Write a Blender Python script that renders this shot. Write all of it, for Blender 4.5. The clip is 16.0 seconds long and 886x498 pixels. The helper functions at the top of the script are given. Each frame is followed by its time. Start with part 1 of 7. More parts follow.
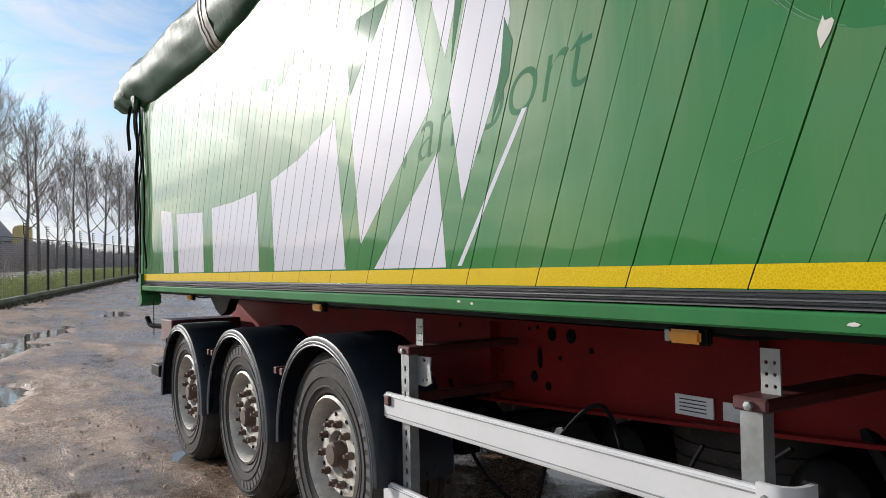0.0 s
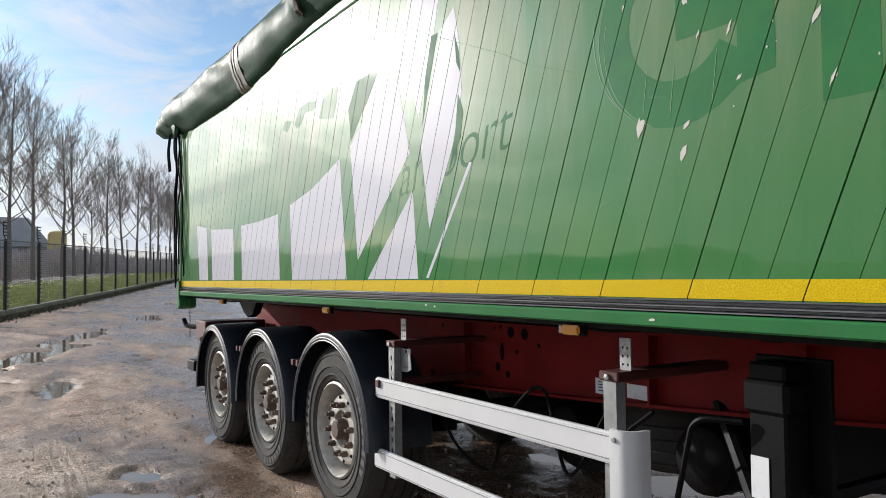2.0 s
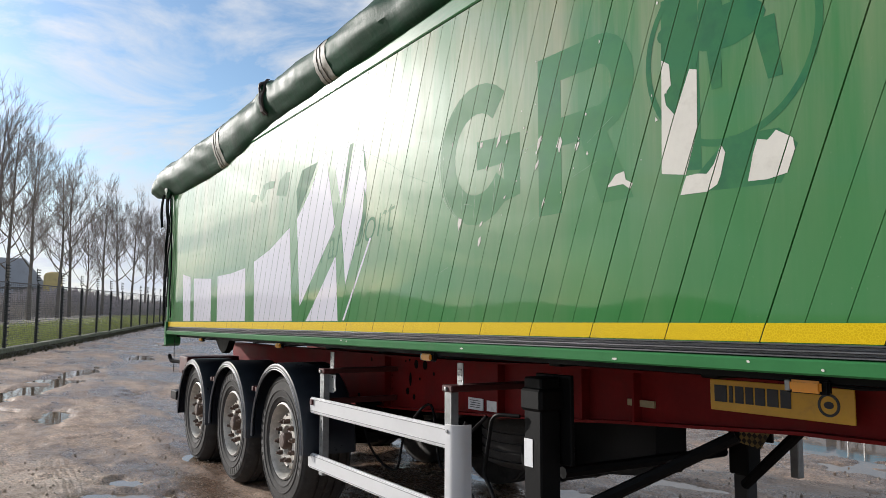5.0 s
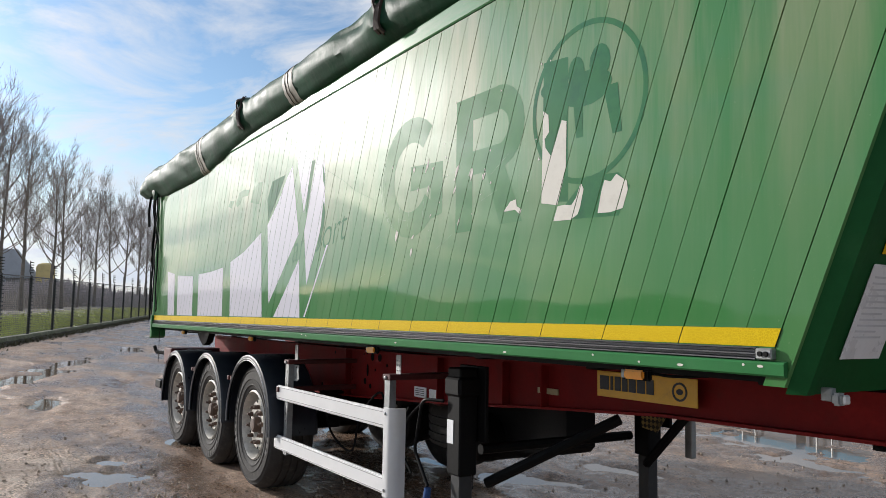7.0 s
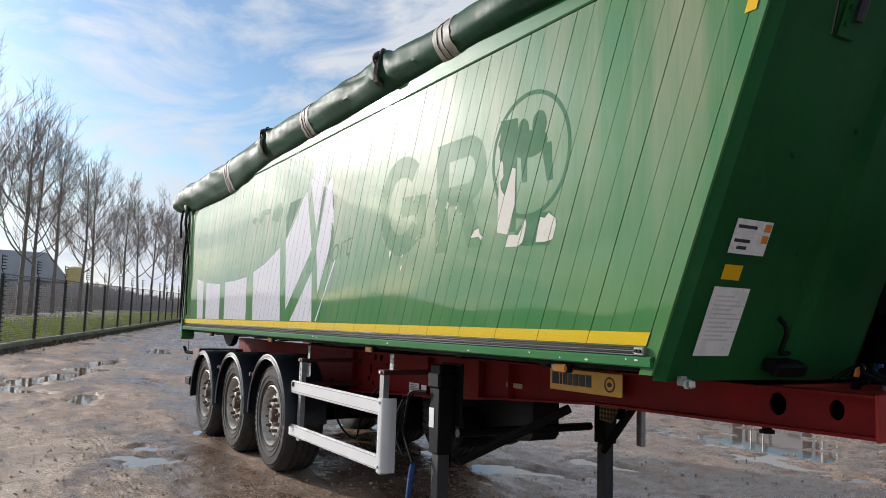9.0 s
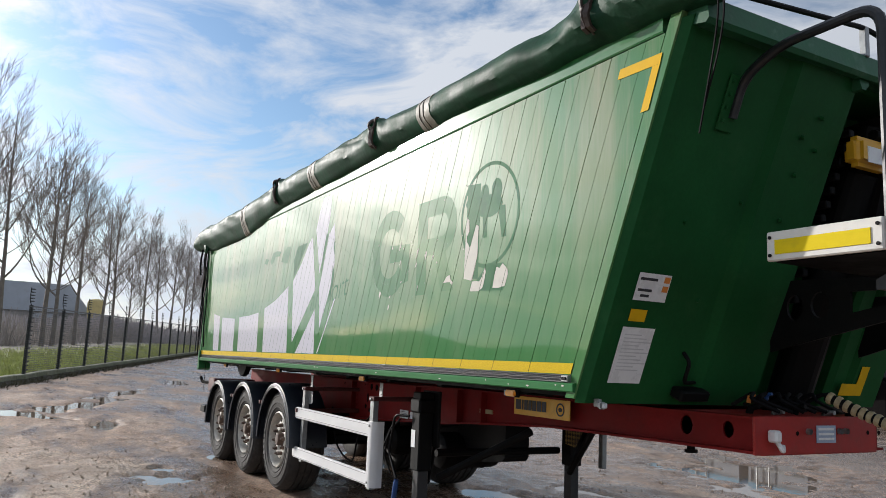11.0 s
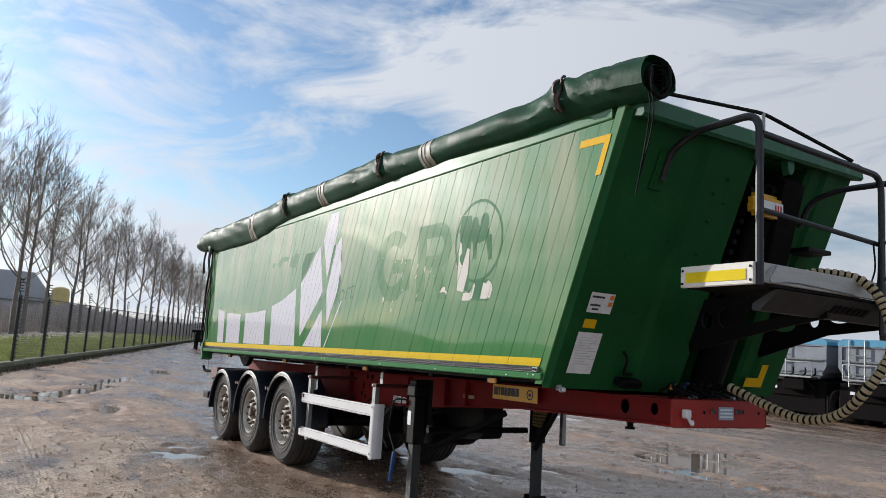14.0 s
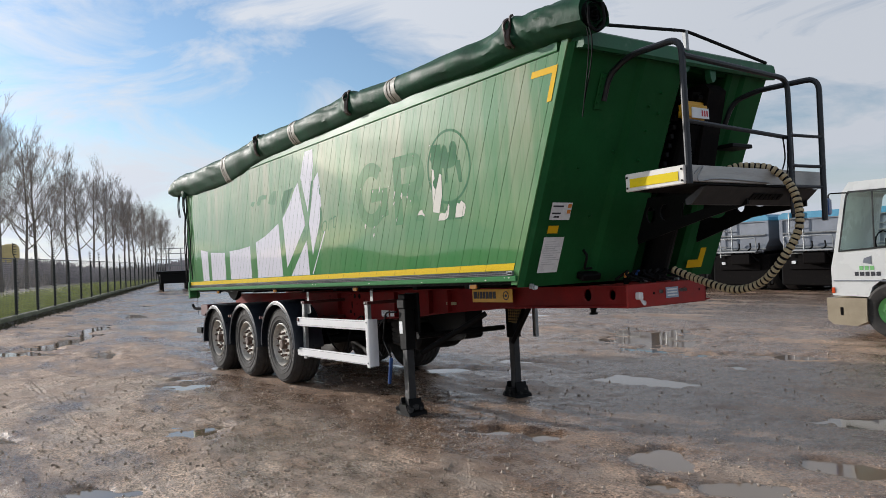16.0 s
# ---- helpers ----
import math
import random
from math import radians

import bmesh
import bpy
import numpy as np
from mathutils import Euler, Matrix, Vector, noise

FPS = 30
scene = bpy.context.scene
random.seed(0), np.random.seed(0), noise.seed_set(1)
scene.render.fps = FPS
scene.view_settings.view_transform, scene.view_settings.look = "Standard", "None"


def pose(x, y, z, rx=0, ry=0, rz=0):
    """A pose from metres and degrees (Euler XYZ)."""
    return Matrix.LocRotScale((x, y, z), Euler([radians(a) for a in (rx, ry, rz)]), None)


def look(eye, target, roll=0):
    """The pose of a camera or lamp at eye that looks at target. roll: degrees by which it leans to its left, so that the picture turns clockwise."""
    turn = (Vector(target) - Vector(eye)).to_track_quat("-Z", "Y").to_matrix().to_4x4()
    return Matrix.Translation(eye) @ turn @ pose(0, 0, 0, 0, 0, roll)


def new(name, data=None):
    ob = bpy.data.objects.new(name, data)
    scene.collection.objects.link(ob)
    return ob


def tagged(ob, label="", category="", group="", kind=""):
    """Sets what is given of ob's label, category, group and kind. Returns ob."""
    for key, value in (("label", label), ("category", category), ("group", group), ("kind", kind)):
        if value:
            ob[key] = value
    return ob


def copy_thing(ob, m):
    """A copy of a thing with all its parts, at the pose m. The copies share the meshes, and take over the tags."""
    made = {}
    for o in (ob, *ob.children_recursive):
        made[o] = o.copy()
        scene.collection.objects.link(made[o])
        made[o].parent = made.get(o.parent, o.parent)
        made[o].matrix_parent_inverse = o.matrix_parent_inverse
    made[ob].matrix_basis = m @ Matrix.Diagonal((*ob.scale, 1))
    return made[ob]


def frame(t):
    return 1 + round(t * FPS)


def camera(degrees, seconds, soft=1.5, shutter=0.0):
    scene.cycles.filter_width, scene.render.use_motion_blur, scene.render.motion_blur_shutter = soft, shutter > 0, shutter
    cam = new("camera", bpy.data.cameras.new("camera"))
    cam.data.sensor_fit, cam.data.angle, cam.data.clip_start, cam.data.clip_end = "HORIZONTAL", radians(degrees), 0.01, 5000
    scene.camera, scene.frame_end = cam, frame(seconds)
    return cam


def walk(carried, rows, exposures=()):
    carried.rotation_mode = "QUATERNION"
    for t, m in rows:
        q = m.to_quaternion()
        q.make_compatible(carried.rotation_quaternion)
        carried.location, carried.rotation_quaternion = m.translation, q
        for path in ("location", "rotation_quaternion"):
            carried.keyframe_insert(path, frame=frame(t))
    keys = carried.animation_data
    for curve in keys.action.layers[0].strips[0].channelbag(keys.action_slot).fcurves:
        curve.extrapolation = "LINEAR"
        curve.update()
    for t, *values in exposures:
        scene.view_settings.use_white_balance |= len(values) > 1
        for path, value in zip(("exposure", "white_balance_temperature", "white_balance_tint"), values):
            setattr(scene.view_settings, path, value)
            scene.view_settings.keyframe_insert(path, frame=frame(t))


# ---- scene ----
cam = camera(60.2, 16.0, soft=0.5)
PATH = [
    (0, (4.853, -1.568, 1.454), (3.187, -0.462, 1.503), -1.1),
    (0.5, (5.006, -1.607, 1.465), (3.335, -0.51, 1.514), -1.1),
    (1, (5.275, -1.718, 1.449), (3.593, -0.638, 1.502), -0.9),
    (1.5, (5.473, -1.792, 1.469), (3.781, -0.728, 1.532), -0.6),
    (2, (5.721, -1.835, 1.469), (4.019, -0.787, 1.539), -0.7),
    (2.5, (5.926, -1.85, 1.486), (4.222, -0.806, 1.566), -0.4),
    (3, (6.138, -1.929, 1.474), (4.435, -0.886, 1.585), -0.1),
    (3.5, (6.354, -1.988, 1.447), (4.655, -0.948, 1.627), 0.4),
    (4, (6.584, -1.983, 1.466), (4.883, -0.951, 1.663), 0.5),
    (4.2, (6.71, -2.034, 1.462), (5.019, -0.984, 1.655), -0.2),
    (6.5, (7.667, -2.092, 1.43), (5.98, -1.035, 1.619), 1.2),
    (7, (7.853, -2.138, 1.462), (6.17, -1.073, 1.644), 0.9),
    (7.5, (8.076, -2.225, 1.442), (6.393, -1.161, 1.628), 1.2),
    (8, (8.283, -2.286, 1.446), (6.592, -1.235, 1.636), 1.5),
    (8.5, (8.52, -2.311, 1.426), (6.82, -1.277, 1.623), 1.7),
    (9, (8.743, -2.393, 1.449), (7.03, -1.381, 1.65), 1.7),
    (9.2, (8.804, -2.421, 1.448), (7.086, -1.419, 1.655), 1.9),
    (11.3, (9.699, -2.626, 1.421), (7.973, -1.662, 1.722), 2.5),
    (11.5, (9.775, -2.684, 1.406), (8.055, -1.709, 1.71), 2.6),
    (12, (9.976, -2.818, 1.388), (8.272, -1.819, 1.7), 2.8),
    (12.5, (10.188, -2.899, 1.416), (8.492, -1.883, 1.719), 2.9),
    (13, (10.383, -3.014, 1.431), (8.687, -1.996, 1.727), 2.9),
    (13.5, (10.51, -3.218, 1.407), (8.815, -2.199, 1.703), 3.2),
    (14, (10.615, -3.43, 1.404), (8.927, -2.395, 1.688), 3.4),
    (14.5, (10.755, -3.555, 1.438), (9.089, -2.469, 1.653), 3.3),
    (15, (10.93, -3.69, 1.393), (9.294, -2.546, 1.514), 2.6),
    (15.5, (11.068, -3.844, 1.403), (9.445, -2.677, 1.491), -1.4),
    (16, (11.203, -4.047, 1.417), (9.564, -2.903, 1.474), -3.0),
]
TILT = pose(0, 0, 0, 0, -1.3, 0)  # the trailer stands nose-up on its legs
walk(cam, [(t, TILT @ look(eye, target, roll)) for t, eye, target, roll in PATH])

# ---- world and light ----
from mathutils import geometry

SUN_DIR = Vector((-0.872, -0.42, 0.262)).normalized()
world = bpy.data.worlds.new("sky")
scene.world = world
world.use_nodes = True
wn, wl = world.node_tree.nodes, world.node_tree.links
wn.clear()
w_out = wn.new("ShaderNodeOutputWorld")
w_bg = wn.new("ShaderNodeBackground")
w_sky = wn.new("ShaderNodeTexSky")
w_sky.sky_type = "NISHITA"
w_sky.sun_disc = False
w_sky.sun_elevation = math.asin(SUN_DIR.z)
w_sky.sun_rotation = math.atan2(SUN_DIR.x, SUN_DIR.y)
w_sky.air_density = 1.0
w_sky.dust_density = 0.3
w_sky.ozone_density = 3.0
w_bg.inputs["Strength"].default_value = 0.12
w_tc = wn.new("ShaderNodeTexCoord")
w_map = wn.new("ShaderNodeMapping")
w_map.inputs["Rotation"].default_value = (radians(8), radians(-24), radians(28))
w_map.inputs["Scale"].default_value = (1.0, 2.0, 4.6)
w_n1 = wn.new("ShaderNodeTexNoise")
w_n1.inputs["Scale"].default_value = 2.3
w_n1.inputs["Detail"].default_value = 9
w_n1.inputs["Roughness"].default_value = 0.6
w_n1.inputs["Distortion"].default_value = 0.7
w_ramp = wn.new("ShaderNodeValToRGB")
w_ramp.color_ramp.elements[0].position = 0.37
w_ramp.color_ramp.elements[1].position = 0.56
w_ramp.color_ramp.elements[0].color = (0.04, 0.04, 0.04, 1)
w_mix = wn.new("ShaderNodeMixRGB")
w_mix.inputs["Color2"].default_value = (6.0, 6.4, 7.1, 1)
wl.new(w_tc.outputs["Generated"], w_map.inputs["Vector"])
wl.new(w_map.outputs["Vector"], w_n1.inputs["Vector"])
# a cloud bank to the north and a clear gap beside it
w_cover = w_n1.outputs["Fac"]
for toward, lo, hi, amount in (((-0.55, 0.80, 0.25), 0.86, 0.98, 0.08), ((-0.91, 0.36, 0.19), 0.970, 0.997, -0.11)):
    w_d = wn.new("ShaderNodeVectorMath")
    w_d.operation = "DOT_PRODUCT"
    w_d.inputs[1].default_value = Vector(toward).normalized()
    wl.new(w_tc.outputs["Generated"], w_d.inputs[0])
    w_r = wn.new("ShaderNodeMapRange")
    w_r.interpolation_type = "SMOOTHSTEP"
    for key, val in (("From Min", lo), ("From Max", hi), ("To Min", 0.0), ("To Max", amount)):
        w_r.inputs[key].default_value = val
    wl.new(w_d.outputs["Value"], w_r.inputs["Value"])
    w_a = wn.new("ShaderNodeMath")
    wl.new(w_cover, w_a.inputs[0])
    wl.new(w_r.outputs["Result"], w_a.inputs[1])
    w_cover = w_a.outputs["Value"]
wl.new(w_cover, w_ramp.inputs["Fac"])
wl.new(w_ramp.outputs["Color"], w_mix.inputs["Fac"])
w_lift = wn.new("ShaderNodeVectorMath")
w_lift.operation = "SCALE"
w_lift.inputs["Scale"].default_value = 1.3
wl.new(w_sky.outputs["Color"], w_lift.inputs[0])
wl.new(w_lift.outputs["Vector"], w_mix.inputs["Color1"])
w_sep = wn.new("ShaderNodeSeparateXYZ")
wl.new(w_tc.outputs["Generated"], w_sep.inputs["Vector"])
w_low = wn.new("ShaderNodeMapRange")
w_low.interpolation_type = "SMOOTHSTEP"
for key, val in (("From Min", -0.02), ("From Max", 0.17), ("To Min", 0.75), ("To Max", 0.0)):
    w_low.inputs[key].default_value = val
wl.new(w_sep.outputs["Z"], w_low.inputs["Value"])
w_haze = wn.new("ShaderNodeMixRGB")
w_haze.inputs["Color2"].default_value = (5.7, 6.25, 7.2, 1)
wl.new(w_low.outputs["Result"], w_haze.inputs["Fac"])
wl.new(w_mix.outputs["Color"], w_haze.inputs["Color1"])
# bright veil of thin cloud round the sun
w_dot = wn.new("ShaderNodeVectorMath")
w_dot.operation = "DOT_PRODUCT"
w_dot.inputs[1].default_value = SUN_DIR
wl.new(w_tc.outputs["Generated"], w_dot.inputs[0])
w_pos = wn.new("ShaderNodeMath")
w_pos.operation = "MAXIMUM"
w_pos.inputs[1].default_value = 0.0
wl.new(w_dot.outputs["Value"], w_pos.inputs[0])
w_pow = wn.new("ShaderNodeMath")
w_pow.operation = "POWER"
w_pow.inputs[1].default_value = 16.0
wl.new(w_pos.outputs["Value"], w_pow.inputs[0])
w_gain = wn.new("ShaderNodeVectorMath")
w_gain.operation = "MULTIPLY_ADD"
w_gain.inputs[1].default_value = (1.8, 1.55, 1.35)
w_side = wn.new("ShaderNodeMapRange")
w_side.interpolation_type = "SMOOTHSTEP"
for key, val in (("From Min", 0.05), ("From Max", 0.85), ("To Min", 0.77), ("To Max", 0.98)):
    w_side.inputs[key].default_value = val
wl.new(w_dot.outputs["Value"], w_side.inputs["Value"])
wl.new(w_side.outputs["Result"], w_gain.inputs[2])
wl.new(w_pow.outputs["Value"], w_gain.inputs[0])
w_glow = wn.new("ShaderNodeVectorMath")
w_glow.operation = "MULTIPLY"
wl.new(w_haze.outputs["Color"], w_glow.inputs[0])
wl.new(w_gain.outputs["Vector"], w_glow.inputs[1])
wl.new(w_glow.outputs["Vector"], w_bg.inputs["Color"])
wl.new(w_bg.outputs["Background"], w_out.inputs["Surface"])

sun = new("sun", bpy.data.lights.new("sun", "SUN"))
sun.data.energy = 4.4
sun.data.angle = radians(0.6)
sun.data.color = (1.0, 0.955, 0.91)
sun.matrix_world = look((0, 0, 0), -SUN_DIR)
scene.view_settings.exposure = 0.0


# ---- materials ----
def nodes_of(name):
    m = bpy.data.materials.new(name)
    m.use_nodes = True
    nt = m.node_tree
    return m, nt.nodes, nt.links, nt.nodes["Principled BSDF"]


def noise_node(n, l, coord, scale, detail=4, rough=0.55, stretch=(1, 1, 1)):
    t = n.new("ShaderNodeTexNoise")
    t.inputs["Scale"].default_value = scale
    t.inputs["Detail"].default_value = detail
    t.inputs["Roughness"].default_value = rough
    mp = n.new("ShaderNodeMapping")
    mp.inputs["Scale"].default_value = stretch
    l.new(coord, mp.inputs["Vector"])
    l.new(mp.outputs["Vector"], t.inputs["Vector"])
    return t.outputs["Fac"]


def ramp(n, l, fac, lo, hi, a=(0, 0, 0, 1), b=(1, 1, 1, 1)):
    r = n.new("ShaderNodeValToRGB")
    r.color_ramp.elements[0].position, r.color_ramp.elements[1].position = lo, hi
    r.color_ramp.elements[0].color, r.color_ramp.elements[1].color = a, b
    l.new(fac, r.inputs["Fac"])
    return r.outputs["Color"]


def mix(n, l, fac, a, b, mode="MIX"):
    x = n.new("ShaderNodeMixRGB")
    x.blend_type = mode
    for sock, v in (("Fac", fac), ("Color1", a), ("Color2", b)):
        if isinstance(v, (int, float)):
            x.inputs[sock].default_value = v
        elif isinstance(v, tuple):
            x.inputs[sock].default_value = (*v[:3], 1)
        else:
            l.new(v, x.inputs[sock])
    return x.outputs["Color"]


def surface(name, col, rough=0.5, metal=0.0, var=0.18, scale=3.0, fine=45.0, dirt=(0.12, 0.09, 0.06), dirty=0.25,
            bump=0.08, rvar=0.12, stretch=(1, 1, 1), coat=0.0, rand=0.0, edge=0.55, spec=0.5, coat_rough=0.12):
    """A worn surface: slow colour change, dirt patches, fine grain and relief."""
    m, n, l, p = nodes_of(name)
    tc = n.new("ShaderNodeTexCoord").outputs["Object"]
    big = noise_node(n, l, tc, scale, 5, 0.6, stretch)
    small = noise_node(n, l, tc, fine, 3, 0.6, stretch)
    lo = tuple(c * (1 - var) for c in col)
    hi = tuple(min(1, c * (1 + var)) for c in col)
    c = mix(n, l, ramp(n, l, big, 0.3, 0.7), lo, hi)
    c = mix(n, l, ramp(n, l, small, 0.35, 0.7, (0, 0, 0, 1), (var, var, var, 1)), c, tuple(x * 0.6 for x in col))
    if dirty > 0:
        d = noise_node(n, l, tc, scale * 2.3, 7, 0.68, stretch)
        c = mix(n, l, ramp(n, l, d, edge, edge + 0.22, (0, 0, 0, 1), (dirty, dirty, dirty, 1)), c, dirt)
    if rand > 0:
        oi = n.new("ShaderNodeObjectInfo").outputs["Random"]
        c = mix(n, l, ramp(n, l, oi, 0, 1, (0, 0, 0, 1), (rand, rand, rand, 1)), c, tuple(x * 0.55 for x in col))
    l.new(c, p.inputs["Base Color"])
    p.inputs["Metallic"].default_value = metal
    l.new(ramp(n, l, big, 0.25, 0.75, (max(0.02, rough - rvar),) * 3 + (1,), (min(1, rough + rvar),) * 3 + (1,)), p.inputs["Roughness"])
    p.inputs["Coat Weight"].default_value = coat
    p.inputs["Coat Roughness"].default_value = coat_rough
    p.inputs["Specular IOR Level"].default_value = spec
    if bump > 0:
        b = n.new("ShaderNodeBump")
        b.inputs["Strength"].default_value = bump
        b.inputs["Distance"].default_value = 0.01
        l.new(small, b.inputs["Height"])
        l.new(b.outputs["Normal"], p.inputs["Normal"])
    return m


def panel_paint():
    """Sun-faded green coil paint on aluminium planks, glossy, with road film streaks."""
    m, n, l, p = nodes_of("faded green panel paint")
    tc = n.new("ShaderNodeTexCoord").outputs["Object"]
    geo = n.new("ShaderNodeNewGeometry").outputs["Position"]
    big = noise_node(n, l, geo, 0.55, 4, 0.55)
    streak = noise_node(n, l, geo, 2.2, 5, 0.6, (3.0, 1, 0.35))
    fine = noise_node(n, l, geo, 70, 3, 0.6)
    c = mix(n, l, ramp(n, l, big, 0.3, 0.7), (0.025, 0.160, 0.034), (0.039, 0.187, 0.051))
    c = mix(n, l, ramp(n, l, streak, 0.45, 0.8, (0, 0, 0, 1), (0.22, 0.22, 0.22, 1)), c, (0.09, 0.22, 0.09))
    c = mix(n, l, ramp(n, l, fine, 0.66, 0.74, (0, 0, 0, 1), (0.35, 0.35, 0.35, 1)), c, (0.17, 0.27, 0.14))
    stain = noise_node(n, l, geo, 1.1, 6, 0.65, (2.6, 1, 0.2))
    up = n.new("ShaderNodeSeparateXYZ")
    l.new(geo, up.inputs["Vector"])
    run = n.new("ShaderNodeMapRange")
    run.interpolation_type = "SMOOTHSTEP"
    for key, val in (("From Min", 1.7), ("From Max", 2.9), ("To Min", 0.15), ("To Max", 1.0)):
        run.inputs[key].default_value = val
    l.new(up.outputs["Z"], run.inputs["Value"])
    amount = mix(n, l, 1.0, ramp(n, l, stain, 0.42, 0.70, (0.03, 0.04, 0.04, 1), (0.85, 0.85, 0.85, 1)), run.outputs["Result"], "MULTIPLY")
    c = mix(n, l, amount, c, (0.33, 0.31, 0.20))
    oi = n.new("ShaderNodeObjectInfo").outputs["Random"]
    c = mix(n, l, ramp(n, l, oi, 0, 1, (0, 0, 0, 1), (0.16, 0.16, 0.16, 1)), c, (0.02, 0.14, 0.03))
    l.new(c, p.inputs["Base Color"])
    dull = ramp(n, l, streak, 0.3, 0.75, (0.33, 0.33, 0.33, 1), (0.42, 0.42, 0.42, 1))
    l.new(mix(n, l, 0.35, dull, ramp(n, l, oi, 0, 1, (0.32, 0.32, 0.32, 1), (0.42, 0.42, 0.42, 1))), p.inputs["Roughness"])
    p.inputs["Specular IOR Level"].default_value = 0.036
    p.inputs["Coat Weight"].default_value = 0.8
    l.new(ramp(n, l, big, 0.3, 0.7, (0.025, 0.025, 0.025, 1), (0.045, 0.045, 0.045, 1)), p.inputs["Coat Roughness"])
    b = n.new("ShaderNodeBump")
    b.inputs["Strength"].default_value = 0.018
    b.inputs["Distance"].default_value = 0.01
    l.new(noise_node(n, l, geo, 5.0, 2, 0.5, (2.5, 1, 0.6)), b.inputs["Height"])
    l.new(b.outputs["Normal"], p.inputs["Normal"])
    return m


def yard_dirt():
    """Wet, rutted mud and gravel: brown and grey patches, damp sheen in the low parts, grit, tyre prints."""
    m, n, l, p = nodes_of("wet gravel yard")
    pos = n.new("ShaderNodeNewGeometry").outputs["Position"]
    patch = noise_node(n, l, pos, 0.22, 6, 0.6)
    mid = noise_node(n, l, pos, 1.3, 9, 0.7, (0.7, 1.3, 1))
    grit = noise_node(n, l, pos, 30, 7, 0.75)
    clod = noise_node(n, l, pos, 6.5, 8, 0.75)
    wet = noise_node(n, l, pos, 0.55, 10, 0.70, (0.55, 1.4, 1))
    gravelly = ramp(n, l, noise_node(n, l, pos, 0.75, 7, 0.72), 0.36, 0.54)
    c = mix(n, l, ramp(n, l, patch, 0.35, 0.65), (0.47, 0.315, 0.215), (0.48, 0.385, 0.31))
    c = mix(n, l, ramp(n, l, mid, 0.40, 0.62), c, (0.30, 0.20, 0.14))
    c = mix(n, l, ramp(n, l, grit, 0.55, 0.72, (0, 0, 0, 1), (0.6, 0.6, 0.6, 1)), c, (0.52, 0.42, 0.34))
    c = mix(n, l, ramp(n, l, grit, 0.30, 0.46, (0.7, 0.7, 0.7, 1), (0, 0, 0, 1)), c, (0.06, 0.043, 0.032))
    # gravel of two sizes where it lies bare of mud
    vo = n.new("ShaderNodeTexVoronoi")
    vo.inputs["Scale"].default_value = 62
    l.new(pos, vo.inputs["Vector"])
    cell = n.new("ShaderNodeSeparateColor")
    l.new(vo.outputs["Color"], cell.inputs["Color"])
    shade = ramp(n, l, cell.outputs["Red"], 0.0, 1.0, (0.22, 0.21, 0.20, 1), (2.1, 2.02, 1.92, 1))
    c = mix(n, l, gravelly, c, mix(n, l, 0.75, c, shade, "MULTIPLY"))
    cob = n.new("ShaderNodeTexVoronoi")
    cob.inputs["Scale"].default_value = 25
    l.new(pos, cob.inputs["Vector"])
    cobc = n.new("ShaderNodeSeparateColor")
    l.new(cob.outputs["Color"], cobc.inputs["Color"])
    stone = mix(n, l, 1.0, ramp(n, l, cobc.outputs["Green"], 0.82, 0.86), ramp(n, l, cob.outputs["Distance"], 0.26, 0.38, (0.8, 0.8, 0.8, 1), (0, 0, 0, 1)), "MULTIPLY")
    stone = mix(n, l, 1.0, stone, gravelly, "MULTIPLY")
    c = mix(n, l, stone, c, (0.42, 0.36, 0.31))
    c = mix(n, l, ramp(n, l, clod, 0.54, 0.66, (0, 0, 0, 1), (0.5, 0.5, 0.5, 1)), c, (0.13, 0.086, 0.06))
    # tread prints along the way that vehicles take past the trailer
    xyz = n.new("ShaderNodeSeparateXYZ")
    l.new(pos, xyz.inputs["Vector"])

    def calc(op, a, b):
        q = n.new("ShaderNodeMath")
        q.operation = op
        for sock, v in zip(q.inputs, (a, b)):
            if isinstance(v, (int, float)):
                sock.default_value = v
            else:
                l.new(v, sock)
        return q.outputs["Value"]

    # the lane along the fence has drained, the yard in front of the trailer is soaked
    soaked = n.new("ShaderNodeMapRange")
    soaked.interpolation_type = "SMOOTHSTEP"
    for key, val in (("From Min", -2.5), ("From Max", 2.5), ("To Min", -0.05), ("To Max", 0.055)):
        soaked.inputs[key].default_value = val
    l.new(calc("ADD", xyz.outputs["Y"], calc("MULTIPLY", xyz.outputs["X"], 0.10)), soaked.inputs["Value"])
    damp = ramp(n, l, calc("ADD", wet, soaked.outputs["Result"]), 0.42, 0.54)
    c = mix(n, l, damp, c, mix(n, l, 1.0, c, (0.50, 0.48, 0.47), "MULTIPLY"))
    west = calc("MAXIMUM", calc("MULTIPLY", calc("ADD", xyz.outputs["X"], 3.8), -1.0), 0.0)
    lane = calc("SUBTRACT", calc("ADD", xyz.outputs["Y"], 0.70), calc("MULTIPLY", calc("MULTIPLY", west, west), 0.040))
    lane = calc("ADD", lane, calc("MULTIPLY", calc("SUBTRACT", mid, 0.5), 0.12))
    inside = None
    for centre, half in ((0.0, 0.13), (-0.52, 0.10), (-1.9, 0.12)):
        q = calc("ABSOLUTE", calc("SUBTRACT", lane, centre), 0.0)
        q = calc("LESS_THAN", q, half)
        inside = q if inside is None else calc("MAXIMUM", inside, q)
    rib = calc("SINE", calc("MULTIPLY", lane, 95.0), 0.0)
    rib = calc("MULTIPLY", rib, calc("MULTIPLY", inside, ramp(n, l, patch, 0.42, 0.56)))
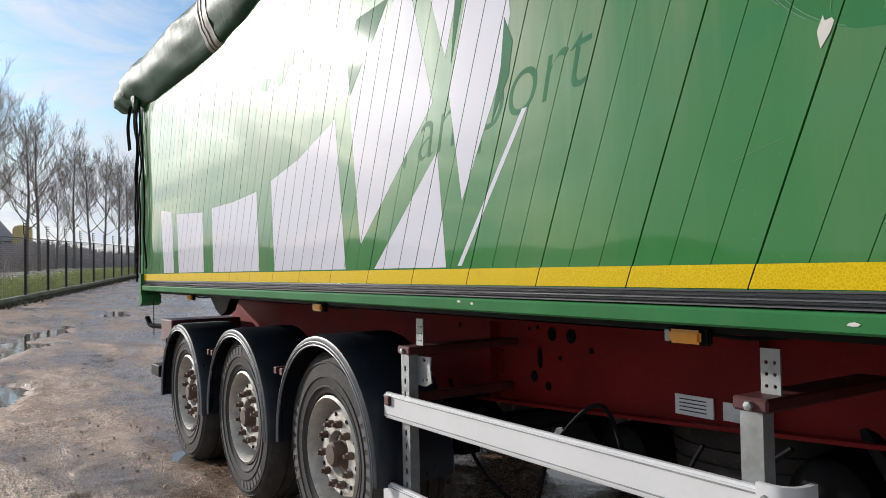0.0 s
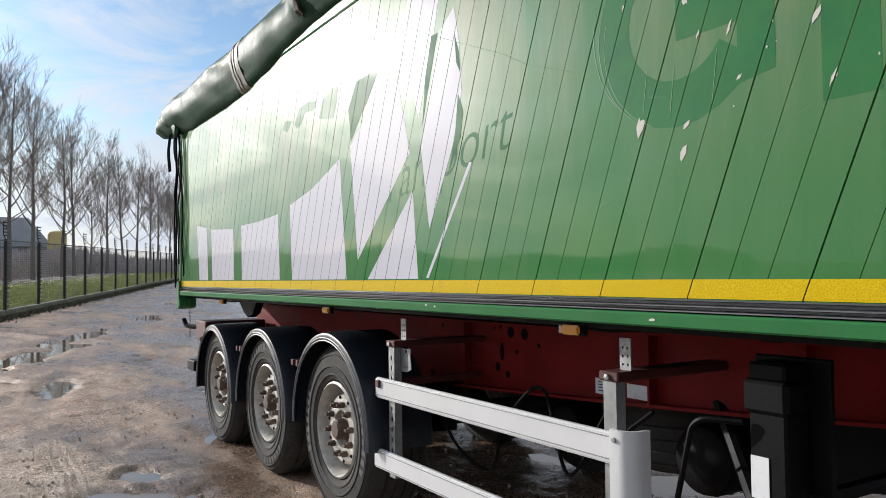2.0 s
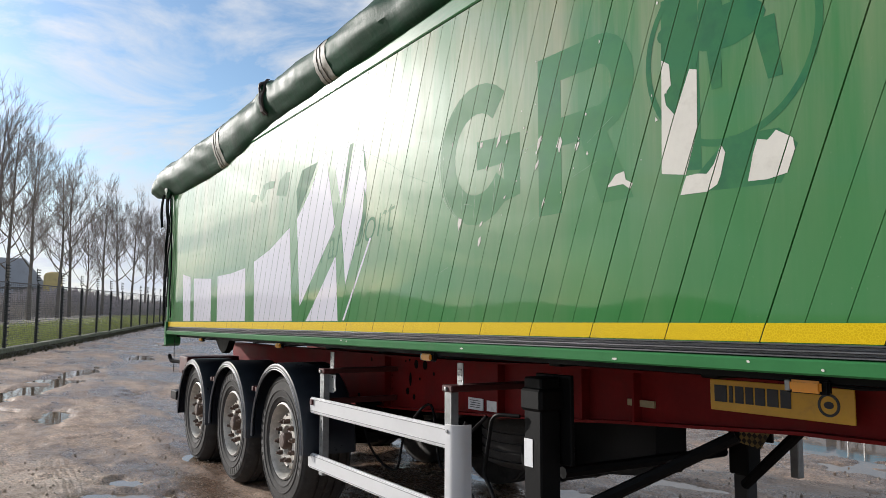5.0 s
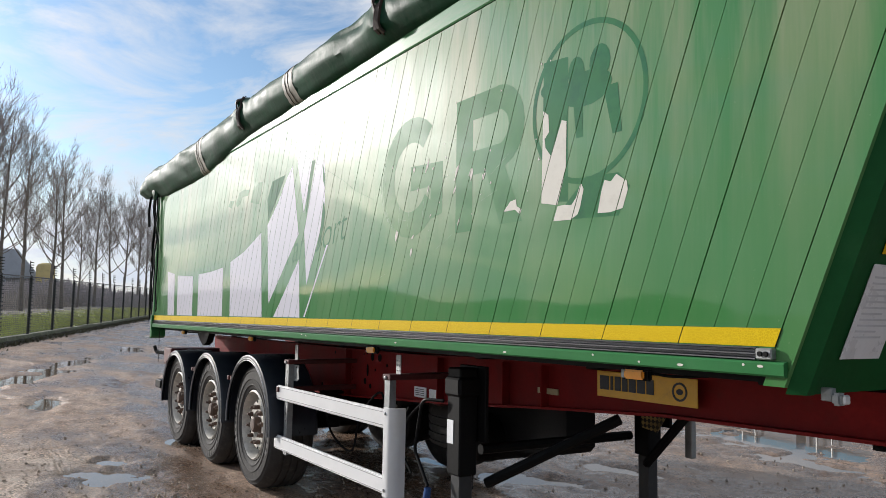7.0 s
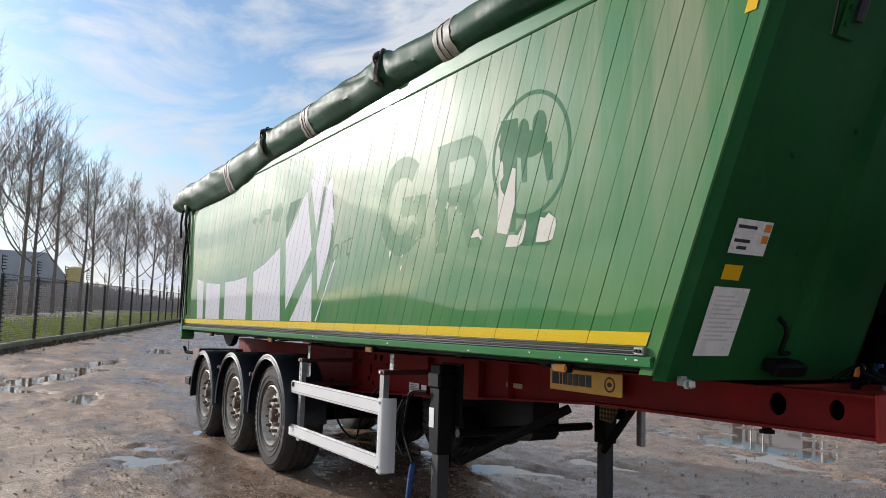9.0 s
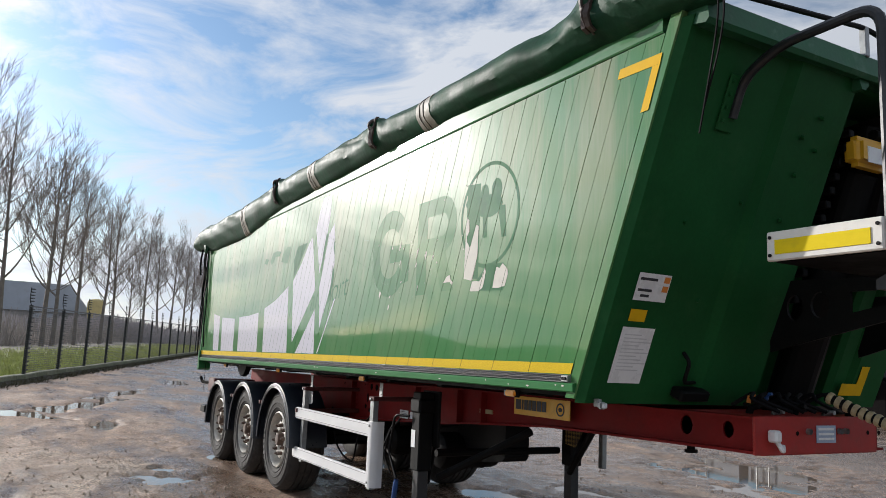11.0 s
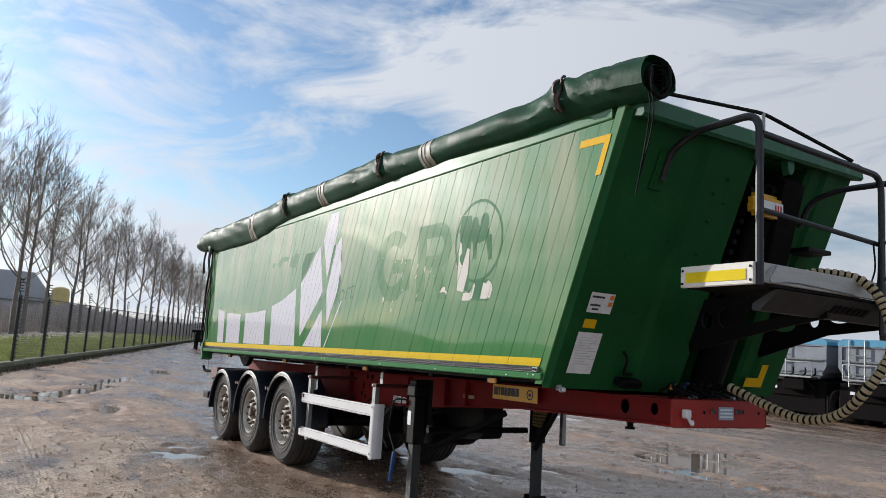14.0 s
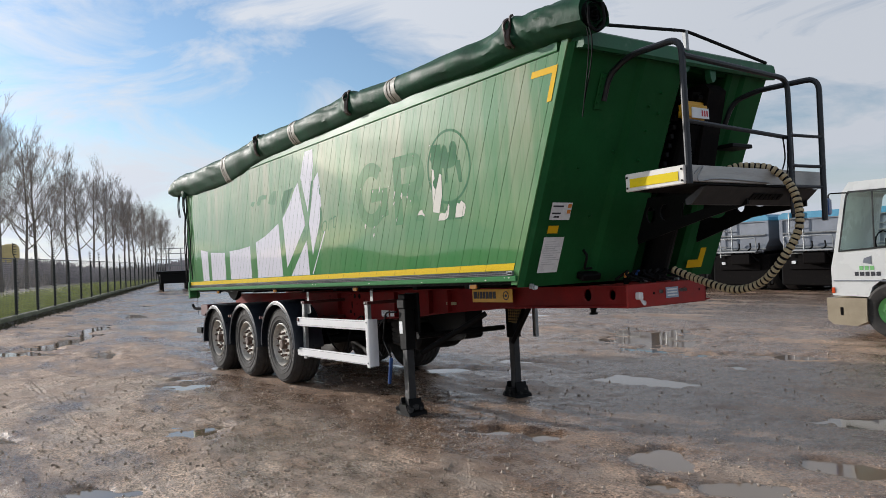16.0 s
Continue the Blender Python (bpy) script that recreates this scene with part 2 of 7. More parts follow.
    c = mix(n, l, calc("MULTIPLY", calc("MAXIMUM", rib, 0.0), 0.16), c, (0.40, 0.33, 0.28))
    l.new(c, p.inputs["Base Color"])
    r = mix(n, l, damp, (0.62, 0.62, 0.62), (0.19, 0.19, 0.19))
    r = mix(n, l, ramp(n, l, grit, 0.45, 0.68, (0, 0, 0, 1), (0.35, 0.35, 0.35, 1)), r, (0.8, 0.8, 0.8))
    l.new(r, p.inputs["Roughness"])
    b = n.new("ShaderNodeBump")
    l.new(mix(n, l, damp, (1.0, 1.0, 1.0), (0.30, 0.30, 0.30)), b.inputs["Strength"])
    b.inputs["Distance"].default_value = 0.045
    height = mix(n, l, 0.25, mix(n, l, 0.6, grit, clod), vo.outputs["Distance"])
    l.new(calc("ADD", height, calc("MULTIPLY", rib, 0.06)), b.inputs["Height"])
    l.new(b.outputs["Normal"], p.inputs["Normal"])
    return m


def water_mat():
    m, n, l, p = nodes_of("muddy puddle water")
    pos = n.new("ShaderNodeNewGeometry").outputs["Position"]
    l.new(mix(n, l, ramp(n, l, noise_node(n, l, pos, 0.6), 0.35, 0.65), (0.15, 0.105, 0.068), (0.19, 0.138, 0.094)), p.inputs["Base Color"])
    p.inputs["Roughness"].default_value = 0.03
    p.inputs["IOR"].default_value = 1.42
    b = n.new("ShaderNodeBump")
    b.inputs["Strength"].default_value = 0.03
    b.inputs["Distance"].default_value = 0.01
    l.new(noise_node(n, l, pos, 6, 3), b.inputs["Height"])
    l.new(b.outputs["Normal"], p.inputs["Normal"])
    return m


def glass_mat():
    m, n, l, p = nodes_of("tinted cab glass")
    p.inputs["Base Color"].default_value = (0.75, 0.88, 0.84, 1)
    p.inputs["Roughness"].default_value = 0.02
    p.inputs["Transmission Weight"].default_value = 1.0
    p.inputs["IOR"].default_value = 1.1
    p.inputs["Specular IOR Level"].default_value = 0.9
    return m


def tape_mat():
    """Retro-reflective tape: honeycomb cells under a clear face."""
    m, n, l, p = nodes_of("yellow reflective tape")
    tc = n.new("ShaderNodeTexCoord").outputs["Object"]
    v = n.new("ShaderNodeTexVoronoi")
    v.feature = "DISTANCE_TO_EDGE"
    v.inputs["Scale"].default_value = 120
    l.new(tc, v.inputs["Vector"])
    c = mix(n, l, ramp(n, l, v.outputs["Distance"], 0.04, 0.14), (0.66, 0.47, 0.012), (0.55, 0.37, 0.004))
    c = mix(n, l, ramp(n, l, noise_node(n, l, tc, 9, 6, 0.7), 0.58, 0.8, (0, 0, 0, 1), (0.45, 0.45, 0.45, 1)), c, (0.3, 0.2, 0.05))
    l.new(c, p.inputs["Base Color"])
    p.inputs["Roughness"].default_value = 0.5
    p.inputs["Specular IOR Level"].default_value = 0.05
    return m


GREEN = panel_paint()
YARD, WATER, GLASS, TAPE = yard_dirt(), water_mat(), glass_mat(), tape_mat()
GREEN_FRAME = surface("green frame paint", (0.036, 0.165, 0.055), 0.45, var=0.15, scale=2.2, dirty=0.5, dirt=(0.10, 0.15, 0.10), bump=0.04, coat=0.0, spec=0.08)
BEAM = surface("green top beam paint", (0.03, 0.17, 0.052), 0.38, var=0.2, scale=2, dirty=0.4, dirt=(0.14, 0.19, 0.11), spec=0.08, edge=0.48, stretch=(0.5, 1, 2), bump=0.02, coat=0.55, coat_rough=0.07)
# body green darkened: the shade of the side turned from the sun is painted in
GREEN_SHADED = surface("dark green front sheet paint", (0.0115, 0.082, 0.024), 0.45, var=0.22, scale=1.6, dirty=0.4, dirt=(0.032, 0.11, 0.04), bump=0.05, coat=0.0, spec=0.08)
GREEN_TOP = surface("scuffed green top beam paint", (0.018, 0.105, 0.047), 0.5, var=0.2, scale=3, dirty=0.55, dirt=(0.13, 0.22, 0.16), bump=0.08, spec=0.3)
BACKING = surface("dark seam backing", (0.012, 0.05, 0.015), 0.7, dirty=0.4)
TARP = surface("green tarpaulin vinyl", (0.010, 0.054, 0.027), 0.55, var=0.35, scale=3, fine=15, dirty=0.45, dirt=(0.06, 0.09, 0.06), bump=0.25, coat=0.0, spec=0.14, stretch=(1.6, 1, 1))
TARP_BAND = surface("worn grey-white tarp band", (0.36, 0.34, 0.29), 0.6, var=0.3, scale=9, dirty=0.7, dirt=(0.14, 0.12, 0.1))
LEATHER = surface("dark brown strap", (0.05, 0.032, 0.025), 0.6, dirty=0.3)
WHITE_VINYL = surface("white vinyl film", (0.585, 0.58, 0.635), 0.35, var=0.03, scale=1.2, dirty=0.12, dirt=(0.5, 0.48, 0.48), bump=0.0, coat=0.45, spec=0.02, coat_rough=0.04)
BARE_CHIP = surface("peeled pale primer", (0.60, 0.58, 0.52), 0.7, spec=0.2, var=0.08, dirty=0.25)
GHOST = surface("unfaded green under old film", (0.020, 0.112, 0.046), 0.42, rvar=0.08, var=0.2, scale=3.2, fine=26, dirty=0.9, dirt=(0.030, 0.150, 0.050), edge=0.33, bump=0.02, coat=0.66, spec=0.004, coat_rough=0.045)
GHOST_FAINT = surface("faint unfaded green under old film", (0.026, 0.150, 0.044), 0.42, rvar=0.08, var=0.12, scale=3.2, fine=26, dirty=0.9, dirt=(0.031, 0.165, 0.042), edge=0.35, bump=0.02, coat=0.73, spec=0.018, coat_rough=0.045)
SCRATCH = surface("pale scratches", (0.05, 0.205, 0.07), 0.5, dirty=0.2)
RED = surface("faded red chassis paint", (0.20, 0.0135, 0.0135), 0.55, var=0.28, scale=2.5, dirty=0.5, dirt=(0.08, 0.026, 0.02), bump=0.08, spec=0.08)
RED_MUD = surface("muddy dark red steel", (0.075, 0.010, 0.010), 0.6, var=0.3, scale=6, dirty=0.5, dirt=(0.04, 0.02, 0.016))
RED_NOSE = surface("red coupling plate paint", (0.34, 0.026, 0.022), 0.5, spec=0.25, var=0.2, scale=4, dirty=0.5, dirt=(0.12, 0.05, 0.035), bump=0.08)
# matte black for hook and hoist cover, and for shade painted into openings and undersides
BLACK_AND_SHADE = surface("black opening", (0.006, 0.005, 0.005), 0.95, dirty=0.1, spec=0.1)
BLACK = surface("black painted steel", (0.005, 0.0052, 0.0055), 0.55, var=0.3, scale=5, dirty=0.3, dirt=(0.018, 0.015, 0.012), bump=0.08, spec=0.12)
PLASTIC = surface("blue-black mudguard plastic", (0.014, 0.018, 0.026), 0.34, var=0.25, scale=5, dirty=0.35, dirt=(0.07, 0.06, 0.055), bump=0.05)
TRIM = surface("grey mudguard edging", (0.22, 0.22, 0.23), 0.5, dirty=0.5)
RUBBER = surface("road-worn tyre rubber", (0.052, 0.049, 0.046), 0.8, var=0.35, scale=8, fine=90, dirty=0.6, dirt=(0.13, 0.112, 0.095), bump=0.2, spec=0.25)
RUBBER_MARK = surface("grey raised tyre marks", (0.12, 0.115, 0.11), 0.75, dirty=0.3, spec=0.2)
RIM = surface("dirty aluminium wheel", (0.56, 0.53, 0.47), 0.42, metal=0.15, var=0.25, scale=14, dirty=0.6, dirt=(0.11, 0.085, 0.06), bump=0.1)
HUB = surface("rusty hub cap", (0.09, 0.055, 0.04), 0.7, var=0.3, scale=20, dirty=0.5)
ALU = surface("anodised aluminium rail", (0.62, 0.62, 0.62), 0.36, metal=0.55, var=0.08, scale=2, dirty=0.25, dirt=(0.3, 0.29, 0.28), stretch=(0.3, 1, 4))
ALU_RAIL = surface("dull dark aluminium rail", (0.13, 0.13, 0.138), 0.34, metal=0.75, var=0.15, scale=2, dirty=0.4, dirt=(0.07, 0.07, 0.07), stretch=(0.3, 1, 4))
ALU_WHITE = surface("white coated side guard", (0.64, 0.64, 0.64), 0.4, var=0.05, scale=2, dirty=0.22, dirt=(0.42, 0.4, 0.38), bump=0.03)
ALU_DARK = surface("grey checkered platform aluminium", (0.11, 0.11, 0.115), 0.45, metal=0.5, var=0.15, scale=5, dirty=0.4, dirt=(0.12, 0.11, 0.1))
TUBE_DARK = surface("dark grey folded steel", (0.03, 0.031, 0.033), 0.5, metal=0.3, var=0.2, scale=6, dirty=0.3)
ALU_PALE = surface("pale platform end board", (0.70, 0.68, 0.63), 0.5, var=0.06, scale=5, dirty=0.35, dirt=(0.38, 0.34, 0.28))
GALV = surface("galvanised bracket", (0.30, 0.31, 0.31), 0.45, metal=0.6, var=0.2, scale=16, dirty=0.45)
AMBER = surface("amber marker lens", (0.88, 0.34, 0.03), 0.15, var=0.1, dirty=0.1, bump=0, coat=0.6)
YELLOW = surface("yellow enamel sign", (0.66, 0.36, 0.02), 0.38, var=0.08, scale=8, dirty=0.35, dirt=(0.25, 0.13, 0.03))
YELLOW_FLAT = surface("yellow adhesive marking", (0.72, 0.43, 0.012), 0.6, var=0.06, dirty=0.2, spec=0.1)
LEMON = surface("lemon reflective stripe", (0.76, 0.58, 0.012), 0.6, var=0.06, dirty=0.2, spec=0.1)
PAPER = surface("white plastic-wrapped paper", (0.76, 0.77, 0.78), 0.3, var=0.05, scale=12, dirty=0.15)
INK = surface("dark printed ink", (0.03, 0.032, 0.04), 0.6, var=0.1, dirty=0)
ORANGE = surface("orange sticker", (0.7, 0.24, 0.04), 0.5, var=0.05, dirty=0)
HOSE = surface("straw-coloured hose wrap", (0.42, 0.34, 0.2), 0.55, var=0.2, scale=20, dirty=0.5, dirt=(0.12, 0.09, 0.06))
CORD = surface("black cord", (0.006, 0.006, 0.007), 0.8, dirty=0.1, spec=0.15)
BLUE = surface("blue plastic grip", (0.015, 0.07, 0.24), 0.4, dirty=0.15)
CONCRETE = surface("mossy concrete kerb", (0.21, 0.21, 0.145), 0.85, var=0.3, scale=2, dirty=0.75, dirt=(0.075, 0.095, 0.035), bump=0.3, edge=0.42)
FENCE_STEEL = surface("black coated fence steel", (0.016, 0.018, 0.018), 0.5, dirty=0.2)
WIRE = surface("grey fence wire", (0.11, 0.11, 0.112), 0.5, metal=0.3, dirty=0.2)
GRASS = surface("winter grass blades", (0.40, 0.43, 0.14), 0.7, var=0.4, scale=0.8, fine=8, dirty=0.5, dirt=(0.12, 0.11, 0.05))
LAWN = surface("winter pasture ground", (0.29, 0.29, 0.13), 0.9, var=0.3, scale=0.25, fine=6, dirty=0.5, dirt=(0.13, 0.11, 0.06), bump=0.4)
FIELD = surface("bare brown winter field soil", (0.27, 0.235, 0.19), 0.9, var=0.3, scale=0.25, fine=6, dirty=0.5, dirt=(0.10, 0.085, 0.06), bump=0.4)
# brush lightened to carry the haze behind the fence
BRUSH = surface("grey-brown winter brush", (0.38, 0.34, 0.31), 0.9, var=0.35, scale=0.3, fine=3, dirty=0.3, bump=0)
BARK = surface("grey-brown poplar bark", (0.19, 0.165, 0.145), 0.85, var=0.3, scale=2, fine=20, dirty=0.3, dirt=(0.10, 0.11, 0.07), bump=0.4)
TWIG = surface("grey-brown bare twigs", (0.24, 0.205, 0.185), 0.85, var=0.25, scale=0.8, fine=5, dirty=0.2, bump=0)
# pale grey-brown: aerial haze is mixed into the thicket's colour
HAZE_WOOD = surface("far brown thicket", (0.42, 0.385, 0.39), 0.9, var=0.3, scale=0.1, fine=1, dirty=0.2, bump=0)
STONE = surface("grey-brown gravel", (0.44, 0.355, 0.285), 0.8, var=0.4, scale=1.5, fine=20, dirty=0.4)
CAB_WHITE = surface("white cab paint", (0.74, 0.75, 0.73), 0.28, var=0.04, scale=1.5, dirty=0.18, dirt=(0.4, 0.38, 0.33), bump=0.02, coat=0.4)
CAB_BEIGE = surface("beige steel bumper", (0.36, 0.30, 0.21), 0.5, var=0.15, scale=3, dirty=0.35)
LIME = surface("lime green wheel centre", (0.22, 0.55, 0.20), 0.45, var=0.15, dirty=0.3)
TANK_GREY = surface("grey tipper body paint", (0.19, 0.21, 0.245), 0.42, var=0.18, scale=1.2, dirty=0.4, dirt=(0.16, 0.15, 0.14))
TANK_BLUE = surface("sky blue cover sheet", (0.06, 0.27, 0.42), 0.5, var=0.15, scale=2, dirty=0.25)
# roof grey raised to paint in the haze of its distance
BARN_ROOF = surface("grey barn roofing", (0.42, 0.45, 0.50), 0.6, var=0.1, scale=0.3, dirty=0.2)
BARN_WALL = surface("brown barn wall", (0.30, 0.28, 0.27), 0.8, var=0.2, scale=0.4, dirty=0.3)
SILO_YELLOW = surface("yellow silo shell", (0.60, 0.47, 0.20), 0.6, var=0.1, scale=0.6, dirty=0.25)


# ---- mesh helpers ----
def part(name, bm, material, parent=None, label="", smooth=False):
    me = bpy.data.meshes.new(name)
    bmesh.ops.recalc_face_normals(bm, faces=bm.faces)
    if smooth:
        for f in bm.faces:
            f.smooth = True
    bm.to_mesh(me)
    bm.free()
    me.materials.append(material)
    if smooth:
        me.set_sharp_from_angle(angle=radians(38))
    ob = new(name, me)
    ob.parent = parent
    if label:
        tagged(ob, label)
    return ob


def root(name, m, label, category, group="", kind=""):
    ob = new(name)
    ob.matrix_world = m
    ob.empty_display_size = 0.1
    return tagged(ob, label, category, group, kind)


def thing(name, bm, material, label, category="", group="", kind="", smooth=False):
    return tagged(part(name, bm, material, None, "", smooth), label, category, group, kind)


def box(bm, x0, x1, y0, y1, z0, z1, bevel=0.0, seg=1):
    r = bmesh.ops.create_cube(bm, size=1.0, matrix=Matrix.LocRotScale(((x0 + x1) / 2, (y0 + y1) / 2, (z0 + z1) / 2), None, (x1 - x0, y1 - y0, z1 - z0)))
    if bevel > 0:
        es = list({e for v in r["verts"] for e in v.link_edges})
        bmesh.ops.bevel(bm, geom=es, offset=min(bevel, 0.45 * min(x1 - x0, y1 - y0, z1 - z0)), segments=seg, affect="EDGES", clamp_overlap=True)
    return bm


def cube(*a, **k):
    return box(bmesh.new(), *a, **k)


def prism(bm, outer, a, b, axes="xz", holes=()):
    """Extrudes a flat outline (with holes) from a to b along the axis that is left over."""
    third = {"xz": 1, "xy": 2, "yz": 0}[axes]
    i, j = "xyz".index(axes[0]), "xyz".index(axes[1])

    def at(p, c):
        v = [0, 0, 0]
        v[i], v[j], v[third] = p[0], p[1], c
        return v

    loops = [list(outer)] + [list(h) for h in holes]
    flat = [p for lp in loops for p in lp]
    tris = geometry.tessellate_polygon([[Vector((p[0], p[1], 0)) for p in lp] for lp in loops])
    va = [bm.verts.new(at(p, a)) for p in flat]
    vb = [bm.verts.new(at(p, b)) for p in flat]
    for t in tris:
        for vs in (va, vb):
            try:
                bm.faces.new([vs[k] for k in t])
            except ValueError:
                pass
    k = 0
    for lp in loops:
        m = len(lp)
        for q in range(m):
            u, w = k + q, k + (q + 1) % m
            bm.faces.new((va[u], va[w], vb[w], vb[u]))
        k += m
    return bm


def oval(cx, cy, rx, ry, n=14):
    return [(cx + rx * math.cos(2 * math.pi * k / n), cy + ry * math.sin(2 * math.pi * k / n)) for k in range(n)]


def tube(bm, pts, r, n=8, caps=True):
    """A tube along a line of points; r is one radius or one for each point."""
    pts = [Vector(p) for p in pts]
    rs = r if isinstance(r, (list, tuple)) else [r] * len(pts)
    rings = []
    side = None
    for k, p in enumerate(pts):
        d = (pts[min(k + 1, len(pts) - 1)] - pts[max(k - 1, 0)]).normalized()
        if side is None:
            side = d.orthogonal().normalized()
        side = (side - d * side.dot(d)).normalized()
        up = d.cross(side)
        rings.append([bm.verts.new(p + rs[k] * (math.cos(2 * math.pi * q / n) * side + math.sin(2 * math.pi * q / n) * up)) for q in range(n)])
    for a, b in zip(rings, rings[1:]):
        for q in range(n):
            bm.faces.new((a[q], a[(q + 1) % n], b[(q + 1) % n], b[q]))
    if caps:
        bm.faces.new(rings[0][::-1])
        bm.faces.new(rings[-1])
    return bm


def bend(pts, r=0.1, n=5):
    """Rounds the corners of a line of points."""
    pts = [Vector(p) for p in pts]
    out = [pts[0]]
    for a, b, c in zip(pts, pts[1:], pts[2:]):
        u, w = (a - b), (c - b)
        s = min(r, u.length * 0.45, w.length * 0.45)
        p, q = b + u.normalized() * s, b + w.normalized() * s
        for k in range(n + 1):
            t = k / n
            out.append((1 - t) ** 2 * p + 2 * t * (1 - t) * b + t * t * q)
    return out + [pts[-1]]


def smooth_line(pts, n=8):
    """A Catmull-Rom line through points."""
    P = [Vector(p) for p in pts]
    P = [2 * P[0] - P[1]] + P + [2 * P[-1] - P[-2]]
    out = []
    for k in range(1, len(P) - 2):
        for q in range(n):
            t = q / n
            out.append(0.5 * (2 * P[k] + (P[k + 1] - P[k - 1]) * t + (2 * P[k - 1] - 5 * P[k] + 4 * P[k + 1] - P[k + 2]) * t * t
                              + (3 * P[k] - P[k - 1] - 3 * P[k + 1] + P[k + 2]) * t ** 3))
    return out + [P[-2]]


def lathe(bm, profile, n=32, cx=0.0, cz=0.0, close=False):
    """Turns a profile of (radius, y) about the y axis through (cx, cz)."""
    rings = []
    for r, y in profile:
        if r < 1e-5:
            rings.append([bm.verts.new((cx, y, cz))] * n)
        else:
            rings.append([bm.verts.new((cx + r * math.cos(2 * math.pi * k / n), y, cz + r * math.sin(2 * math.pi * k / n))) for k in range(n)])
    pairs = list(zip(rings, rings[1:])) + ([(rings[-1], rings[0])] if close else [])
    for a, b in pairs:
        for k in range(n):
            f = []
            for v in (a[k], a[(k + 1) % n], b[(k + 1) % n], b[k]):
                if v not in f:
                    f.append(v)
            if len(f) > 2:
                bm.faces.new(f)
    return bm


def cut(poly, axis_fn, limit, keep_above):
    """Clips a polygon of 3D points by axis_fn(p) >= limit (or <=)."""
    out = []
    for a, b in zip(poly, poly[1:] + poly[:1]):
        fa, fb = axis_fn(a) - limit, axis_fn(b) - limit
        if not keep_above:
            fa, fb = -fa, -fb
        if fa >= 0:
            out.append(a)
        if fa * fb < 0:
            t = fa / (fa - fb)
            out.append(tuple(x + t * (y - x) for x, y in zip(a, b)))
    return out


def face(bm, pts):
    try:
        return bm.faces.new([bm.verts.new(p) for p in pts])
    except ValueError:
        return None


# ---- ground, water, lawn, kerb ----
FENCE_A = Vector((-17.3, -1.72, 0))
FENCE_D = Vector((-1, 0.335, 0)).normalized()   # runs away from the camera
FENCE_N = Vector((-FENCE_D.y, FENCE_D.x, 0))    # points into the field
if FENCE_N.y > 0:
    FENCE_N = -FENCE_N


def fence_at(s, off=0.0, z=0.0):
    p = FENCE_A + FENCE_D * s + FENCE_N * off
    return Vector((p.x, p.y, z))


_lat = np.random.RandomState(5).rand(256, 256)


def fbm(x, y, scale, octaves=4):
    """Smooth lattice noise, about -0.5 to 0.5."""
    total, amp, norm = np.zeros_like(x), 1.0, 0.0
    for o in range(octaves):
        fx, fy = x * scale + 17.3 * o, y * scale + 9.1 * o
        ix, iy = np.floor(fx).astype(int), np.floor(fy).astype(int)
        tx, ty = fx - ix, fy - iy
        tx, ty = tx * tx * (3 - 2 * tx), ty * ty * (3 - 2 * ty)
        g = lambda a, b: _lat[a % 256, b % 256]
        v = (g(ix, iy) * (1 - tx) + g(ix + 1, iy) * tx) * (1 - ty) + (g(ix, iy + 1) * (1 - tx) + g(ix + 1, iy + 1) * tx) * ty
        total += (v - 0.5) * amp
        norm += amp
        amp *= 0.5
        scale *= 2.03
    return total / norm


# puddles: centre, half length, half width, turn in degrees
PUDDLES = ((1.4, 7.75, 2.1, 1.15, -46), (4.75, 6.55, 0.9, 0.28, 20), (4.4, 3.52, 0.6, 0.26, 10), (7.6, 3.2, 0.42, 0.28, 20), (5.45, 0.48, 0.22, 0.17, 20),
           (5.92, 0.68, 0.24, 0.2, 40), (7.04, 0.8, 0.28, 0.25, 20), (3.3, -1.72, 0.46, 0.26, 20), (0.08, -0.9, 0.5, 0.28, 25), (-6.7, -2.05, 0.9, 0.34, 25),
           (-8.7, -1.2, 0.9, 0.4, -20), (-12.6, 0.2, 1.3, 0.35, -25), (-23.6, 4.1, 1.3, 0.6, -30), (1.8, 2.3, 0.45, 0.3, 10), (4.8, 5.25, 0.2, 0.14, 0),
           (-1.6, 8.5, 0.7, 0.3, 10), (4.85, -2.95, 0.25, 0.14, 40), (8.05, 0.6, 0.25, 0.16, 30), (7.55, 0.26, 0.14, 0.1, 0), (-4.5, 9.8, 0.9, 0.4, 0),
           (-16.5, 2.2, 0.9, 0.3, -30), (-4.0, 0.9, 0.6, 0.25, -15), (-7.5, 0.6, 0.8, 0.25, -10), (-9.6, -0.65, 0.9, 0.35, -20), (-7.7, -1.65, 0.7, 0.28, 20), (-11.0, -0.5, 0.7, 0.25, -30), (-14.2, 0.9, 0.8, 0.25, -25), (-10.4, -0.3, 0.7, 0.3, -20),
           (-5.2, -0.9, 0.7, 0.2, -10), (-18.5, 2.8, 0.9, 0.3, -25), (6.4, -2.4, 0.2, 0.12, 10), (2.2, -3.4, 0.3, 0.14, 30), (1.75, 2.55, 0.8, 0.2, 25), (2.0, 3.75, 0.4, 0.2, 20), (0.7, 2.15, 0.5, 0.22, 20), (-0.35, -0.75, 0.35, 0.16, 10), (8.2, 1.6, 0.3, 0.15, 20))


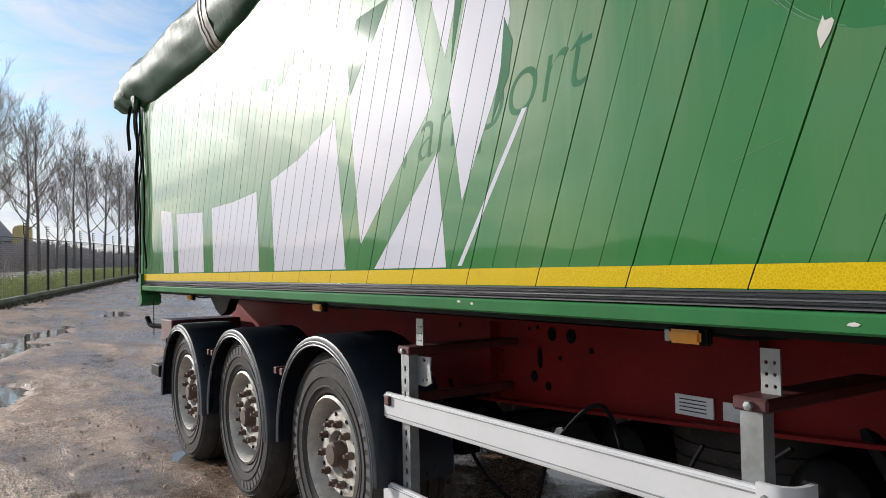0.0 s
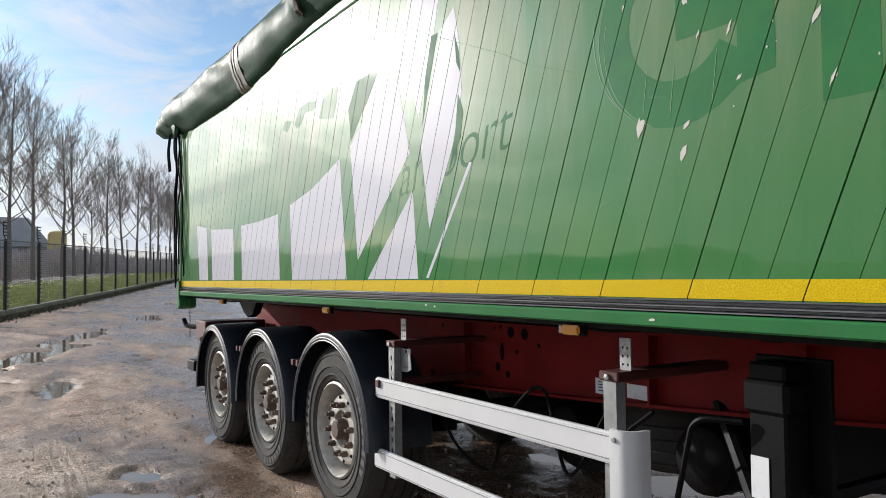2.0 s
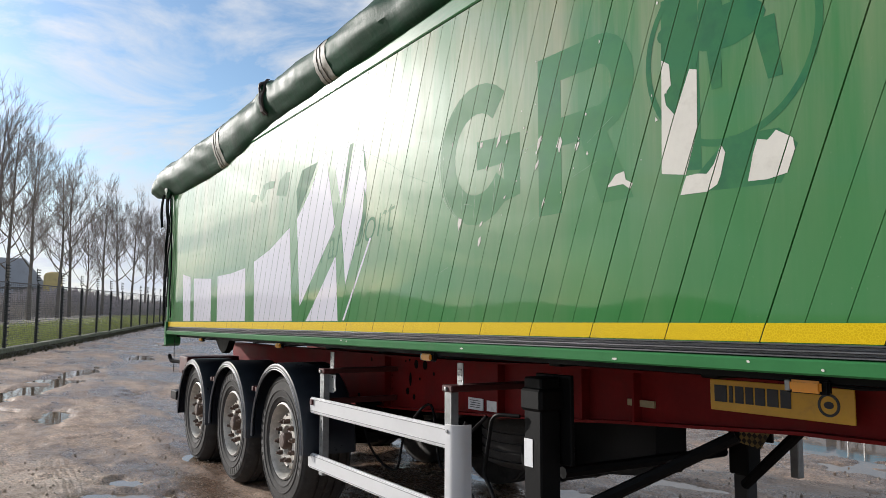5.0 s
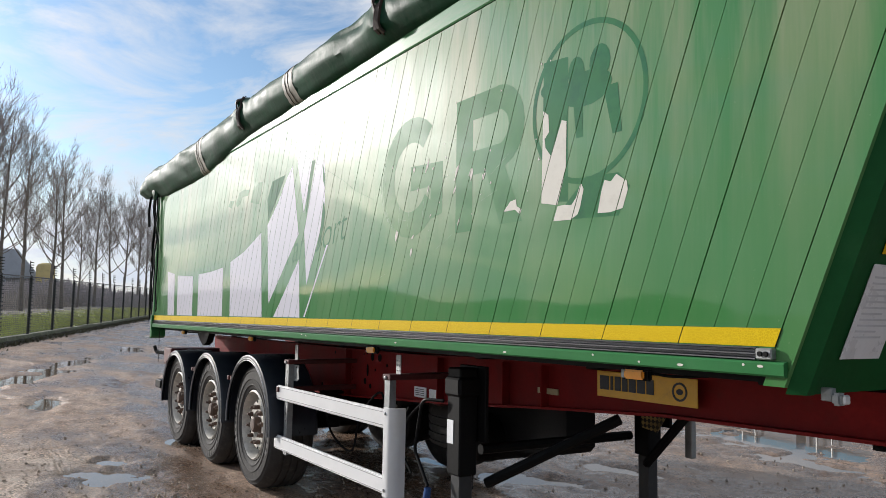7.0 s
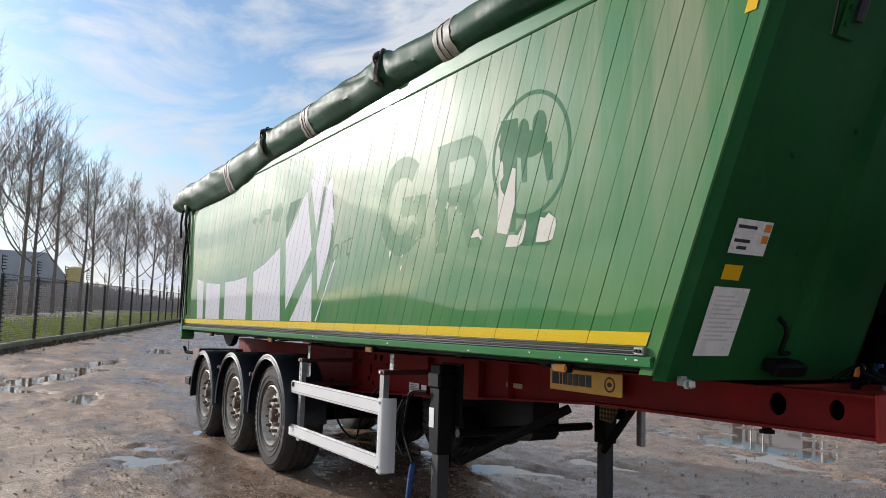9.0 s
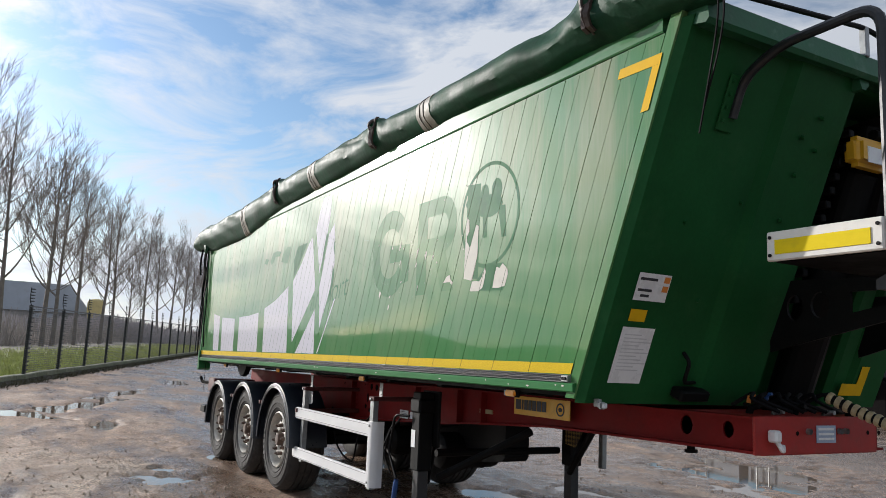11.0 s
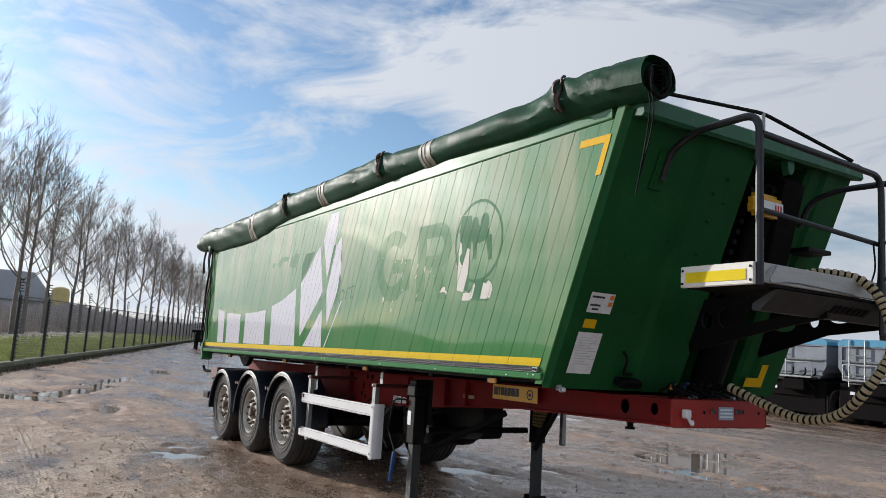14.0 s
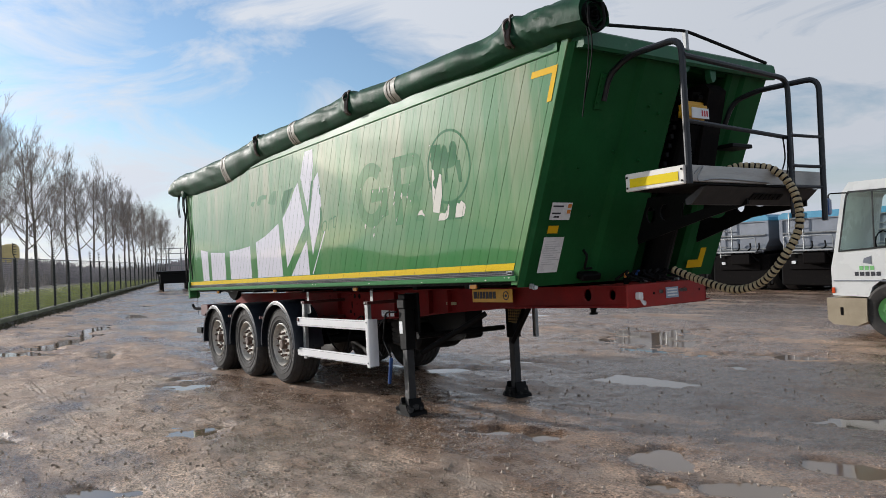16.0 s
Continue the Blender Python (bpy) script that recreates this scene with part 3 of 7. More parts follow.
def ground_height(x, y):
    near = np.exp(-((x - 2) / 26) ** 2 - ((y - 2) / 26) ** 2)
    z = fbm(x, y, 0.35, 3) * 0.045 + fbm(x * 0.6, y * 1.5, 1.6, 4) * 0.036 + fbm(x, y, 5.0, 3) * 0.032 + fbm(x, y, 9.5, 2) * 0.026
    # wheel ruts along the trailer's way
    for y0, w in ((-1.0, 0.16), (-1.35, 0.13), (-3.0, 0.18), (3.6, 0.2), (4.3, 0.16)):
        z -= 0.012 * np.exp(-((y - y0 - 0.16 * (2 - x) * (x < 2) - 0.2 * np.sin(x * 0.35)) / w) ** 2) * (0.6 + fbm(x, y, 0.8, 2))
    z = z * near + 0.006
    warp = fbm(x, y, 1.5, 5) * 1.3 + fbm(x, y, 4.2, 4) * 1.5
    for cx, cy, a, b, turn in PUDDLES:
        c, s = math.cos(radians(turn)), math.sin(radians(turn))
        u, v = ((x - cx) * c + (y - cy) * s) / a, (-(x - cx) * s + (y - cy) * c) / b
        d = np.sqrt(u * u + v * v) + warp
        z -= 0.064 * np.clip(1.38 - d, 0, 1)
    # level standing places under the wheels and legs
    for px, pz in ((-1.31, -0.055), (0, -0.02), (1.31, 0.02), (4.23, 0.0)):
        for py in (0.27, 2.2):
            k = np.exp(-((x - px) / 0.36) ** 2 - ((y - py) / 0.4) ** 2)
            z = z * (1 - k) + pz * k
    return z


def axis(a, b, step, far, grow=1.16):
    fine = list(np.arange(a, b, step))
    lo, hi, d = [a], [fine[-1]], step
    while lo[-1] > -far:
        d *= grow
        lo.append(lo[-1] - d)
    d = step
    while hi[-1] < far:
        d *= grow
        hi.append(hi[-1] + d)
    return np.array(sorted(set(lo[1:] + fine + hi[1:])))


gx, gy = axis(-8.0, 11.0, 0.044, 900, 1.13), axis(-4.6, 9.6, 0.044, 900, 1.13)
GX, GY = np.meshgrid(gx, gy, indexing="ij")
GZ = ground_height(GX, GY)
me = bpy.data.meshes.new("ground")
nx, ny = len(gx), len(gy)
idx = np.arange(nx * ny).reshape(nx, ny)
quads = np.stack([idx[:-1, :-1], idx[1:, :-1], idx[1:, 1:], idx[:-1, 1:]], -1).reshape(-1, 4)
me.from_pydata(np.stack([GX, GY, GZ], -1).reshape(-1, 3).tolist(), [], quads.tolist())
me.materials.append(YARD)
for f in me.polygons:
    f.use_smooth = True
tagged(new("ground", me), "wet brown gravel yard with ruts and grit", "ground", kind="structure")

bm = bmesh.new()
face(bm, [(-60, -14, -0.0265), (30, -14, -0.0265), (30, 30, -0.0265), (-60, 30, -0.0265)])
thing("water", bm, WATER, "shallow muddy puddle water lying in the yard's hollows", "water", kind="structure")

# lawn behind the kerb
bm = bmesh.new()
lawn_rows = []
for i in range(31):
    s = -60 + 14 * i
    lawn_rows.append([bm.verts.new(fence_at(s, o, 0.10 + 0.05 * math.sin(s * 0.7 + o) * (o > 1))) for o in (0.16, 1.0, 2.5, 5.0, 8.5)])
for a, b in zip(lawn_rows, lawn_rows[1:]):
    for k in range(len(a) - 1):
        bm.faces.new((a[k], a[k + 1], b[k + 1], b[k]))
thing("lawn", bm, LAWN, "rough green grass verge behind the fence", "grass", kind="structure", smooth=True)
bm = bmesh.new()
field_rows = []
for i in range(31):
    s = -60 + 14 * i
    field_rows.append([bm.verts.new(fence_at(s, o, 0.09 + 0.06 * math.sin(s * 0.5 + o) * (o > 9))) for o in (8.5, 12, 18, 30, 60, 140, 400)])
for a, b in zip(field_rows, field_rows[1:]):
    for k in range(len(a) - 1):
        bm.faces.new((a[k], a[k + 1], b[k + 1], b[k]))
thing("field", bm, FIELD, "bare brown winter field beyond the grass", "field", kind="structure", smooth=True)

bm = bmesh.new()
rng = random.Random(3)
for i in range(46000):
    s = rng.uniform(-6, 75) if i % 3 else rng.uniform(-4, 30)
    o = 0.18 + abs(rng.gauss(0, 1)) * 3.6
    p = fence_at(s, o, 0.09)
    h, w, a = rng.uniform(0.06, 0.2), rng.uniform(0.015, 0.035), rng.uniform(0, 6.28)
    d = Vector((math.cos(a), math.sin(a), 0)) * w
    lean = Vector((rng.gauss(0, 0.06), rng.gauss(0, 0.06), h))
    face(bm, [p - d, p + d, p + lean])
me = bpy.data.meshes.new("grass")
bm.to_mesh(me)
bm.free()
me.materials.append(GRASS)
tagged(new("grass", me), "tufts of rough green winter grass", "grass", kind="stuff")

kerb = root("kerb", Matrix(), "low mossy concrete kerb blocks under the fence", "kerb", kind="structure")
bm = bmesh.new()
box(bm, 0, 1.98, -0.11, 0.13, -0.05, 0.21, 0.02, 1)
kerb_me = part("kerb_block", bm, CONCRETE, kerb).data
yaw = math.atan2(FENCE_D.y, FENCE_D.x)
bpy.data.objects["kerb_block"].matrix_basis = Matrix.Translation(fence_at(-14)) @ Matrix.Rotation(yaw, 4, "Z")
for i in range(1, 60):
    ob = new("kerb_block", kerb_me)
    ob.parent = kerb
    ob.matrix_basis = Matrix.Translation(fence_at(-14 + 2 * i, 0, rng.uniform(-0.012, 0.012))) @ Matrix.Rotation(yaw, 4, "Z")

# dark soil bank and weeds along the kerb foot
SOIL = surface("dark wet soil", (0.055, 0.045, 0.03), 0.8, var=0.35, scale=1.5, fine=30, dirty=0.5, dirt=(0.05, 0.06, 0.02), bump=0.6)
bm = bmesh.new()
bank = []
for i in range(421):
    s = -14 + 0.25 * i
    wd = 0.34 + 0.16 * noise.noise(Vector((s * 0.6, 0, 2))) + 0.06 * noise.noise(Vector((s * 2.7, 4, 2)))
    hg = 0.055 + 0.035 * noise.noise(Vector((s * 1.3, 7, 1)))
    bank.append([bm.verts.new(fence_at(s, o, z)) for o, z in ((-0.09, hg + 0.03), (-0.12 - wd * 0.3, hg + 0.015 * noise.noise(Vector((s * 4, 1, 1)))), (-0.12 - wd * 0.7, hg * 0.6), (-0.14 - wd, -0.03))])
for a, b in zip(bank, bank[1:]):
    for k in range(3):
        bm.faces.new((a[k], a[k + 1], b[k + 1], b[k]))
thing("soil_bank", bm, SOIL, "dark soil bank along the kerb foot", "soil", kind="structure", smooth=True)
bm = bmesh.new()
for i in range(9000):
    s = rng.uniform(-8, 60)
    p = fence_at(s, -0.12 - abs(rng.gauss(0, 0.22)), 0.0)
    h, w, a = rng.uniform(0.03, 0.13), rng.uniform(0.012, 0.04), rng.uniform(0, 6.28)
    d = Vector((math.cos(a), math.sin(a), 0)) * w
    face(bm, [p - d, p + d, p + Vector((rng.gauss(0, 0.05), rng.gauss(0, 0.05), h))])
thing("weeds", bm, surface("dead brown weeds", (0.075, 0.07, 0.035), 0.85, var=0.4, dirty=0.4), "dead weeds and litter along the kerb", "weeds", kind="stuff")

# loose stones
bm = bmesh.new()
pts = []
for i in range(9000):
    if i % 2:
        x, y = rng.uniform(-3, 10.5), rng.uniform(-4.2, 8)
    else:
        x, y = rng.gauss(5.0, 2.6), rng.gauss(-1.0, 1.6)
    pts.append((x, y))
P = np.array(pts)
H = ground_height(P[:, 0], P[:, 1])
for (x, y), z in zip(pts, H):
    r = rng.choice((0.005, 0.006, 0.007, 0.008, 0.01, 0.013, 0.02)) * rng.uniform(0.7, 1.2)
    m = Matrix.LocRotScale((x, y, z + r * 0.25), Euler((rng.uniform(0, 6), rng.uniform(0, 6), rng.uniform(0, 6))), (r, r * rng.uniform(0.6, 1), r * rng.uniform(0.45, 0.8)))
    vs = [bm.verts.new(m @ Vector(v)) for v in ((1, 0, 0), (-1, 0, 0), (0, 1, 0), (0, -1, 0), (0, 0, 1), (0, 0, -1))]
    for t in ((0, 2, 4), (2, 1, 4), (1, 3, 4), (3, 0, 4), (2, 0, 5), (1, 2, 5), (3, 1, 5), (0, 3, 5)):
        bm.faces.new([vs[k] for k in t])
me = bpy.data.meshes.new("gravel")
bm.to_mesh(me)
bm.free()
me.materials.append(STONE)
tagged(new("gravel", me), "loose grey-brown stones scattered on the mud", "gravel", kind="stuff")

# ---- the trailer ----
trailer = root("tipper_semi_trailer", TILT, "green three-axle tipping semi-trailer with faded peeled lettering, parked on its legs", "trailer")
SLOPE, U0, PITCH = 0.408, 6.42, 0.3762
Z0, Z1, X_REAR = 1.385, 3.02, -2.40


def lean_x(u, z):
    return u + SLOPE * (z - 1.44)


def u_of(p):
    return p[0] - SLOPE * (p[2] - 1.44)


# near side wall: leaning planks on a backing sheet
side_wall = part("side_wall", prism(bmesh.new(), [(lean_x(U0, Z0), Z0), (lean_x(U0, Z1), Z1), (X_REAR, Z1), (X_REAR, Z0)], 0.012, 0.05), BACKING, trailer, "near side wall of leaning green planks")


def plank_mesh(u_right, clip):
    w = PITCH - 0.003
    t = w / 3
    prof = [(0, 0.008), (0.0015, 0.0)]
    for g in (t, 2 * t):
        prof += [(g - 0.0016, 0.0), (g, 0.0022), (g + 0.0016, 0.0)]
    prof += [(w - 0.0015, 0.0), (w, 0.008)]
    b = bmesh.new()
    for (ua, ya), (ub, yb) in zip(prof, prof[1:]):
        q = [(lean_x(u_right - ua, Z0), ya, Z0), (lean_x(u_right - ub, Z0), yb, Z0), (lean_x(u_right - ub, Z1), yb, Z1), (lean_x(u_right - ua, Z1), ya, Z1)]
        if clip:
            q = cut(q, lambda p: p[0], X_REAR, True)
        if len(q) > 2:
            face(b, q)
    bmesh.ops.remove_doubles(b, verts=b.verts, dist=1e-5)
    return b


first_plank = None
k = 0
while lean_x(U0 - k * PITCH, Z1) > X_REAR:
    u = U0 - k * PITCH - 0.0015
    whole = lean_x(u - PITCH, Z0) > X_REAR
    if whole and first_plank:
        ob = new("plank", first_plank.data)
        ob.parent = side_wall
        ob.location.x = -k * PITCH
    else:
        b = plank_mesh(u, not whole)
        if len(b.faces):
            ob = part("plank", b, GREEN, side_wall)
            first_plank = first_plank or ob
        else:
            b.free()
    k += 1
N_PLANK = k


def islands(b):
    """The faces of a bmesh, as point lists, sorted into joined pieces."""
    left, out = set(b.faces), []
    while left:
        todo, piece = [left.pop()], []
        while todo:
            f = todo.pop()
            piece.append([tuple(v.co) for v in f.verts])
            for e in f.edges:
                for g in e.link_faces:
                    if g in left:
                        left.discard(g)
                        todo.append(g)
        out.append(piece)
    return sorted(out, key=lambda p: p[0])


def film(name, polys, material, label, y=-0.0005, split=False):
    """Flat film stuck on the planks, parted at every seam and groove; one piece to an outline, or to a plank face."""
    for i, shape in enumerate(polys):
        whole, n_faces = bmesh.new(), 0
        for kk in range(N_PLANK):
            for q in range(3):
                b = bmesh.new() if split else whole
                n0 = len(b.faces)
                for poly in (shape if isinstance(shape[0], list) else [shape]):
                    c = [(x, y - 0.00001 * i, z) for x, z in poly]
                    for fn, lim, above in ((u_of, U0 - kk * PITCH - q * PITCH / 3 - 0.0022, False), (u_of, U0 - kk * PITCH - (q + 1) * PITCH / 3 + 0.0022, True), (lambda p: p[0], X_REAR, True)):
                        c = cut(c, fn, lim, above) if len(c) > 2 else c
                    if len(c) > 2:
                        face(b, c)
                if split:
                    bmesh.ops.remove_doubles(b, verts=b.verts, dist=1e-5)
                    for island in islands(b):
                        one = bmesh.new()
                        for pts in island:
                            face(one, pts)
                        bmesh.ops.remove_doubles(one, verts=one.verts, dist=1e-5)
                        part(name, one, material, side_wall, label)
                    b.free()
        if not split and len(whole.faces):
            part(name, whole, material, side_wall, label)
        else:
            whole.free()


Zb = 1.455
film("white_film", [[(-1.76, 1.98), (-1.40, 1.935), (-1.36, Zb), (-1.67, Zb)], [(-1.25, 1.912), (-0.565, 1.877), (-0.55, Zb), (-1.215, Zb)]], WHITE_VINYL, "white vinyl film blocks of a town skyline", split=True)
film("white_film", [[(-0.345, 1.89), (0.1, 1.895), (0.525, 1.92), (0.555, Zb), (-0.33, Zb)], [(0.76, 1.96), (1.15, 2.03), (1.595, 2.165), (1.68, Zb), (0.795, Zb)]], WHITE_VINYL, "white vinyl film with a curved top edge", split=True)
film("white_film", [[(1.745, 2.215), (1.97, 2.37), (2.17, 2.56), (2.27, 2.63), (2.44, 2.08), (1.83, 1.56)], [(2.465, 1.89), (1.955, Zb), (2.51, Zb)],
                    [(2.735, 2.60), (2.55, 2.09), (2.62, 1.69), (2.84, 2.06), (2.915, 2.28), (2.90, 2.5), (2.86, 2.68)],
                    [(2.52, 2.98), (2.74, 2.98), (2.74, 2.80), (2.68, 2.60), (2.53, 2.23), (2.36, 2.68), (2.44, 2.86)]], WHITE_VINYL, "white vinyl film crossed by green bars", split=True)
film("white_line", [[(2.99, 1.96), (2.965, 1.96), (2.585, 1.46), (2.61, 1.46)]], WHITE_VINYL, "thin white film line")


def arc(cx, cz, r0, r1, a0, a1, n=18, sx=1.0):
    """Quads of a ring stretch."""
    an = [radians(a0 + (a1 - a0) * k / n) for k in range(n + 1)]
    return [[(cx + sx * r1 * math.cos(t), cz + r1 * math.sin(t)), (cx + sx * r1 * math.cos(w), cz + r1 * math.sin(w)),
             (cx + sx * r0 * math.cos(w), cz + r0 * math.sin(w)), (cx + sx * r0 * math.cos(t), cz + r0 * math.sin(t))] for t, w in zip(an, an[1:])]


# marks left by the removed lettering
film("ghost_mark", [arc(4.12, 2.26, 0.20, 0.345, 48, 325, 20, 0.98), [[(4.12, 2.32), (4.46, 2.30), (4.46, 2.18), (4.12, 2.18)], [(4.34, 2.18), (4.46, 2.18), (4.46, 2.02), (4.34, 2.0)]]], GHOST_FAINT, "dark round mark of removed film", split=True)
film("ghost_mark", [[(4.59, 1.90), (4.59, 2.585), (4.74, 2.585), (4.74, 1.90)], [(4.74, 2.585), (4.95, 2.585), (4.95, 2.46), (4.74, 2.46)],
                    [(4.74, 2.30), (4.95, 2.30), (4.95, 2.18), (4.74, 2.18)], [(4.85, 2.20), (5.0, 2.20), (5.14, 1.91), (4.97, 1.91)]]
     + [arc(4.95, 2.383, 0.085, 0.205, -90, 90, 10)], GHOST_FAINT, "dark block mark of removed film", split=True)
film("ghost_mark", [[(5.29, 2.60), (5.45, 2.585), (5.45, 1.96), (5.28, 1.98)], [(5.36, 1.89), (5.56, 2.05), (5.74, 2.04), (5.80, 1.98), (5.74, 1.87)]], GHOST, "dark upright mark of removed film", y=-0.0004, split=True)
film("ghost_ring", [arc(5.555, 2.365, 0.318, 0.342, 0, 180, 24), arc(5.555, 2.365, 0.318, 0.342, 180, 360, 24)], GHOST, "faint ring mark of removed film", y=-0.0007)
film("ghost_blob", [oval(5.56, 2.42, 0.15, 0.075), oval(5.50, 2.50, 0.05, 0.07), oval(5.64, 2.51, 0.06, 0.075), oval(5.34, 2.47, 0.07, 0.04),
                    [(5.40, 2.44), (5.46, 2.40), (5.42, 2.24), (5.36, 2.22)], [(5.66, 2.40), (5.74, 2.40), (5.76, 2.2), (5.71, 2.2)], [(5.48, 2.40), (5.54, 2.40), (5.54, 2.22), (5.50, 2.22)]],
     GHOST, "dark rounded blot inside the ring", y=-0.0008)
film("bare_patch", [[(5.288, 2.383), (5.322, 2.359), (5.328, 2.282), (5.297, 2.255), (5.304, 2.215), (5.342, 2.171), (5.41, 2.317), (5.441, 2.306), (5.436, 2.098), (5.382, 1.953), (5.277, 1.973)],
                    [(5.358, 1.886), (5.371, 1.919), (5.385, 1.948), (5.43, 1.949), (5.47, 1.942), (5.50, 1.97), (5.53, 2.03), (5.545, 2.0), (5.525, 1.93), (5.51, 1.90), (5.468, 1.882)],
                    [(5.626, 1.892), (5.648, 1.978), (5.665, 2.02), (5.70, 2.01), (5.73, 2.035), (5.785, 2.0), (5.79, 1.965), (5.762, 1.897), (5.695, 1.888)],
                    [(5.003, 1.966), (5.051, 2.008), (5.095, 2.014), (5.102, 1.981), (5.137, 1.962), (5.124, 1.942), (5.109, 1.952), (5.089, 1.966)]],
     BARE_CHIP, "pale bare patches where film tore paint away", y=-0.0013)
chips = []
rng = random.Random(11)
for x, z, r in ((3.967, 1.946, 0.026), (4.142, 1.836, 0.02), (4.155, 1.917, 0.012), (4.16, 2.296, 0.018), (4.302, 2.291, 0.02), (4.363, 2.273, 0.012), (4.313, 2.166, 0.01), (4.343, 2.018, 0.01), (4.58, 2.125, 0.016),
                (4.602, 2.229, 0.02), (4.727, 2.19, 0.026), (4.837, 2.162, 0.022), (4.622, 1.959, 0.012), (4.203, 2.177, 0.007), (3.902, 2.349, 0.008)):
    n, tip = rng.randint(6, 9), rng.uniform(0, 6.283)
    chips.append([(x + (dz := r * rng.uniform(0.6, 1.5) * (1.7 if abs(math.cos(6.283 * q / n - tip)) > 0.8 else 0.75) * math.sin(6.283 * q / n + 0.4)) * SLOPE + r * rng.uniform(0.35, 0.85) * math.cos(6.283 * q / n + 0.4), z + dz) for q in range(n)])
for i in range(26):
    kk = rng.choice((4, 5, 6))
    x = lean_x(U0 - kk * PITCH + rng.gauss(0, 0.05), 2.2)
    z = rng.uniform(1.86, 2.62)
    r = rng.choice((0.003, 0.004, 0.006, 0.009))
    n = rng.randint(3, 6)
    chips.append([(x + SLOPE * (z - 2.2) + r * rng.uniform(0.5, 1) * math.cos(6.283 * q / n), z + r * rng.uniform(0.6, 1.7) * math.sin(6.283 * q / n)) for q in range(n)])
film("paint_chip", chips, BARE_CHIP, "small pale chips along the plank seams", y=-0.0015)
scr = []
for i in range(10):
    x, z, a, ln = rng.gauss(4.3, 0.45), rng.uniform(1.6, 2.5), rng.gauss(0.05, 0.35), rng.uniform(0.04, 0.2)
    dx, dz = ln * math.cos(a), ln * math.sin(a)
    scr.append([(x, z), (x + dx, z + dz), (x + dx, z + dz + 0.0014), (x, z + 0.0014)])
for r0, a0, a1, cz in ((0.335, 150, 235, 2.25), (0.31, 165, 250, 2.23), (0.36, 170, 225, 2.28)):
    scr += arc(4.12, cz, r0, r0 + 0.0022, a0, a1, 14)
for x, lo, hi in ((3.98, 1.98, 2.12), (4.09, 1.95, 2.10), (4.25, 1.97, 2.12)):
    scr.append([(x, lo), (x + 0.002, lo), (x + 0.022, hi), (x + 0.02, hi)])
film("scratch", [[q] for q in scr], SCRATCH, "fine pale scrub scratches", y=-0.0010)
# slivers of older marks beside the white film, and a fine crack across the planks
film("ghost_mark", [[(2.66, 2.60), (2.715, 2.60), (2.64, 2.40), (2.565, 2.19), (2.60, 2.42)], [(2.86, 2.56), (2.90, 2.46), (2.905, 2.37), (2.875, 2.42)], [(2.885, 2.28), (2.925, 2.19), (2.90, 2.08), (2.80, 1.94), (2.86, 2.12)],
                    [(1.72, 2.43), (1.83, 2.57), (2.12, 2.58), (1.97, 2.43), (1.89, 2.37), (1.75, 2.24), (1.74, 2.34)]], GHOST, "dark sliver of older film", y=-0.0009, split=True)
film("ghost_script", [[[(0.62, 2.50), (0.68, 2.55), (0.80, 2.53), (0.72, 2.47)]], [[(0.86, 2.50), (0.95, 2.59), (1.10, 2.60), (1.24, 2.58), (1.20, 2.53), (1.04, 2.54), (0.98, 2.48), (0.90, 2.46)]],
                      [[(1.28, 2.46), (1.34, 2.56), (1.48, 2.61), (1.58, 2.60), (1.55, 2.50), (1.50, 2.42), (1.38, 2.44)]]], GHOST_FAINT, "blurred dark remnants of removed script", y=-0.0009)
crack = [(1.714, 3.01), (2.02, 2.90), (2.323, 2.762), (2.6, 2.63), (2.917, 2.496), (3.08, 2.43), (3.237, 2.364), (3.378, 2.29), (3.662, 2.19)]
film("crack_line", [[[(xa, za), (xb, zb), (xb, zb + 0.0014), (xa, za + 0.0014)] for (xa, za), (xb, zb) in zip(crack, crack[1:])]], GHOST, "fine dark crack across the planks", y=-0.0011)

# the word that can still be read in the faded script
cu = bpy.data.curves.new("lettering", "FONT")
cu.body, cu.size, cu.shear, cu.extrude = "transport", 0.31, 0.4, 0.0001
cu.align_x = "RIGHT"
cu.offset = -0.004
tmp = new("lettering_curve", cu)
dg = bpy.context.evaluated_depsgraph_get()
me = bpy.data.meshes.new_from_object(tmp.evaluated_get(dg))
bpy.data.objects.remove(tmp)
me.materials.clear()
me.materials.append(GHOST)
lettering = new("lettering", me)
lettering.parent = side_wall
lettering.matrix_basis = Matrix.Translation((3.26, -0.00025, 1.98)) @ Matrix.Rotation(radians(90), 4, "X") @ Matrix.Rotation(radians(7), 4, "Z")
tagged(lettering, "faded dark green script lettering")

# yellow tape, one length to a plank
tape = part("reflective_tape", prism(bmesh.new(), [(lean_x(U0, 1.39), 1.392), (lean_x(U0, 1.447), 1.447), (X_REAR, 1.447), (X_REAR, 1.392)], -0.0008, 0.0), BACKING, side_wall, "yellow honeycomb reflective tape strip")
for kk in range(N_PLANK):
    ua, ub = U0 - kk * PITCH - 0.002, U0 - (kk + 1) * PITCH + 0.002
    q = [(lean_x(ua, 1.392), -0.003, 1.392), (lean_x(ub, 1.392), -0.003, 1.392), (lean_x(ub, 1.449), -0.003, 1.449), (lean_x(ua, 1.449), -0.003, 1.449)]
    q = cut(q, lambda p: p[0], X_REAR, True)
    if len(q) > 2:
        b = bmesh.new()
        face(b, q)
        part("tape_length", b, TAPE, tape)


# rails under the planks: a grooved aluminium tarp rail, then the green rounded sill
def extrude_x(profile, x0, x1, material, name, parent, label="", smooth=False):
    return part(name, prism(bmesh.new(), profile, x0, x1, "yz"), material, parent, label, smooth)


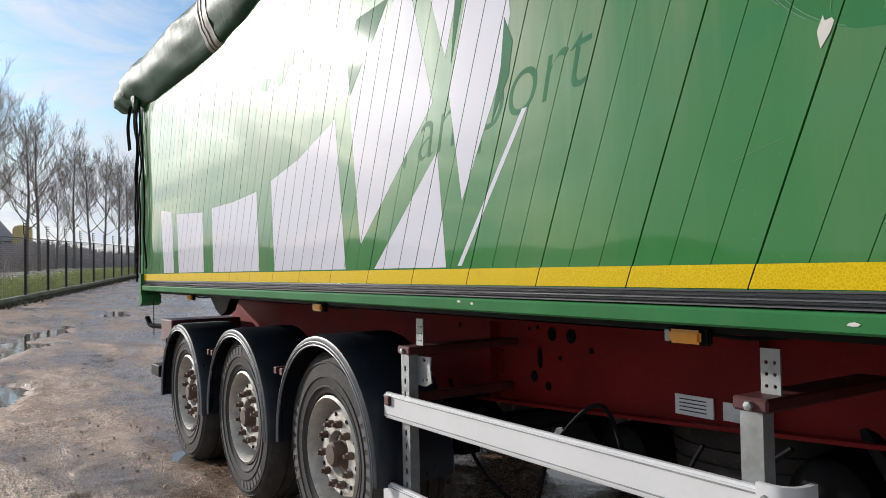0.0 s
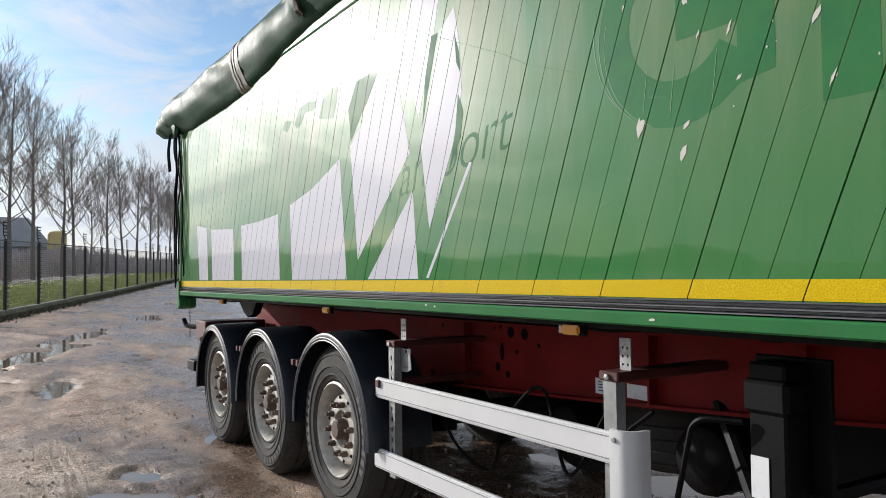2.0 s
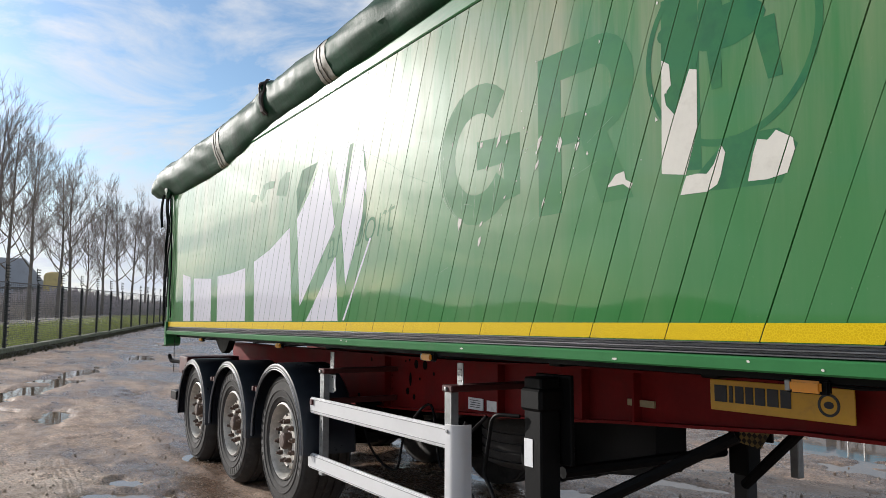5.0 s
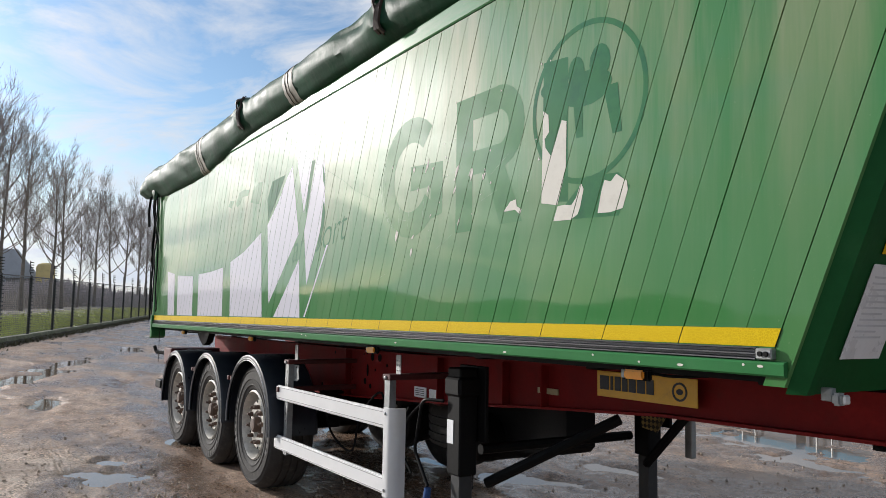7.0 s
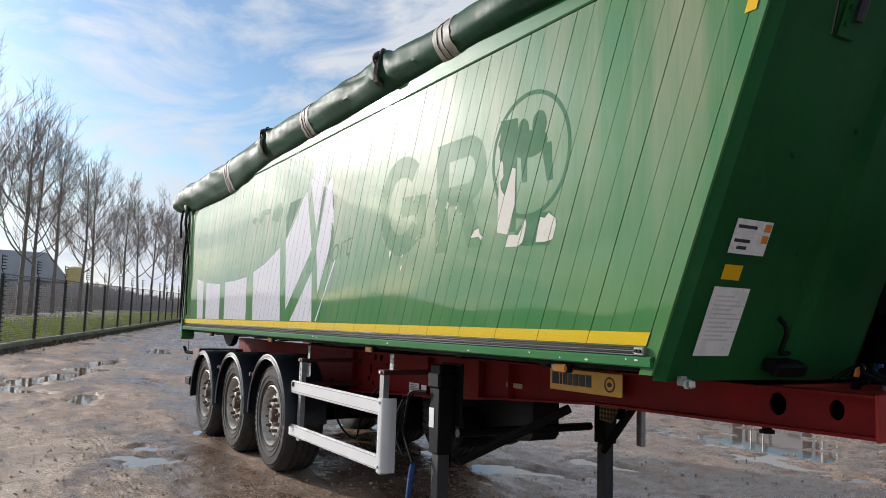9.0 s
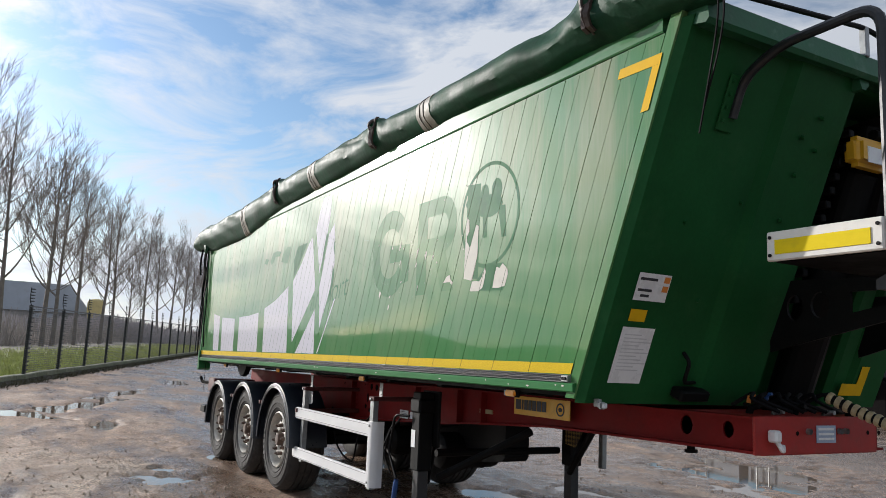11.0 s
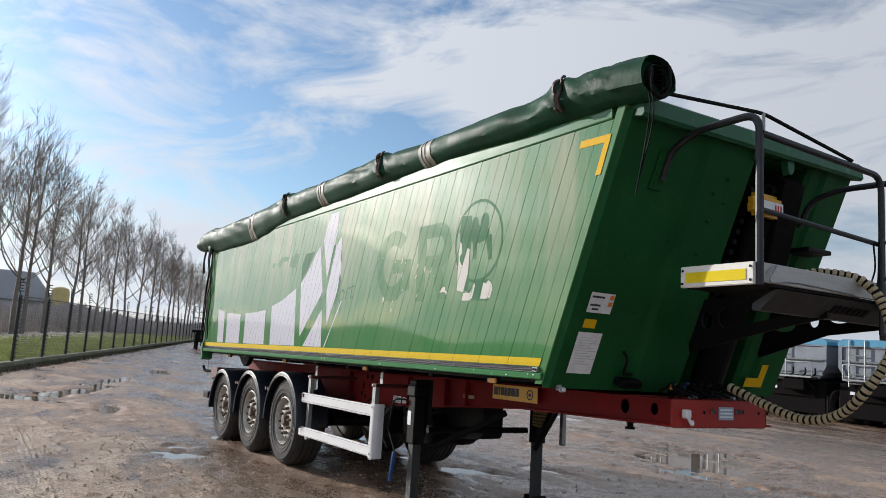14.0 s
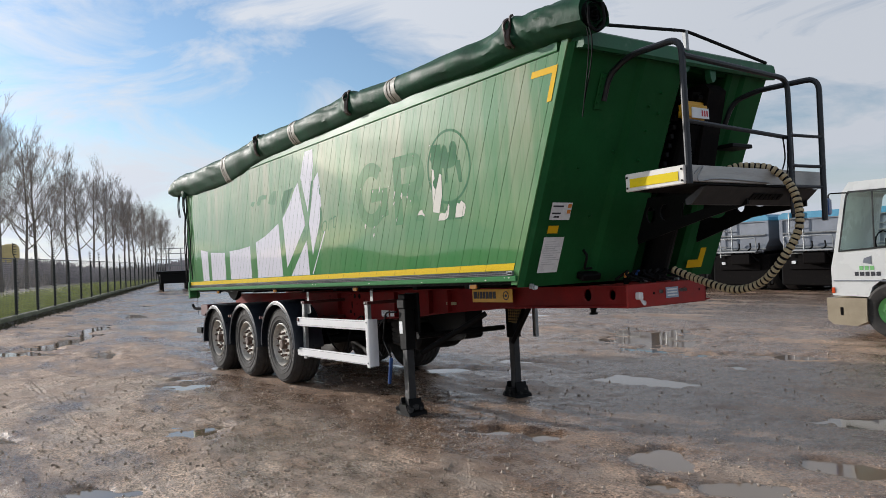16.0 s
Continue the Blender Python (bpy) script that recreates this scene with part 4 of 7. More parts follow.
extrude_x([(0.03, 1.389), (-0.012, 1.389), (-0.016, 1.385), (0.010, 1.382), (0.010, 1.374), (-0.02, 1.371), (-0.02, 1.367), (0.010, 1.364), (0.010, 1.358), (-0.018, 1.355), (-0.018, 1.351), (0.03, 1.349)],
          X_REAR, 6.34, ALU_RAIL, "tarp_rail", trailer, "grooved aluminium rail along the side")
rail_end = part("rail_end", cube(6.342, 6.40, -0.022, 0.03, 1.351, 1.387, bevel=0.004), GALV, trailer, "metal end clamp of the rail")
for xx in (6.352, 6.372):
    part("clamp_bolt", lathe(bmesh.new(), [(0.0, -0.03), (0.008, -0.03), (0.008, -0.0225)], 8, xx + 0.01, 1.369), BLACK, rail_end)
sill_prof = [(0.10, 1.348), (-0.004, 1.348), (-0.018, 1.345), (-0.023, 1.339), (-0.021, 1.306), (-0.014, 1.300), (0.02, 1.298), (0.10, 1.298)]
extrude_x(sill_prof, X_REAR, 6.44, GREEN_FRAME, "sill", trailer, "green folded bottom sill")
rng = random.Random(19)
sill = bpy.data.objects["sill"]
for x_ in (2.62, 2.70, 4.02, 5.05, 5.62, 5.86, 6.05, 6.30, 6.36):
    w, z_ = rng.uniform(0.006, 0.022), rng.uniform(1.316, 1.338)
    b = bmesh.new()
    face(b, [(x_ + w * math.cos(k * 1.05 + 0.3) * rng.uniform(0.6, 1), -0.0236, z_ + 0.006 * math.sin(k * 1.05 + 0.3) * rng.uniform(0.6, 1)) for k in range(6)])
    part("sill_chip", b, BARE_CHIP, sill)
part("sill_corner", prism(bmesh.new(), [(X_REAR - 0.06, 1.16), (X_REAR + 0.03, 1.19), (X_REAR + 0.03, 1.262), (X_REAR, 1.262), (X_REAR, 1.45), (X_REAR - 0.06, 1.45)], -0.03, 0.14), GREEN_FRAME, trailer, "green rear corner bracket below the sill")
# top beam and slanted front corner post
extrude_x([(0.0, 3.026), (-0.006, 3.034), (-0.006, 3.14), (0.005, 3.175), (0.03, 3.20), (0.09, 3.20), (0.09, 3.026)], X_REAR, 7.05, BEAM, "top_beam", trailer, "green top beam above the planks")
b = bmesh.new()
for (ua, ya), (ub, yb) in zip([(0.001, 0.001), (0.070, 0.001), (0.073, -0.005), (0.079, -0.005), (0.083, 0.003)], [(0.070, 0.001), (0.073, -0.005), (0.079, -0.005), (0.083, 0.003), (0.083, 0.05)]):
    face(b, [(lean_x(U0 + ua, 1.27), ya, 1.27), (lean_x(U0 + ub, 1.27), yb, 1.27), (lean_x(U0 + ub, 3.13), yb, 3.13), (lean_x(U0 + ua, 3.13), ya, 3.13)])
bmesh.ops.remove_doubles(b, verts=b.verts, dist=1e-5)
part("corner_post", b, GREEN, trailer, "slanted green front corner post with a raised bead")
b = bmesh.new()
for (ua, ya), (ub, yb) in (((0.0835, 0.004), (0.142, 0.022)), ((0.142, 0.022), (0.142, 0.06))):
    face(b, [(lean_x(U0 + ua, 1.25), ya, 1.25), (lean_x(U0 + ub, 1.25), yb, 1.25), (lean_x(U0 + ub, 3.06), yb, 3.06), (lean_x(U0 + ua, 3.06), ya, 3.06)])
bmesh.ops.remove_doubles(b, verts=b.verts, dist=1e-5)
part("corner_chamfer", b, GREEN_SHADED, trailer, "green chamfer of the front corner, shade in its colour")
part("rear_post", cube(X_REAR - 0.10, X_REAR + 0.002, -0.006, 0.10, 1.262, 3.13, bevel=0.012), GREEN_FRAME, trailer, "green rear corner post")
# L-shaped yellow contour mark near the top front corner
b = bmesh.new()
for q in ([(6.755, 2.935), (7.045, 2.928), (7.03, 2.878), (6.737, 2.885)], [(7.03, 2.878), (6.98, 2.878), (6.9, 2.668), (6.952, 2.668)]):
    face(b, [(x, -0.003, z) for x, z in q])
part("corner_mark", b, YELLOW_FLAT, side_wall, "yellow L-shaped contour mark")

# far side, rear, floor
# far wall and tailgate wear the same green with shade in its colour
part("far_side_wall", prism(bmesh.new(), [(lean_x(U0, 1.27), 1.27), (lean_x(U0, 3.13), 3.13), (X_REAR, 3.13), (X_REAR, 1.27)], 2.41, 2.50), GREEN_SHADED, trailer, "far green side wall")
part("tailgate", cube(X_REAR - 0.06, X_REAR, 0.10, 2.41, 1.28, 3.1, bevel=0.01), GREEN_SHADED, trailer, "green tailgate")
part("body_floor", cube(X_REAR, 6.40, 0.102, 2.409, 1.272, 1.30), BLACK, trailer, "dark underside of the tipping body")
for i in range(9):
    x = -1.9 + i * 0.98
    part("floor_crossbeam", cube(x, x + 0.09, 0.55, 2.40, 1.222, 1.271, bevel=0.006), BLACK, trailer)


# front wall: a folded sheet that leans forward
def front_x(z):
    return 6.49 + SLOPE * (z - 1.3)


fold = [(0.02, 0.0), (0.74, 0.0), (0.80, 0.035), (1.26, 0.035), (1.33, -0.02), (1.35, -0.34), (1.92, -0.34), (1.94, -0.02), (1.99, 0.0), (2.10, 0.0), (2.14, 0.03), (2.26, 0.03), (2.30, 0.0), (2.49, 0.0)]
b = bmesh.new()
for (ya, oa), (yb, ob_) in zip(fold, fold[1:]):
    face(b, [(front_x(1.25) + oa, ya, 1.25), (front_x(1.25) + ob_, yb, 1.25), (front_x(3.06) + ob_, yb, 3.06), (front_x(3.06) + oa, ya, 3.06)])
bmesh.ops.remove_doubles(b, verts=b.verts, dist=1e-5)
r = bmesh.ops.solidify(b, geom=b.faces[:], thickness=0.012)
front_wall = part("front_wall", b, GREEN_SHADED, trailer, "green folded front wall leaning forward, shade in its colour")
wall_m = Matrix.Translation((6.49, 0, 1.3)) @ Matrix.Rotation(math.atan(SLOPE), 4, "Y")  # local z runs up the wall, local x stands out


def on_wall(name, bm_, mat_, label="", parent=front_wall):
    bm_.transform(wall_m)
    return part(name, bm_, mat_, parent, label)


S = math.cos(math.atan(SLOPE))
# papers stuck on the wall, heights along the slope
sheet = on_wall("paper_sheet", cube(0.004, 0.006, 0.14, 0.36, 0.06 / S, 0.345 / S), PAPER, "white printed sheet in a plastic sleeve")
for i in range(11):
    on_wall("print_line", cube(0.0064, 0.0068, 0.165, 0.28 + 0.04 * (i * 7 % 3), (0.305 - 0.018 * i) / S, (0.311 - 0.018 * i) / S), surface("pale grey print", (0.56, 0.57, 0.59), 0.6, dirty=0) if i == 0 else bpy.data.materials["pale grey print"], "", sheet)
on_wall("yellow_sticker", cube(0.004, 0.006, 0.16, 0.27, 0.375 / S, 0.435 / S), YELLOW_FLAT, "small yellow sticker")
card = on_wall("paper_card", cube(0.004, 0.006, 0.15, 0.37, 0.48 / S, 0.615 / S), PAPER, "white card with orange stickers and written bars")
for i, (a, c, z) in enumerate(((0.165, 0.28, 0.58), (0.165, 0.26, 0.525), (0.19, 0.25, 0.498))):
    on_wall("written_bar", cube(0.0064, 0.0068, a, c, z / S, (z + 0.013) / S), INK, "", card)
for z in (0.575, 0.53):
    on_wall("orange_dot", cube(0.0064, 0.0068, 0.325, 0.365, z / S, (z + 0.03) / S), ORANGE, "orange square sticker", card)
# far lower corner mark
b = bmesh.new()
box(b, 0.034, 0.036, 2.17, 2.25, 0.04, 0.24)
box(b, 0.034, 0.036, 2.02, 2.17, 0.04, 0.12)
on_wall("corner_mark", b, YELLOW_FLAT, "yellow L-shaped contour mark")
for y_, z_ in ((0.95, 1.50), (0.98, 1.30), (1.05, 1.62), (1.08, 1.45), (0.70, 1.1), (0.98, 1.05), (1.0, 0.9), (0.35, 0.95), (0.60, 0.55)):
    b = bmesh.new()
    bmesh.ops.create_cone(b, cap_ends=True, segments=8, radius1=0.014, radius2=0.009, depth=0.02, matrix=Matrix.Translation((0.006 + (0.045 if 0.8 < y_ < 1.1 else 0), y_, z_)) @ Matrix.Rotation(radians(90), 4, "Y"))
    on_wall("bolt_head", b, GREEN_SHADED)
# weld step hooks low on the wall
for y_ in (0.62,):
    on_wall("tie_hook", tube(bmesh.new(), bend([(0.0, y_, 0.25), (0.06, y_, 0.22), (0.06, y_, 0.10), (0.0, y_ + 0.16, 0.08)], 0.03), 0.011, 6), BLACK, "bent black tie hook")
    on_wall("step_block", cube(0.002, 0.09, y_ - 0.02, y_ + 0.2, 0.0, 0.06, bevel=0.01), BLACK, "black step block")
# top beam of the front wall
fx = front_x(3.06)
part("front_top_beam", prism(bmesh.new(), [(fx - 0.06, 3.03), (fx + 0.07, 3.0), (fx + 0.09, 3.02), (fx + 0.075, 3.125), (fx + 0.05, 3.145), (fx - 0.06, 3.145)], 0.03, 2.49), GREEN_TOP, trailer, "scuffed lighter green front top beam")
for y0, w, z2 in ((1.20, 0.10, 2.95), (1.56, 0.09, 2.90)):
    part("hoist_gusset", prism(bmesh.new(), [(y0, 3.06), (y0 + w, 3.06), (y0 + w - 0.01, z2 + 0.03), (y0 + w - 0.04, z2), (y0 + 0.03, z2), (y0 + 0.01, z2 + 0.04)], fx - 0.005, fx + 0.05, "yz"), GREEN_TOP, trailer, "green gusset plate over the hoist recess")
part("tarp_bow", tube(bmesh.new(), bend([(7.27, 0.1, 3.19), (7.27, 0.25, 3.20), (7.28, 1.24, 3.285), (7.27, 2.38, 3.15)], 0.08), 0.014, 8), BLACK, trailer, "black bow tube over the front")
part("bow_stub", cube(7.255, 7.295, 1.22, 1.255, 3.12, 3.29, bevel=0.005), GALV, trailer, "short upright bow support")
part("recess_top", cube(fx - 0.46, fx - 0.062, 1.30, 1.97, 3.0, 3.06), GREEN_SHADED, trailer, "plate over the hoist recess")
# hoist in the recess
hoist = part("hoist_cylinder", bmesh.new(), BLACK, trailer, "black hoist cylinder in the front recess")
b = bmesh.new()
tube(b, [(6.42, 1.62, 1.15), (6.98, 1.62, 2.60)], 0.125, 20)
tube(b, [(6.98, 1.62, 2.60), (7.06, 1.62, 2.86)], 0.075, 16)
b.to_mesh(hoist.data)
b.free()
part("cover", prism(bmesh.new(), [(6.66, 2.0), (6.98, 2.0), (7.20, 2.86), (7.14, 2.92), (6.90, 2.9)], 1.62, 1.86), BLACK_AND_SHADE, hoist, "black hoist cover")
for i in range(13):
    z = 1.85 + 0.075 * i
    part("guide_tooth", cube(front_x(z) - 0.10, front_x(z) + 0.02, 1.355, 1.40, z, z + 0.045, bevel=0.006), BLACK, hoist)
oil = part("oil_tank", cube(7.06, 7.17, 1.33, 1.65, 2.58, 2.75, bevel=0.035, seg=3), YELLOW, trailer, "yellow and white plastic oil reservoir")
part("tank_label", cube(7.168, 7.174, 1.40, 1.63, 2.60, 2.69, bevel=0.001), PAPER, oil, "white label")
RED_INK = surface("red print", (0.6, 0.03, 0.04), 0.5, dirty=0)
for y0 in (1.53, 1.562, 1.594):
    part("label_bar", cube(7.1745, 7.176, y0, y0 + 0.018, 2.62, 2.67), RED_INK, oil)
part("filler_cap", lathe(bmesh.new(), [(0, 1.54), (0.03, 1.54), (0.03, 1.60), (0, 1.60)], 12, 7.12, 2.79), BLACK, oil)

# ---- platform at the front ----
platform = part("platform", cube(7.335, 7.86, 0.375, 2.08, 2.02, 2.055, bevel=0.004), ALU_DARK, trailer, "grey aluminium service platform")
end_board = part("end_board", cube(7.33, 7.86, 0.345, 0.374, 1.93, 2.062, bevel=0.006), ALU_PALE, platform, "pale end board with a yellow stripe")
part("stripe", cube(7.375, 7.81, 0.341, 0.344, 1.958, 2.022), LEMON, end_board, "yellow reflective stripe")
for xx in (7.35, 7.84):
    for zz in (1.955, 2.035):
        part("rivet", lathe(bmesh.new(), [(0, 0.338), (0.008, 0.338), (0.008, 0.3445)], 8, xx, zz), BLACK, end_board)
part("fascia", cube(7.861, 7.885, 0.375, 2.08, 1.945, 2.06, bevel=0.005), surface("weathered pale aluminium", (0.42, 0.41, 0.39), 0.45, metal=0.25, var=0.2, scale=3, dirty=0.5, dirt=(0.16, 0.14, 0.12), stretch=(1, 0.4, 3)), platform, "grey front fascia")
b = prism(bmesh.new(), [(7.884, 1.918), (7.75, 1.80), (7.70, 1.80), (7.70, 1.84), (7.845, 1.918)], 0.55, 2.0)
low = part("lower_fascia", b, TUBE_DARK, platform, "sloping lower fascia with raised dark bars")
for i in range(7):
    y0 = 1.18 + 0.058 * i
    b = cube(-0.002, 0.003, y0, y0 + 0.04, -0.03, 0.03)
    b.transform(Matrix.Translation((7.818, 0, 1.858)) @ Matrix.Rotation(math.atan2(0.134, 0.118), 4, "Y") @ Matrix.Translation((0.003, 0, 0)))
    part("lettering_bar", b, BLACK, low)
part("underside", cube(7.34, 7.86, 0.40, 2.05, 1.93, 1.945), BLACK, platform, "dark underside")
part("bracket_plate", prism(bmesh.new(), [(6.72, 1.62), (6.86, 1.95), (7.80, 1.925), (7.80, 1.80), (7.4, 1.72), (6.72, 1.56)], 1.15, 1.17, "xz",
                           [oval(6.88, 1.80, 0.05, 0.07), oval(7.03, 1.81, 0.055, 0.07), [(7.2, 1.76), (7.5, 1.82), (7.5, 1.87), (7.2, 1.87)]]), BLACK, platform, "black bracket plate with round openings")
part("bracket_plate", prism(bmesh.new(), [(6.72, 1.60), (6.84, 1.925), (7.80, 1.925), (7.80, 1.79), (7.3, 1.74), (6.72, 1.56)], 1.96, 1.98, "xz",
                           [oval(6.95, 1.815, 0.10, 0.052), oval(7.2, 1.845, 0.04, 0.048), oval(7.40, 1.86, 0.08, 0.033)]), BLACK, platform, "black bracket plate with round openings")
# railing
TUBE_M = surface("dark blue-grey railing tube", (0.018, 0.021, 0.026), 0.45, metal=0.2, var=0.2, scale=8, dirty=0.3)
railing = part("railing", tube(bmesh.new(), bend([(7.075, 0.44, 2.68), (7.15, 0.44, 2.87), (7.36, 0.44, 2.965), (7.86, 0.40, 2.955), (7.87, 0.385, 1.93)], 0.12, 6), 0.024, 10), TUBE_M, trailer, "bent dark tube guard railing")
bracket = on_wall("wall_bracket", cube(0.002, 0.016, 0.36, 0.47, (2.62 - 1.3) / S, (2.88 - 1.3) / S, bevel=0.005), GREEN_SHADED, "riveted green wall bracket", railing)
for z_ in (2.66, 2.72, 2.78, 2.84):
    on_wall("rivet", cube(0.017, 0.026, 0.375, 0.392, (z_ - 1.3) / S, (z_ - 1.283) / S, bevel=0.003), GREEN_SHADED, "", bracket)
part("top_rail", tube(bmesh.new(), bend([(7.87, 0.40, 2.83), (7.87, 1.68, 2.79), (7.87, 1.66, 1.69)], 0.11, 6), 0.021, 10), TUBE_M, railing)
part("mid_rail", tube(bmesh.new(), [(7.87, 0.40, 2.37), (7.87, 1.66, 2.32)], 0.017, 8), TUBE_M, railing)
part("gate_frame", tube(bmesh.new(), bend([(7.06, 2.0, 2.58), (7.16, 2.0, 2.78), (7.40, 2.0, 2.83), (7.94, 2.02, 2.82), (7.95, 1.96, 1.66)], 0.11, 6), 0.023, 10), TUBE_M, railing)
for z_ in (2.335, 2.095, 1.93):
    part("gate_rung", tube(bmesh.new(), [(7.90, 1.60, z_), (7.95, 1.99, z_ - 0.004)], 0.013, 8), TUBE_M, railing)
part("gate_stile", tube(bmesh.new(), [(7.90, 1.61, 2.36), (7.90, 1.59, 1.72)], 0.016, 8), TUBE_M, railing)
for y0, z_ in ((1.95, 2.38), (1.95, 2.02)):
    part("far_step", cube(front_x(z_) + 0.04, front_x(z_) + 0.24, y0, y0 + 0.3, z_, z_ + 0.035, bevel=0.006), BLACK, front_wall, "black folding step")
part("tie_cord", tube(bmesh.new(), smooth_line([(7.88, 1.55, 2.33), (7.90, 1.53, 2.15), (7.93, 1.42, 2.02), (7.93, 1.50, 2.04), (7.90, 1.58, 2.3)], 5), 0.006, 5), CORD, railing, "black tie cord")
# looped supply hose with spiral wrap
line = smooth_line([(7.62, 1.16, 2.08), (7.72, 1.25, 2.10), (7.9, 1.37, 2.05), (8.02, 1.42, 1.87), (8.06, 1.39, 1.61), (7.95, 1.32, 1.37), (7.75, 1.35, 1.20), (7.5, 1.36, 1.145), (7.2, 1.35, 1.225), (6.95, 1.30, 1.33)], 12)
hose = part("supply_hose", tube(bmesh.new(), line, 0.027, 10), CORD, trailer, "looped supply hose in a straw-coloured spiral wrap", True)
last = line[0]
for p, q in zip(line, line[1:]):
    m = 3
    for j in range(m):
        c = p.lerp(q, j / m)
        if (c - last).length > 0.038:
            d = (q - p).normalized()
            part("wrap_turn", tube(bmesh.new(), [c - d * 0.014, c - d * 0.009, c + d * 0.009, c + d * 0.014], [0.028, 0.033, 0.033, 0.028], 10), HOSE, hose)
            last = c
part("door_cord", tube(bmesh.new(), smooth_line([(7.888, 0.42, 2.0), (7.90, 0.50, 2.05), (7.90, 0.44, 1.95), (7.893, 0.7, 1.97), (7.892, 1.3, 1.955)], 6), 0.006, 5), GALV, platform, "thin latch wire")

# couplings on the nose
for x_, y_, z_, mt in ((6.72, 1.0, 1.27, BLACK), (6.78, 1.12, 1.25, GALV), (6.84, 1.22, 1.28, BLACK), (6.70, 1.38, 1.27, BLACK), (6.74, 0.96, 1.33, ORANGE), (6.74, 1.10, 1.34, BLUE), (6.86, 1.44, 1.25, GALV), (6.88, 1.62, 1.25, BLACK)):
    b = bmesh.new()
    f = 0.55 if mt in (ORANGE, BLUE) else 0.9
    tube(b, [(x_ - 0.03 * f, y_, z_ - 0.05), (x_ - 0.015 * f, y_, z_ - 0.02), (x_ + 0.02 * f, y_, z_ - 0.01), (x_ + 0.045 * f, y_, z_ - 0.01)], [0.022 * f, 0.022 * f, 0.018 * f, 0.014 * f], 10)
    part("air_coupling", b, mt, trailer, "small hose coupling")
rng = random.Random(4)
for i in range(7):
    y0 = 0.95 + 0.1 * i
    b = tube(bmesh.new(), smooth_line([(6.62, y0, 1.26), (6.72, y0 + 0.05, 1.33), (6.80, y0 + rng.uniform(-0.1, 0.1), 1.30), (6.86, y0 + 0.08, 1.24)], 5), 0.011, 6)
    part("air_line", b, CORD, trailer, "black air line")

# ---- chassis ----
def beam_bottom(x):
    t = [(-2.3, 0.74), (1.19, 0.767), (2.3, 0.814), (3.83, 0.91), (4.3, 0.95), (5.3, 1.015), (6.95, 1.04)]
    for (xa, za), (xb, zb) in zip(t, t[1:]):
        if x <= xb:
            return za + (zb - za) * max(0, x - xa) / (xb - xa)
    return 1.04


def beam_top(x):
    return 1.22 if x > 3 else 1.20


xs = [-2.3, -1, 0, 1.1, 2.0, 3.0, 3.83, 4.3, 4.8, 5.3, 6.0, 6.95]
for y0, s, nm in ((0.76, 1, "chassis_beam"), (1.74, -1, "chassis_beam")):
    web = [(x, beam_bottom(x)) for x in xs] + [(x, beam_top(x)) for x in reversed(xs)]
    holes = [oval(6.47, 1.14, 0.045, 0.052), oval(6.755, 1.142, 0.036, 0.044)] if s > 0 else []
    beam = part(nm, prism(bmesh.new(), web, y0, y0 + 0.012 * s, "xz", holes), RED, trailer, "faded red chassis beam")
    for kind, fn, dz in (("top_flange", beam_top, -0.012), ("bottom_flange", beam_bottom, 0.014)):
        y1, y2 = sorted((y0 - 0.055 * s, y0 + 0.07 * s))
        b = prism(bmesh.new(), [(x, fn(x)) for x in xs] + [(x, fn(x) + dz) for x in reversed(xs)], y1, y2)
        part(kind, b, RED, beam)
    if s > 0:
        # round and keyhole openings: black discs on the web paint their dark inside
        for hx, hz, r_, ry in ((2.228, 1.144, 0.028, 0.032), (2.354, 1.142, 0.030, 0.032), (2.143, 1.03, 0.016, 0.05), (2.10, 0.94, 0.022, 0.026), (2.197, 0.905, 0.018, 0.02), (2.478, 1.087, 0.012, 0.013),
                               (2.28, 1.04, 0.01, 0.011), (2.13, 1.17, 0.009, 0.01), (1.5, 1.15, 0.012, 0.014), (2.07, 1.16, 0.008, 0.009)):
            part("web_opening", prism(bmesh.new(), oval(hx, hz, r_, ry), y0 - 0.004, y0 - 0.001), BLACK_AND_SHADE, beam)
        for sx in (1.82, 3.30, 4.42, 4.05):
            part("web_stiffener", cube(sx, sx + 0.012, y0 - 0.055, y0 - 0.0005, beam_bottom(sx) + 0.014, beam_top(sx) - 0.013), RED, beam)
        for i in range(6):
            part("rivet", lathe(bmesh.new(), [(0, y0 - 0.012), (0.009, y0 - 0.01), (0.01, y0 - 0.0005)], 8, 1.86, 0.84 + 0.05 * i), RED, beam)
for x_ in (-1.9, -0.66, 0.66, 2.0, 3.2):
    part("crossmember", cube(x_ - 0.05, x_ + 0.05, 0.773, 1.727, 0.85, 1.12, bevel=0.01), RED_MUD, trailer)
nose = part("coupling_plate", cube(5.2, 6.95, 0.773, 1.727, 1.03, 1.06), RED_NOSE, trailer, "red coupling plate at the nose")
front_plate = part("nose_plate", cube(6.952, 6.972, 0.70, 1.70, 1.035, 1.225, bevel=0.004), RED_NOSE, nose, "red front end plate with sockets")
part("top_plate", cube(6.35, 6.95, 0.773, 1.727, 1.19, 1.22), RED_NOSE, nose)
for y_ in (0.80, 0.86, 1.02, 1.62, 1.72):
    # black disc on the plate paints the shade inside a hole
    part("bolt_hole", prism(bmesh.new(), oval(y_, 1.14, 0.012, 0.012, 8), 6.9725, 6.974, "yz"), BLACK_AND_SHADE, front_plate)
part("plug_socket", cube(6.973, 7.03, 0.78, 0.83, 1.10, 1.16, bevel=0.01), PAPER, front_plate, "pale plastic socket")
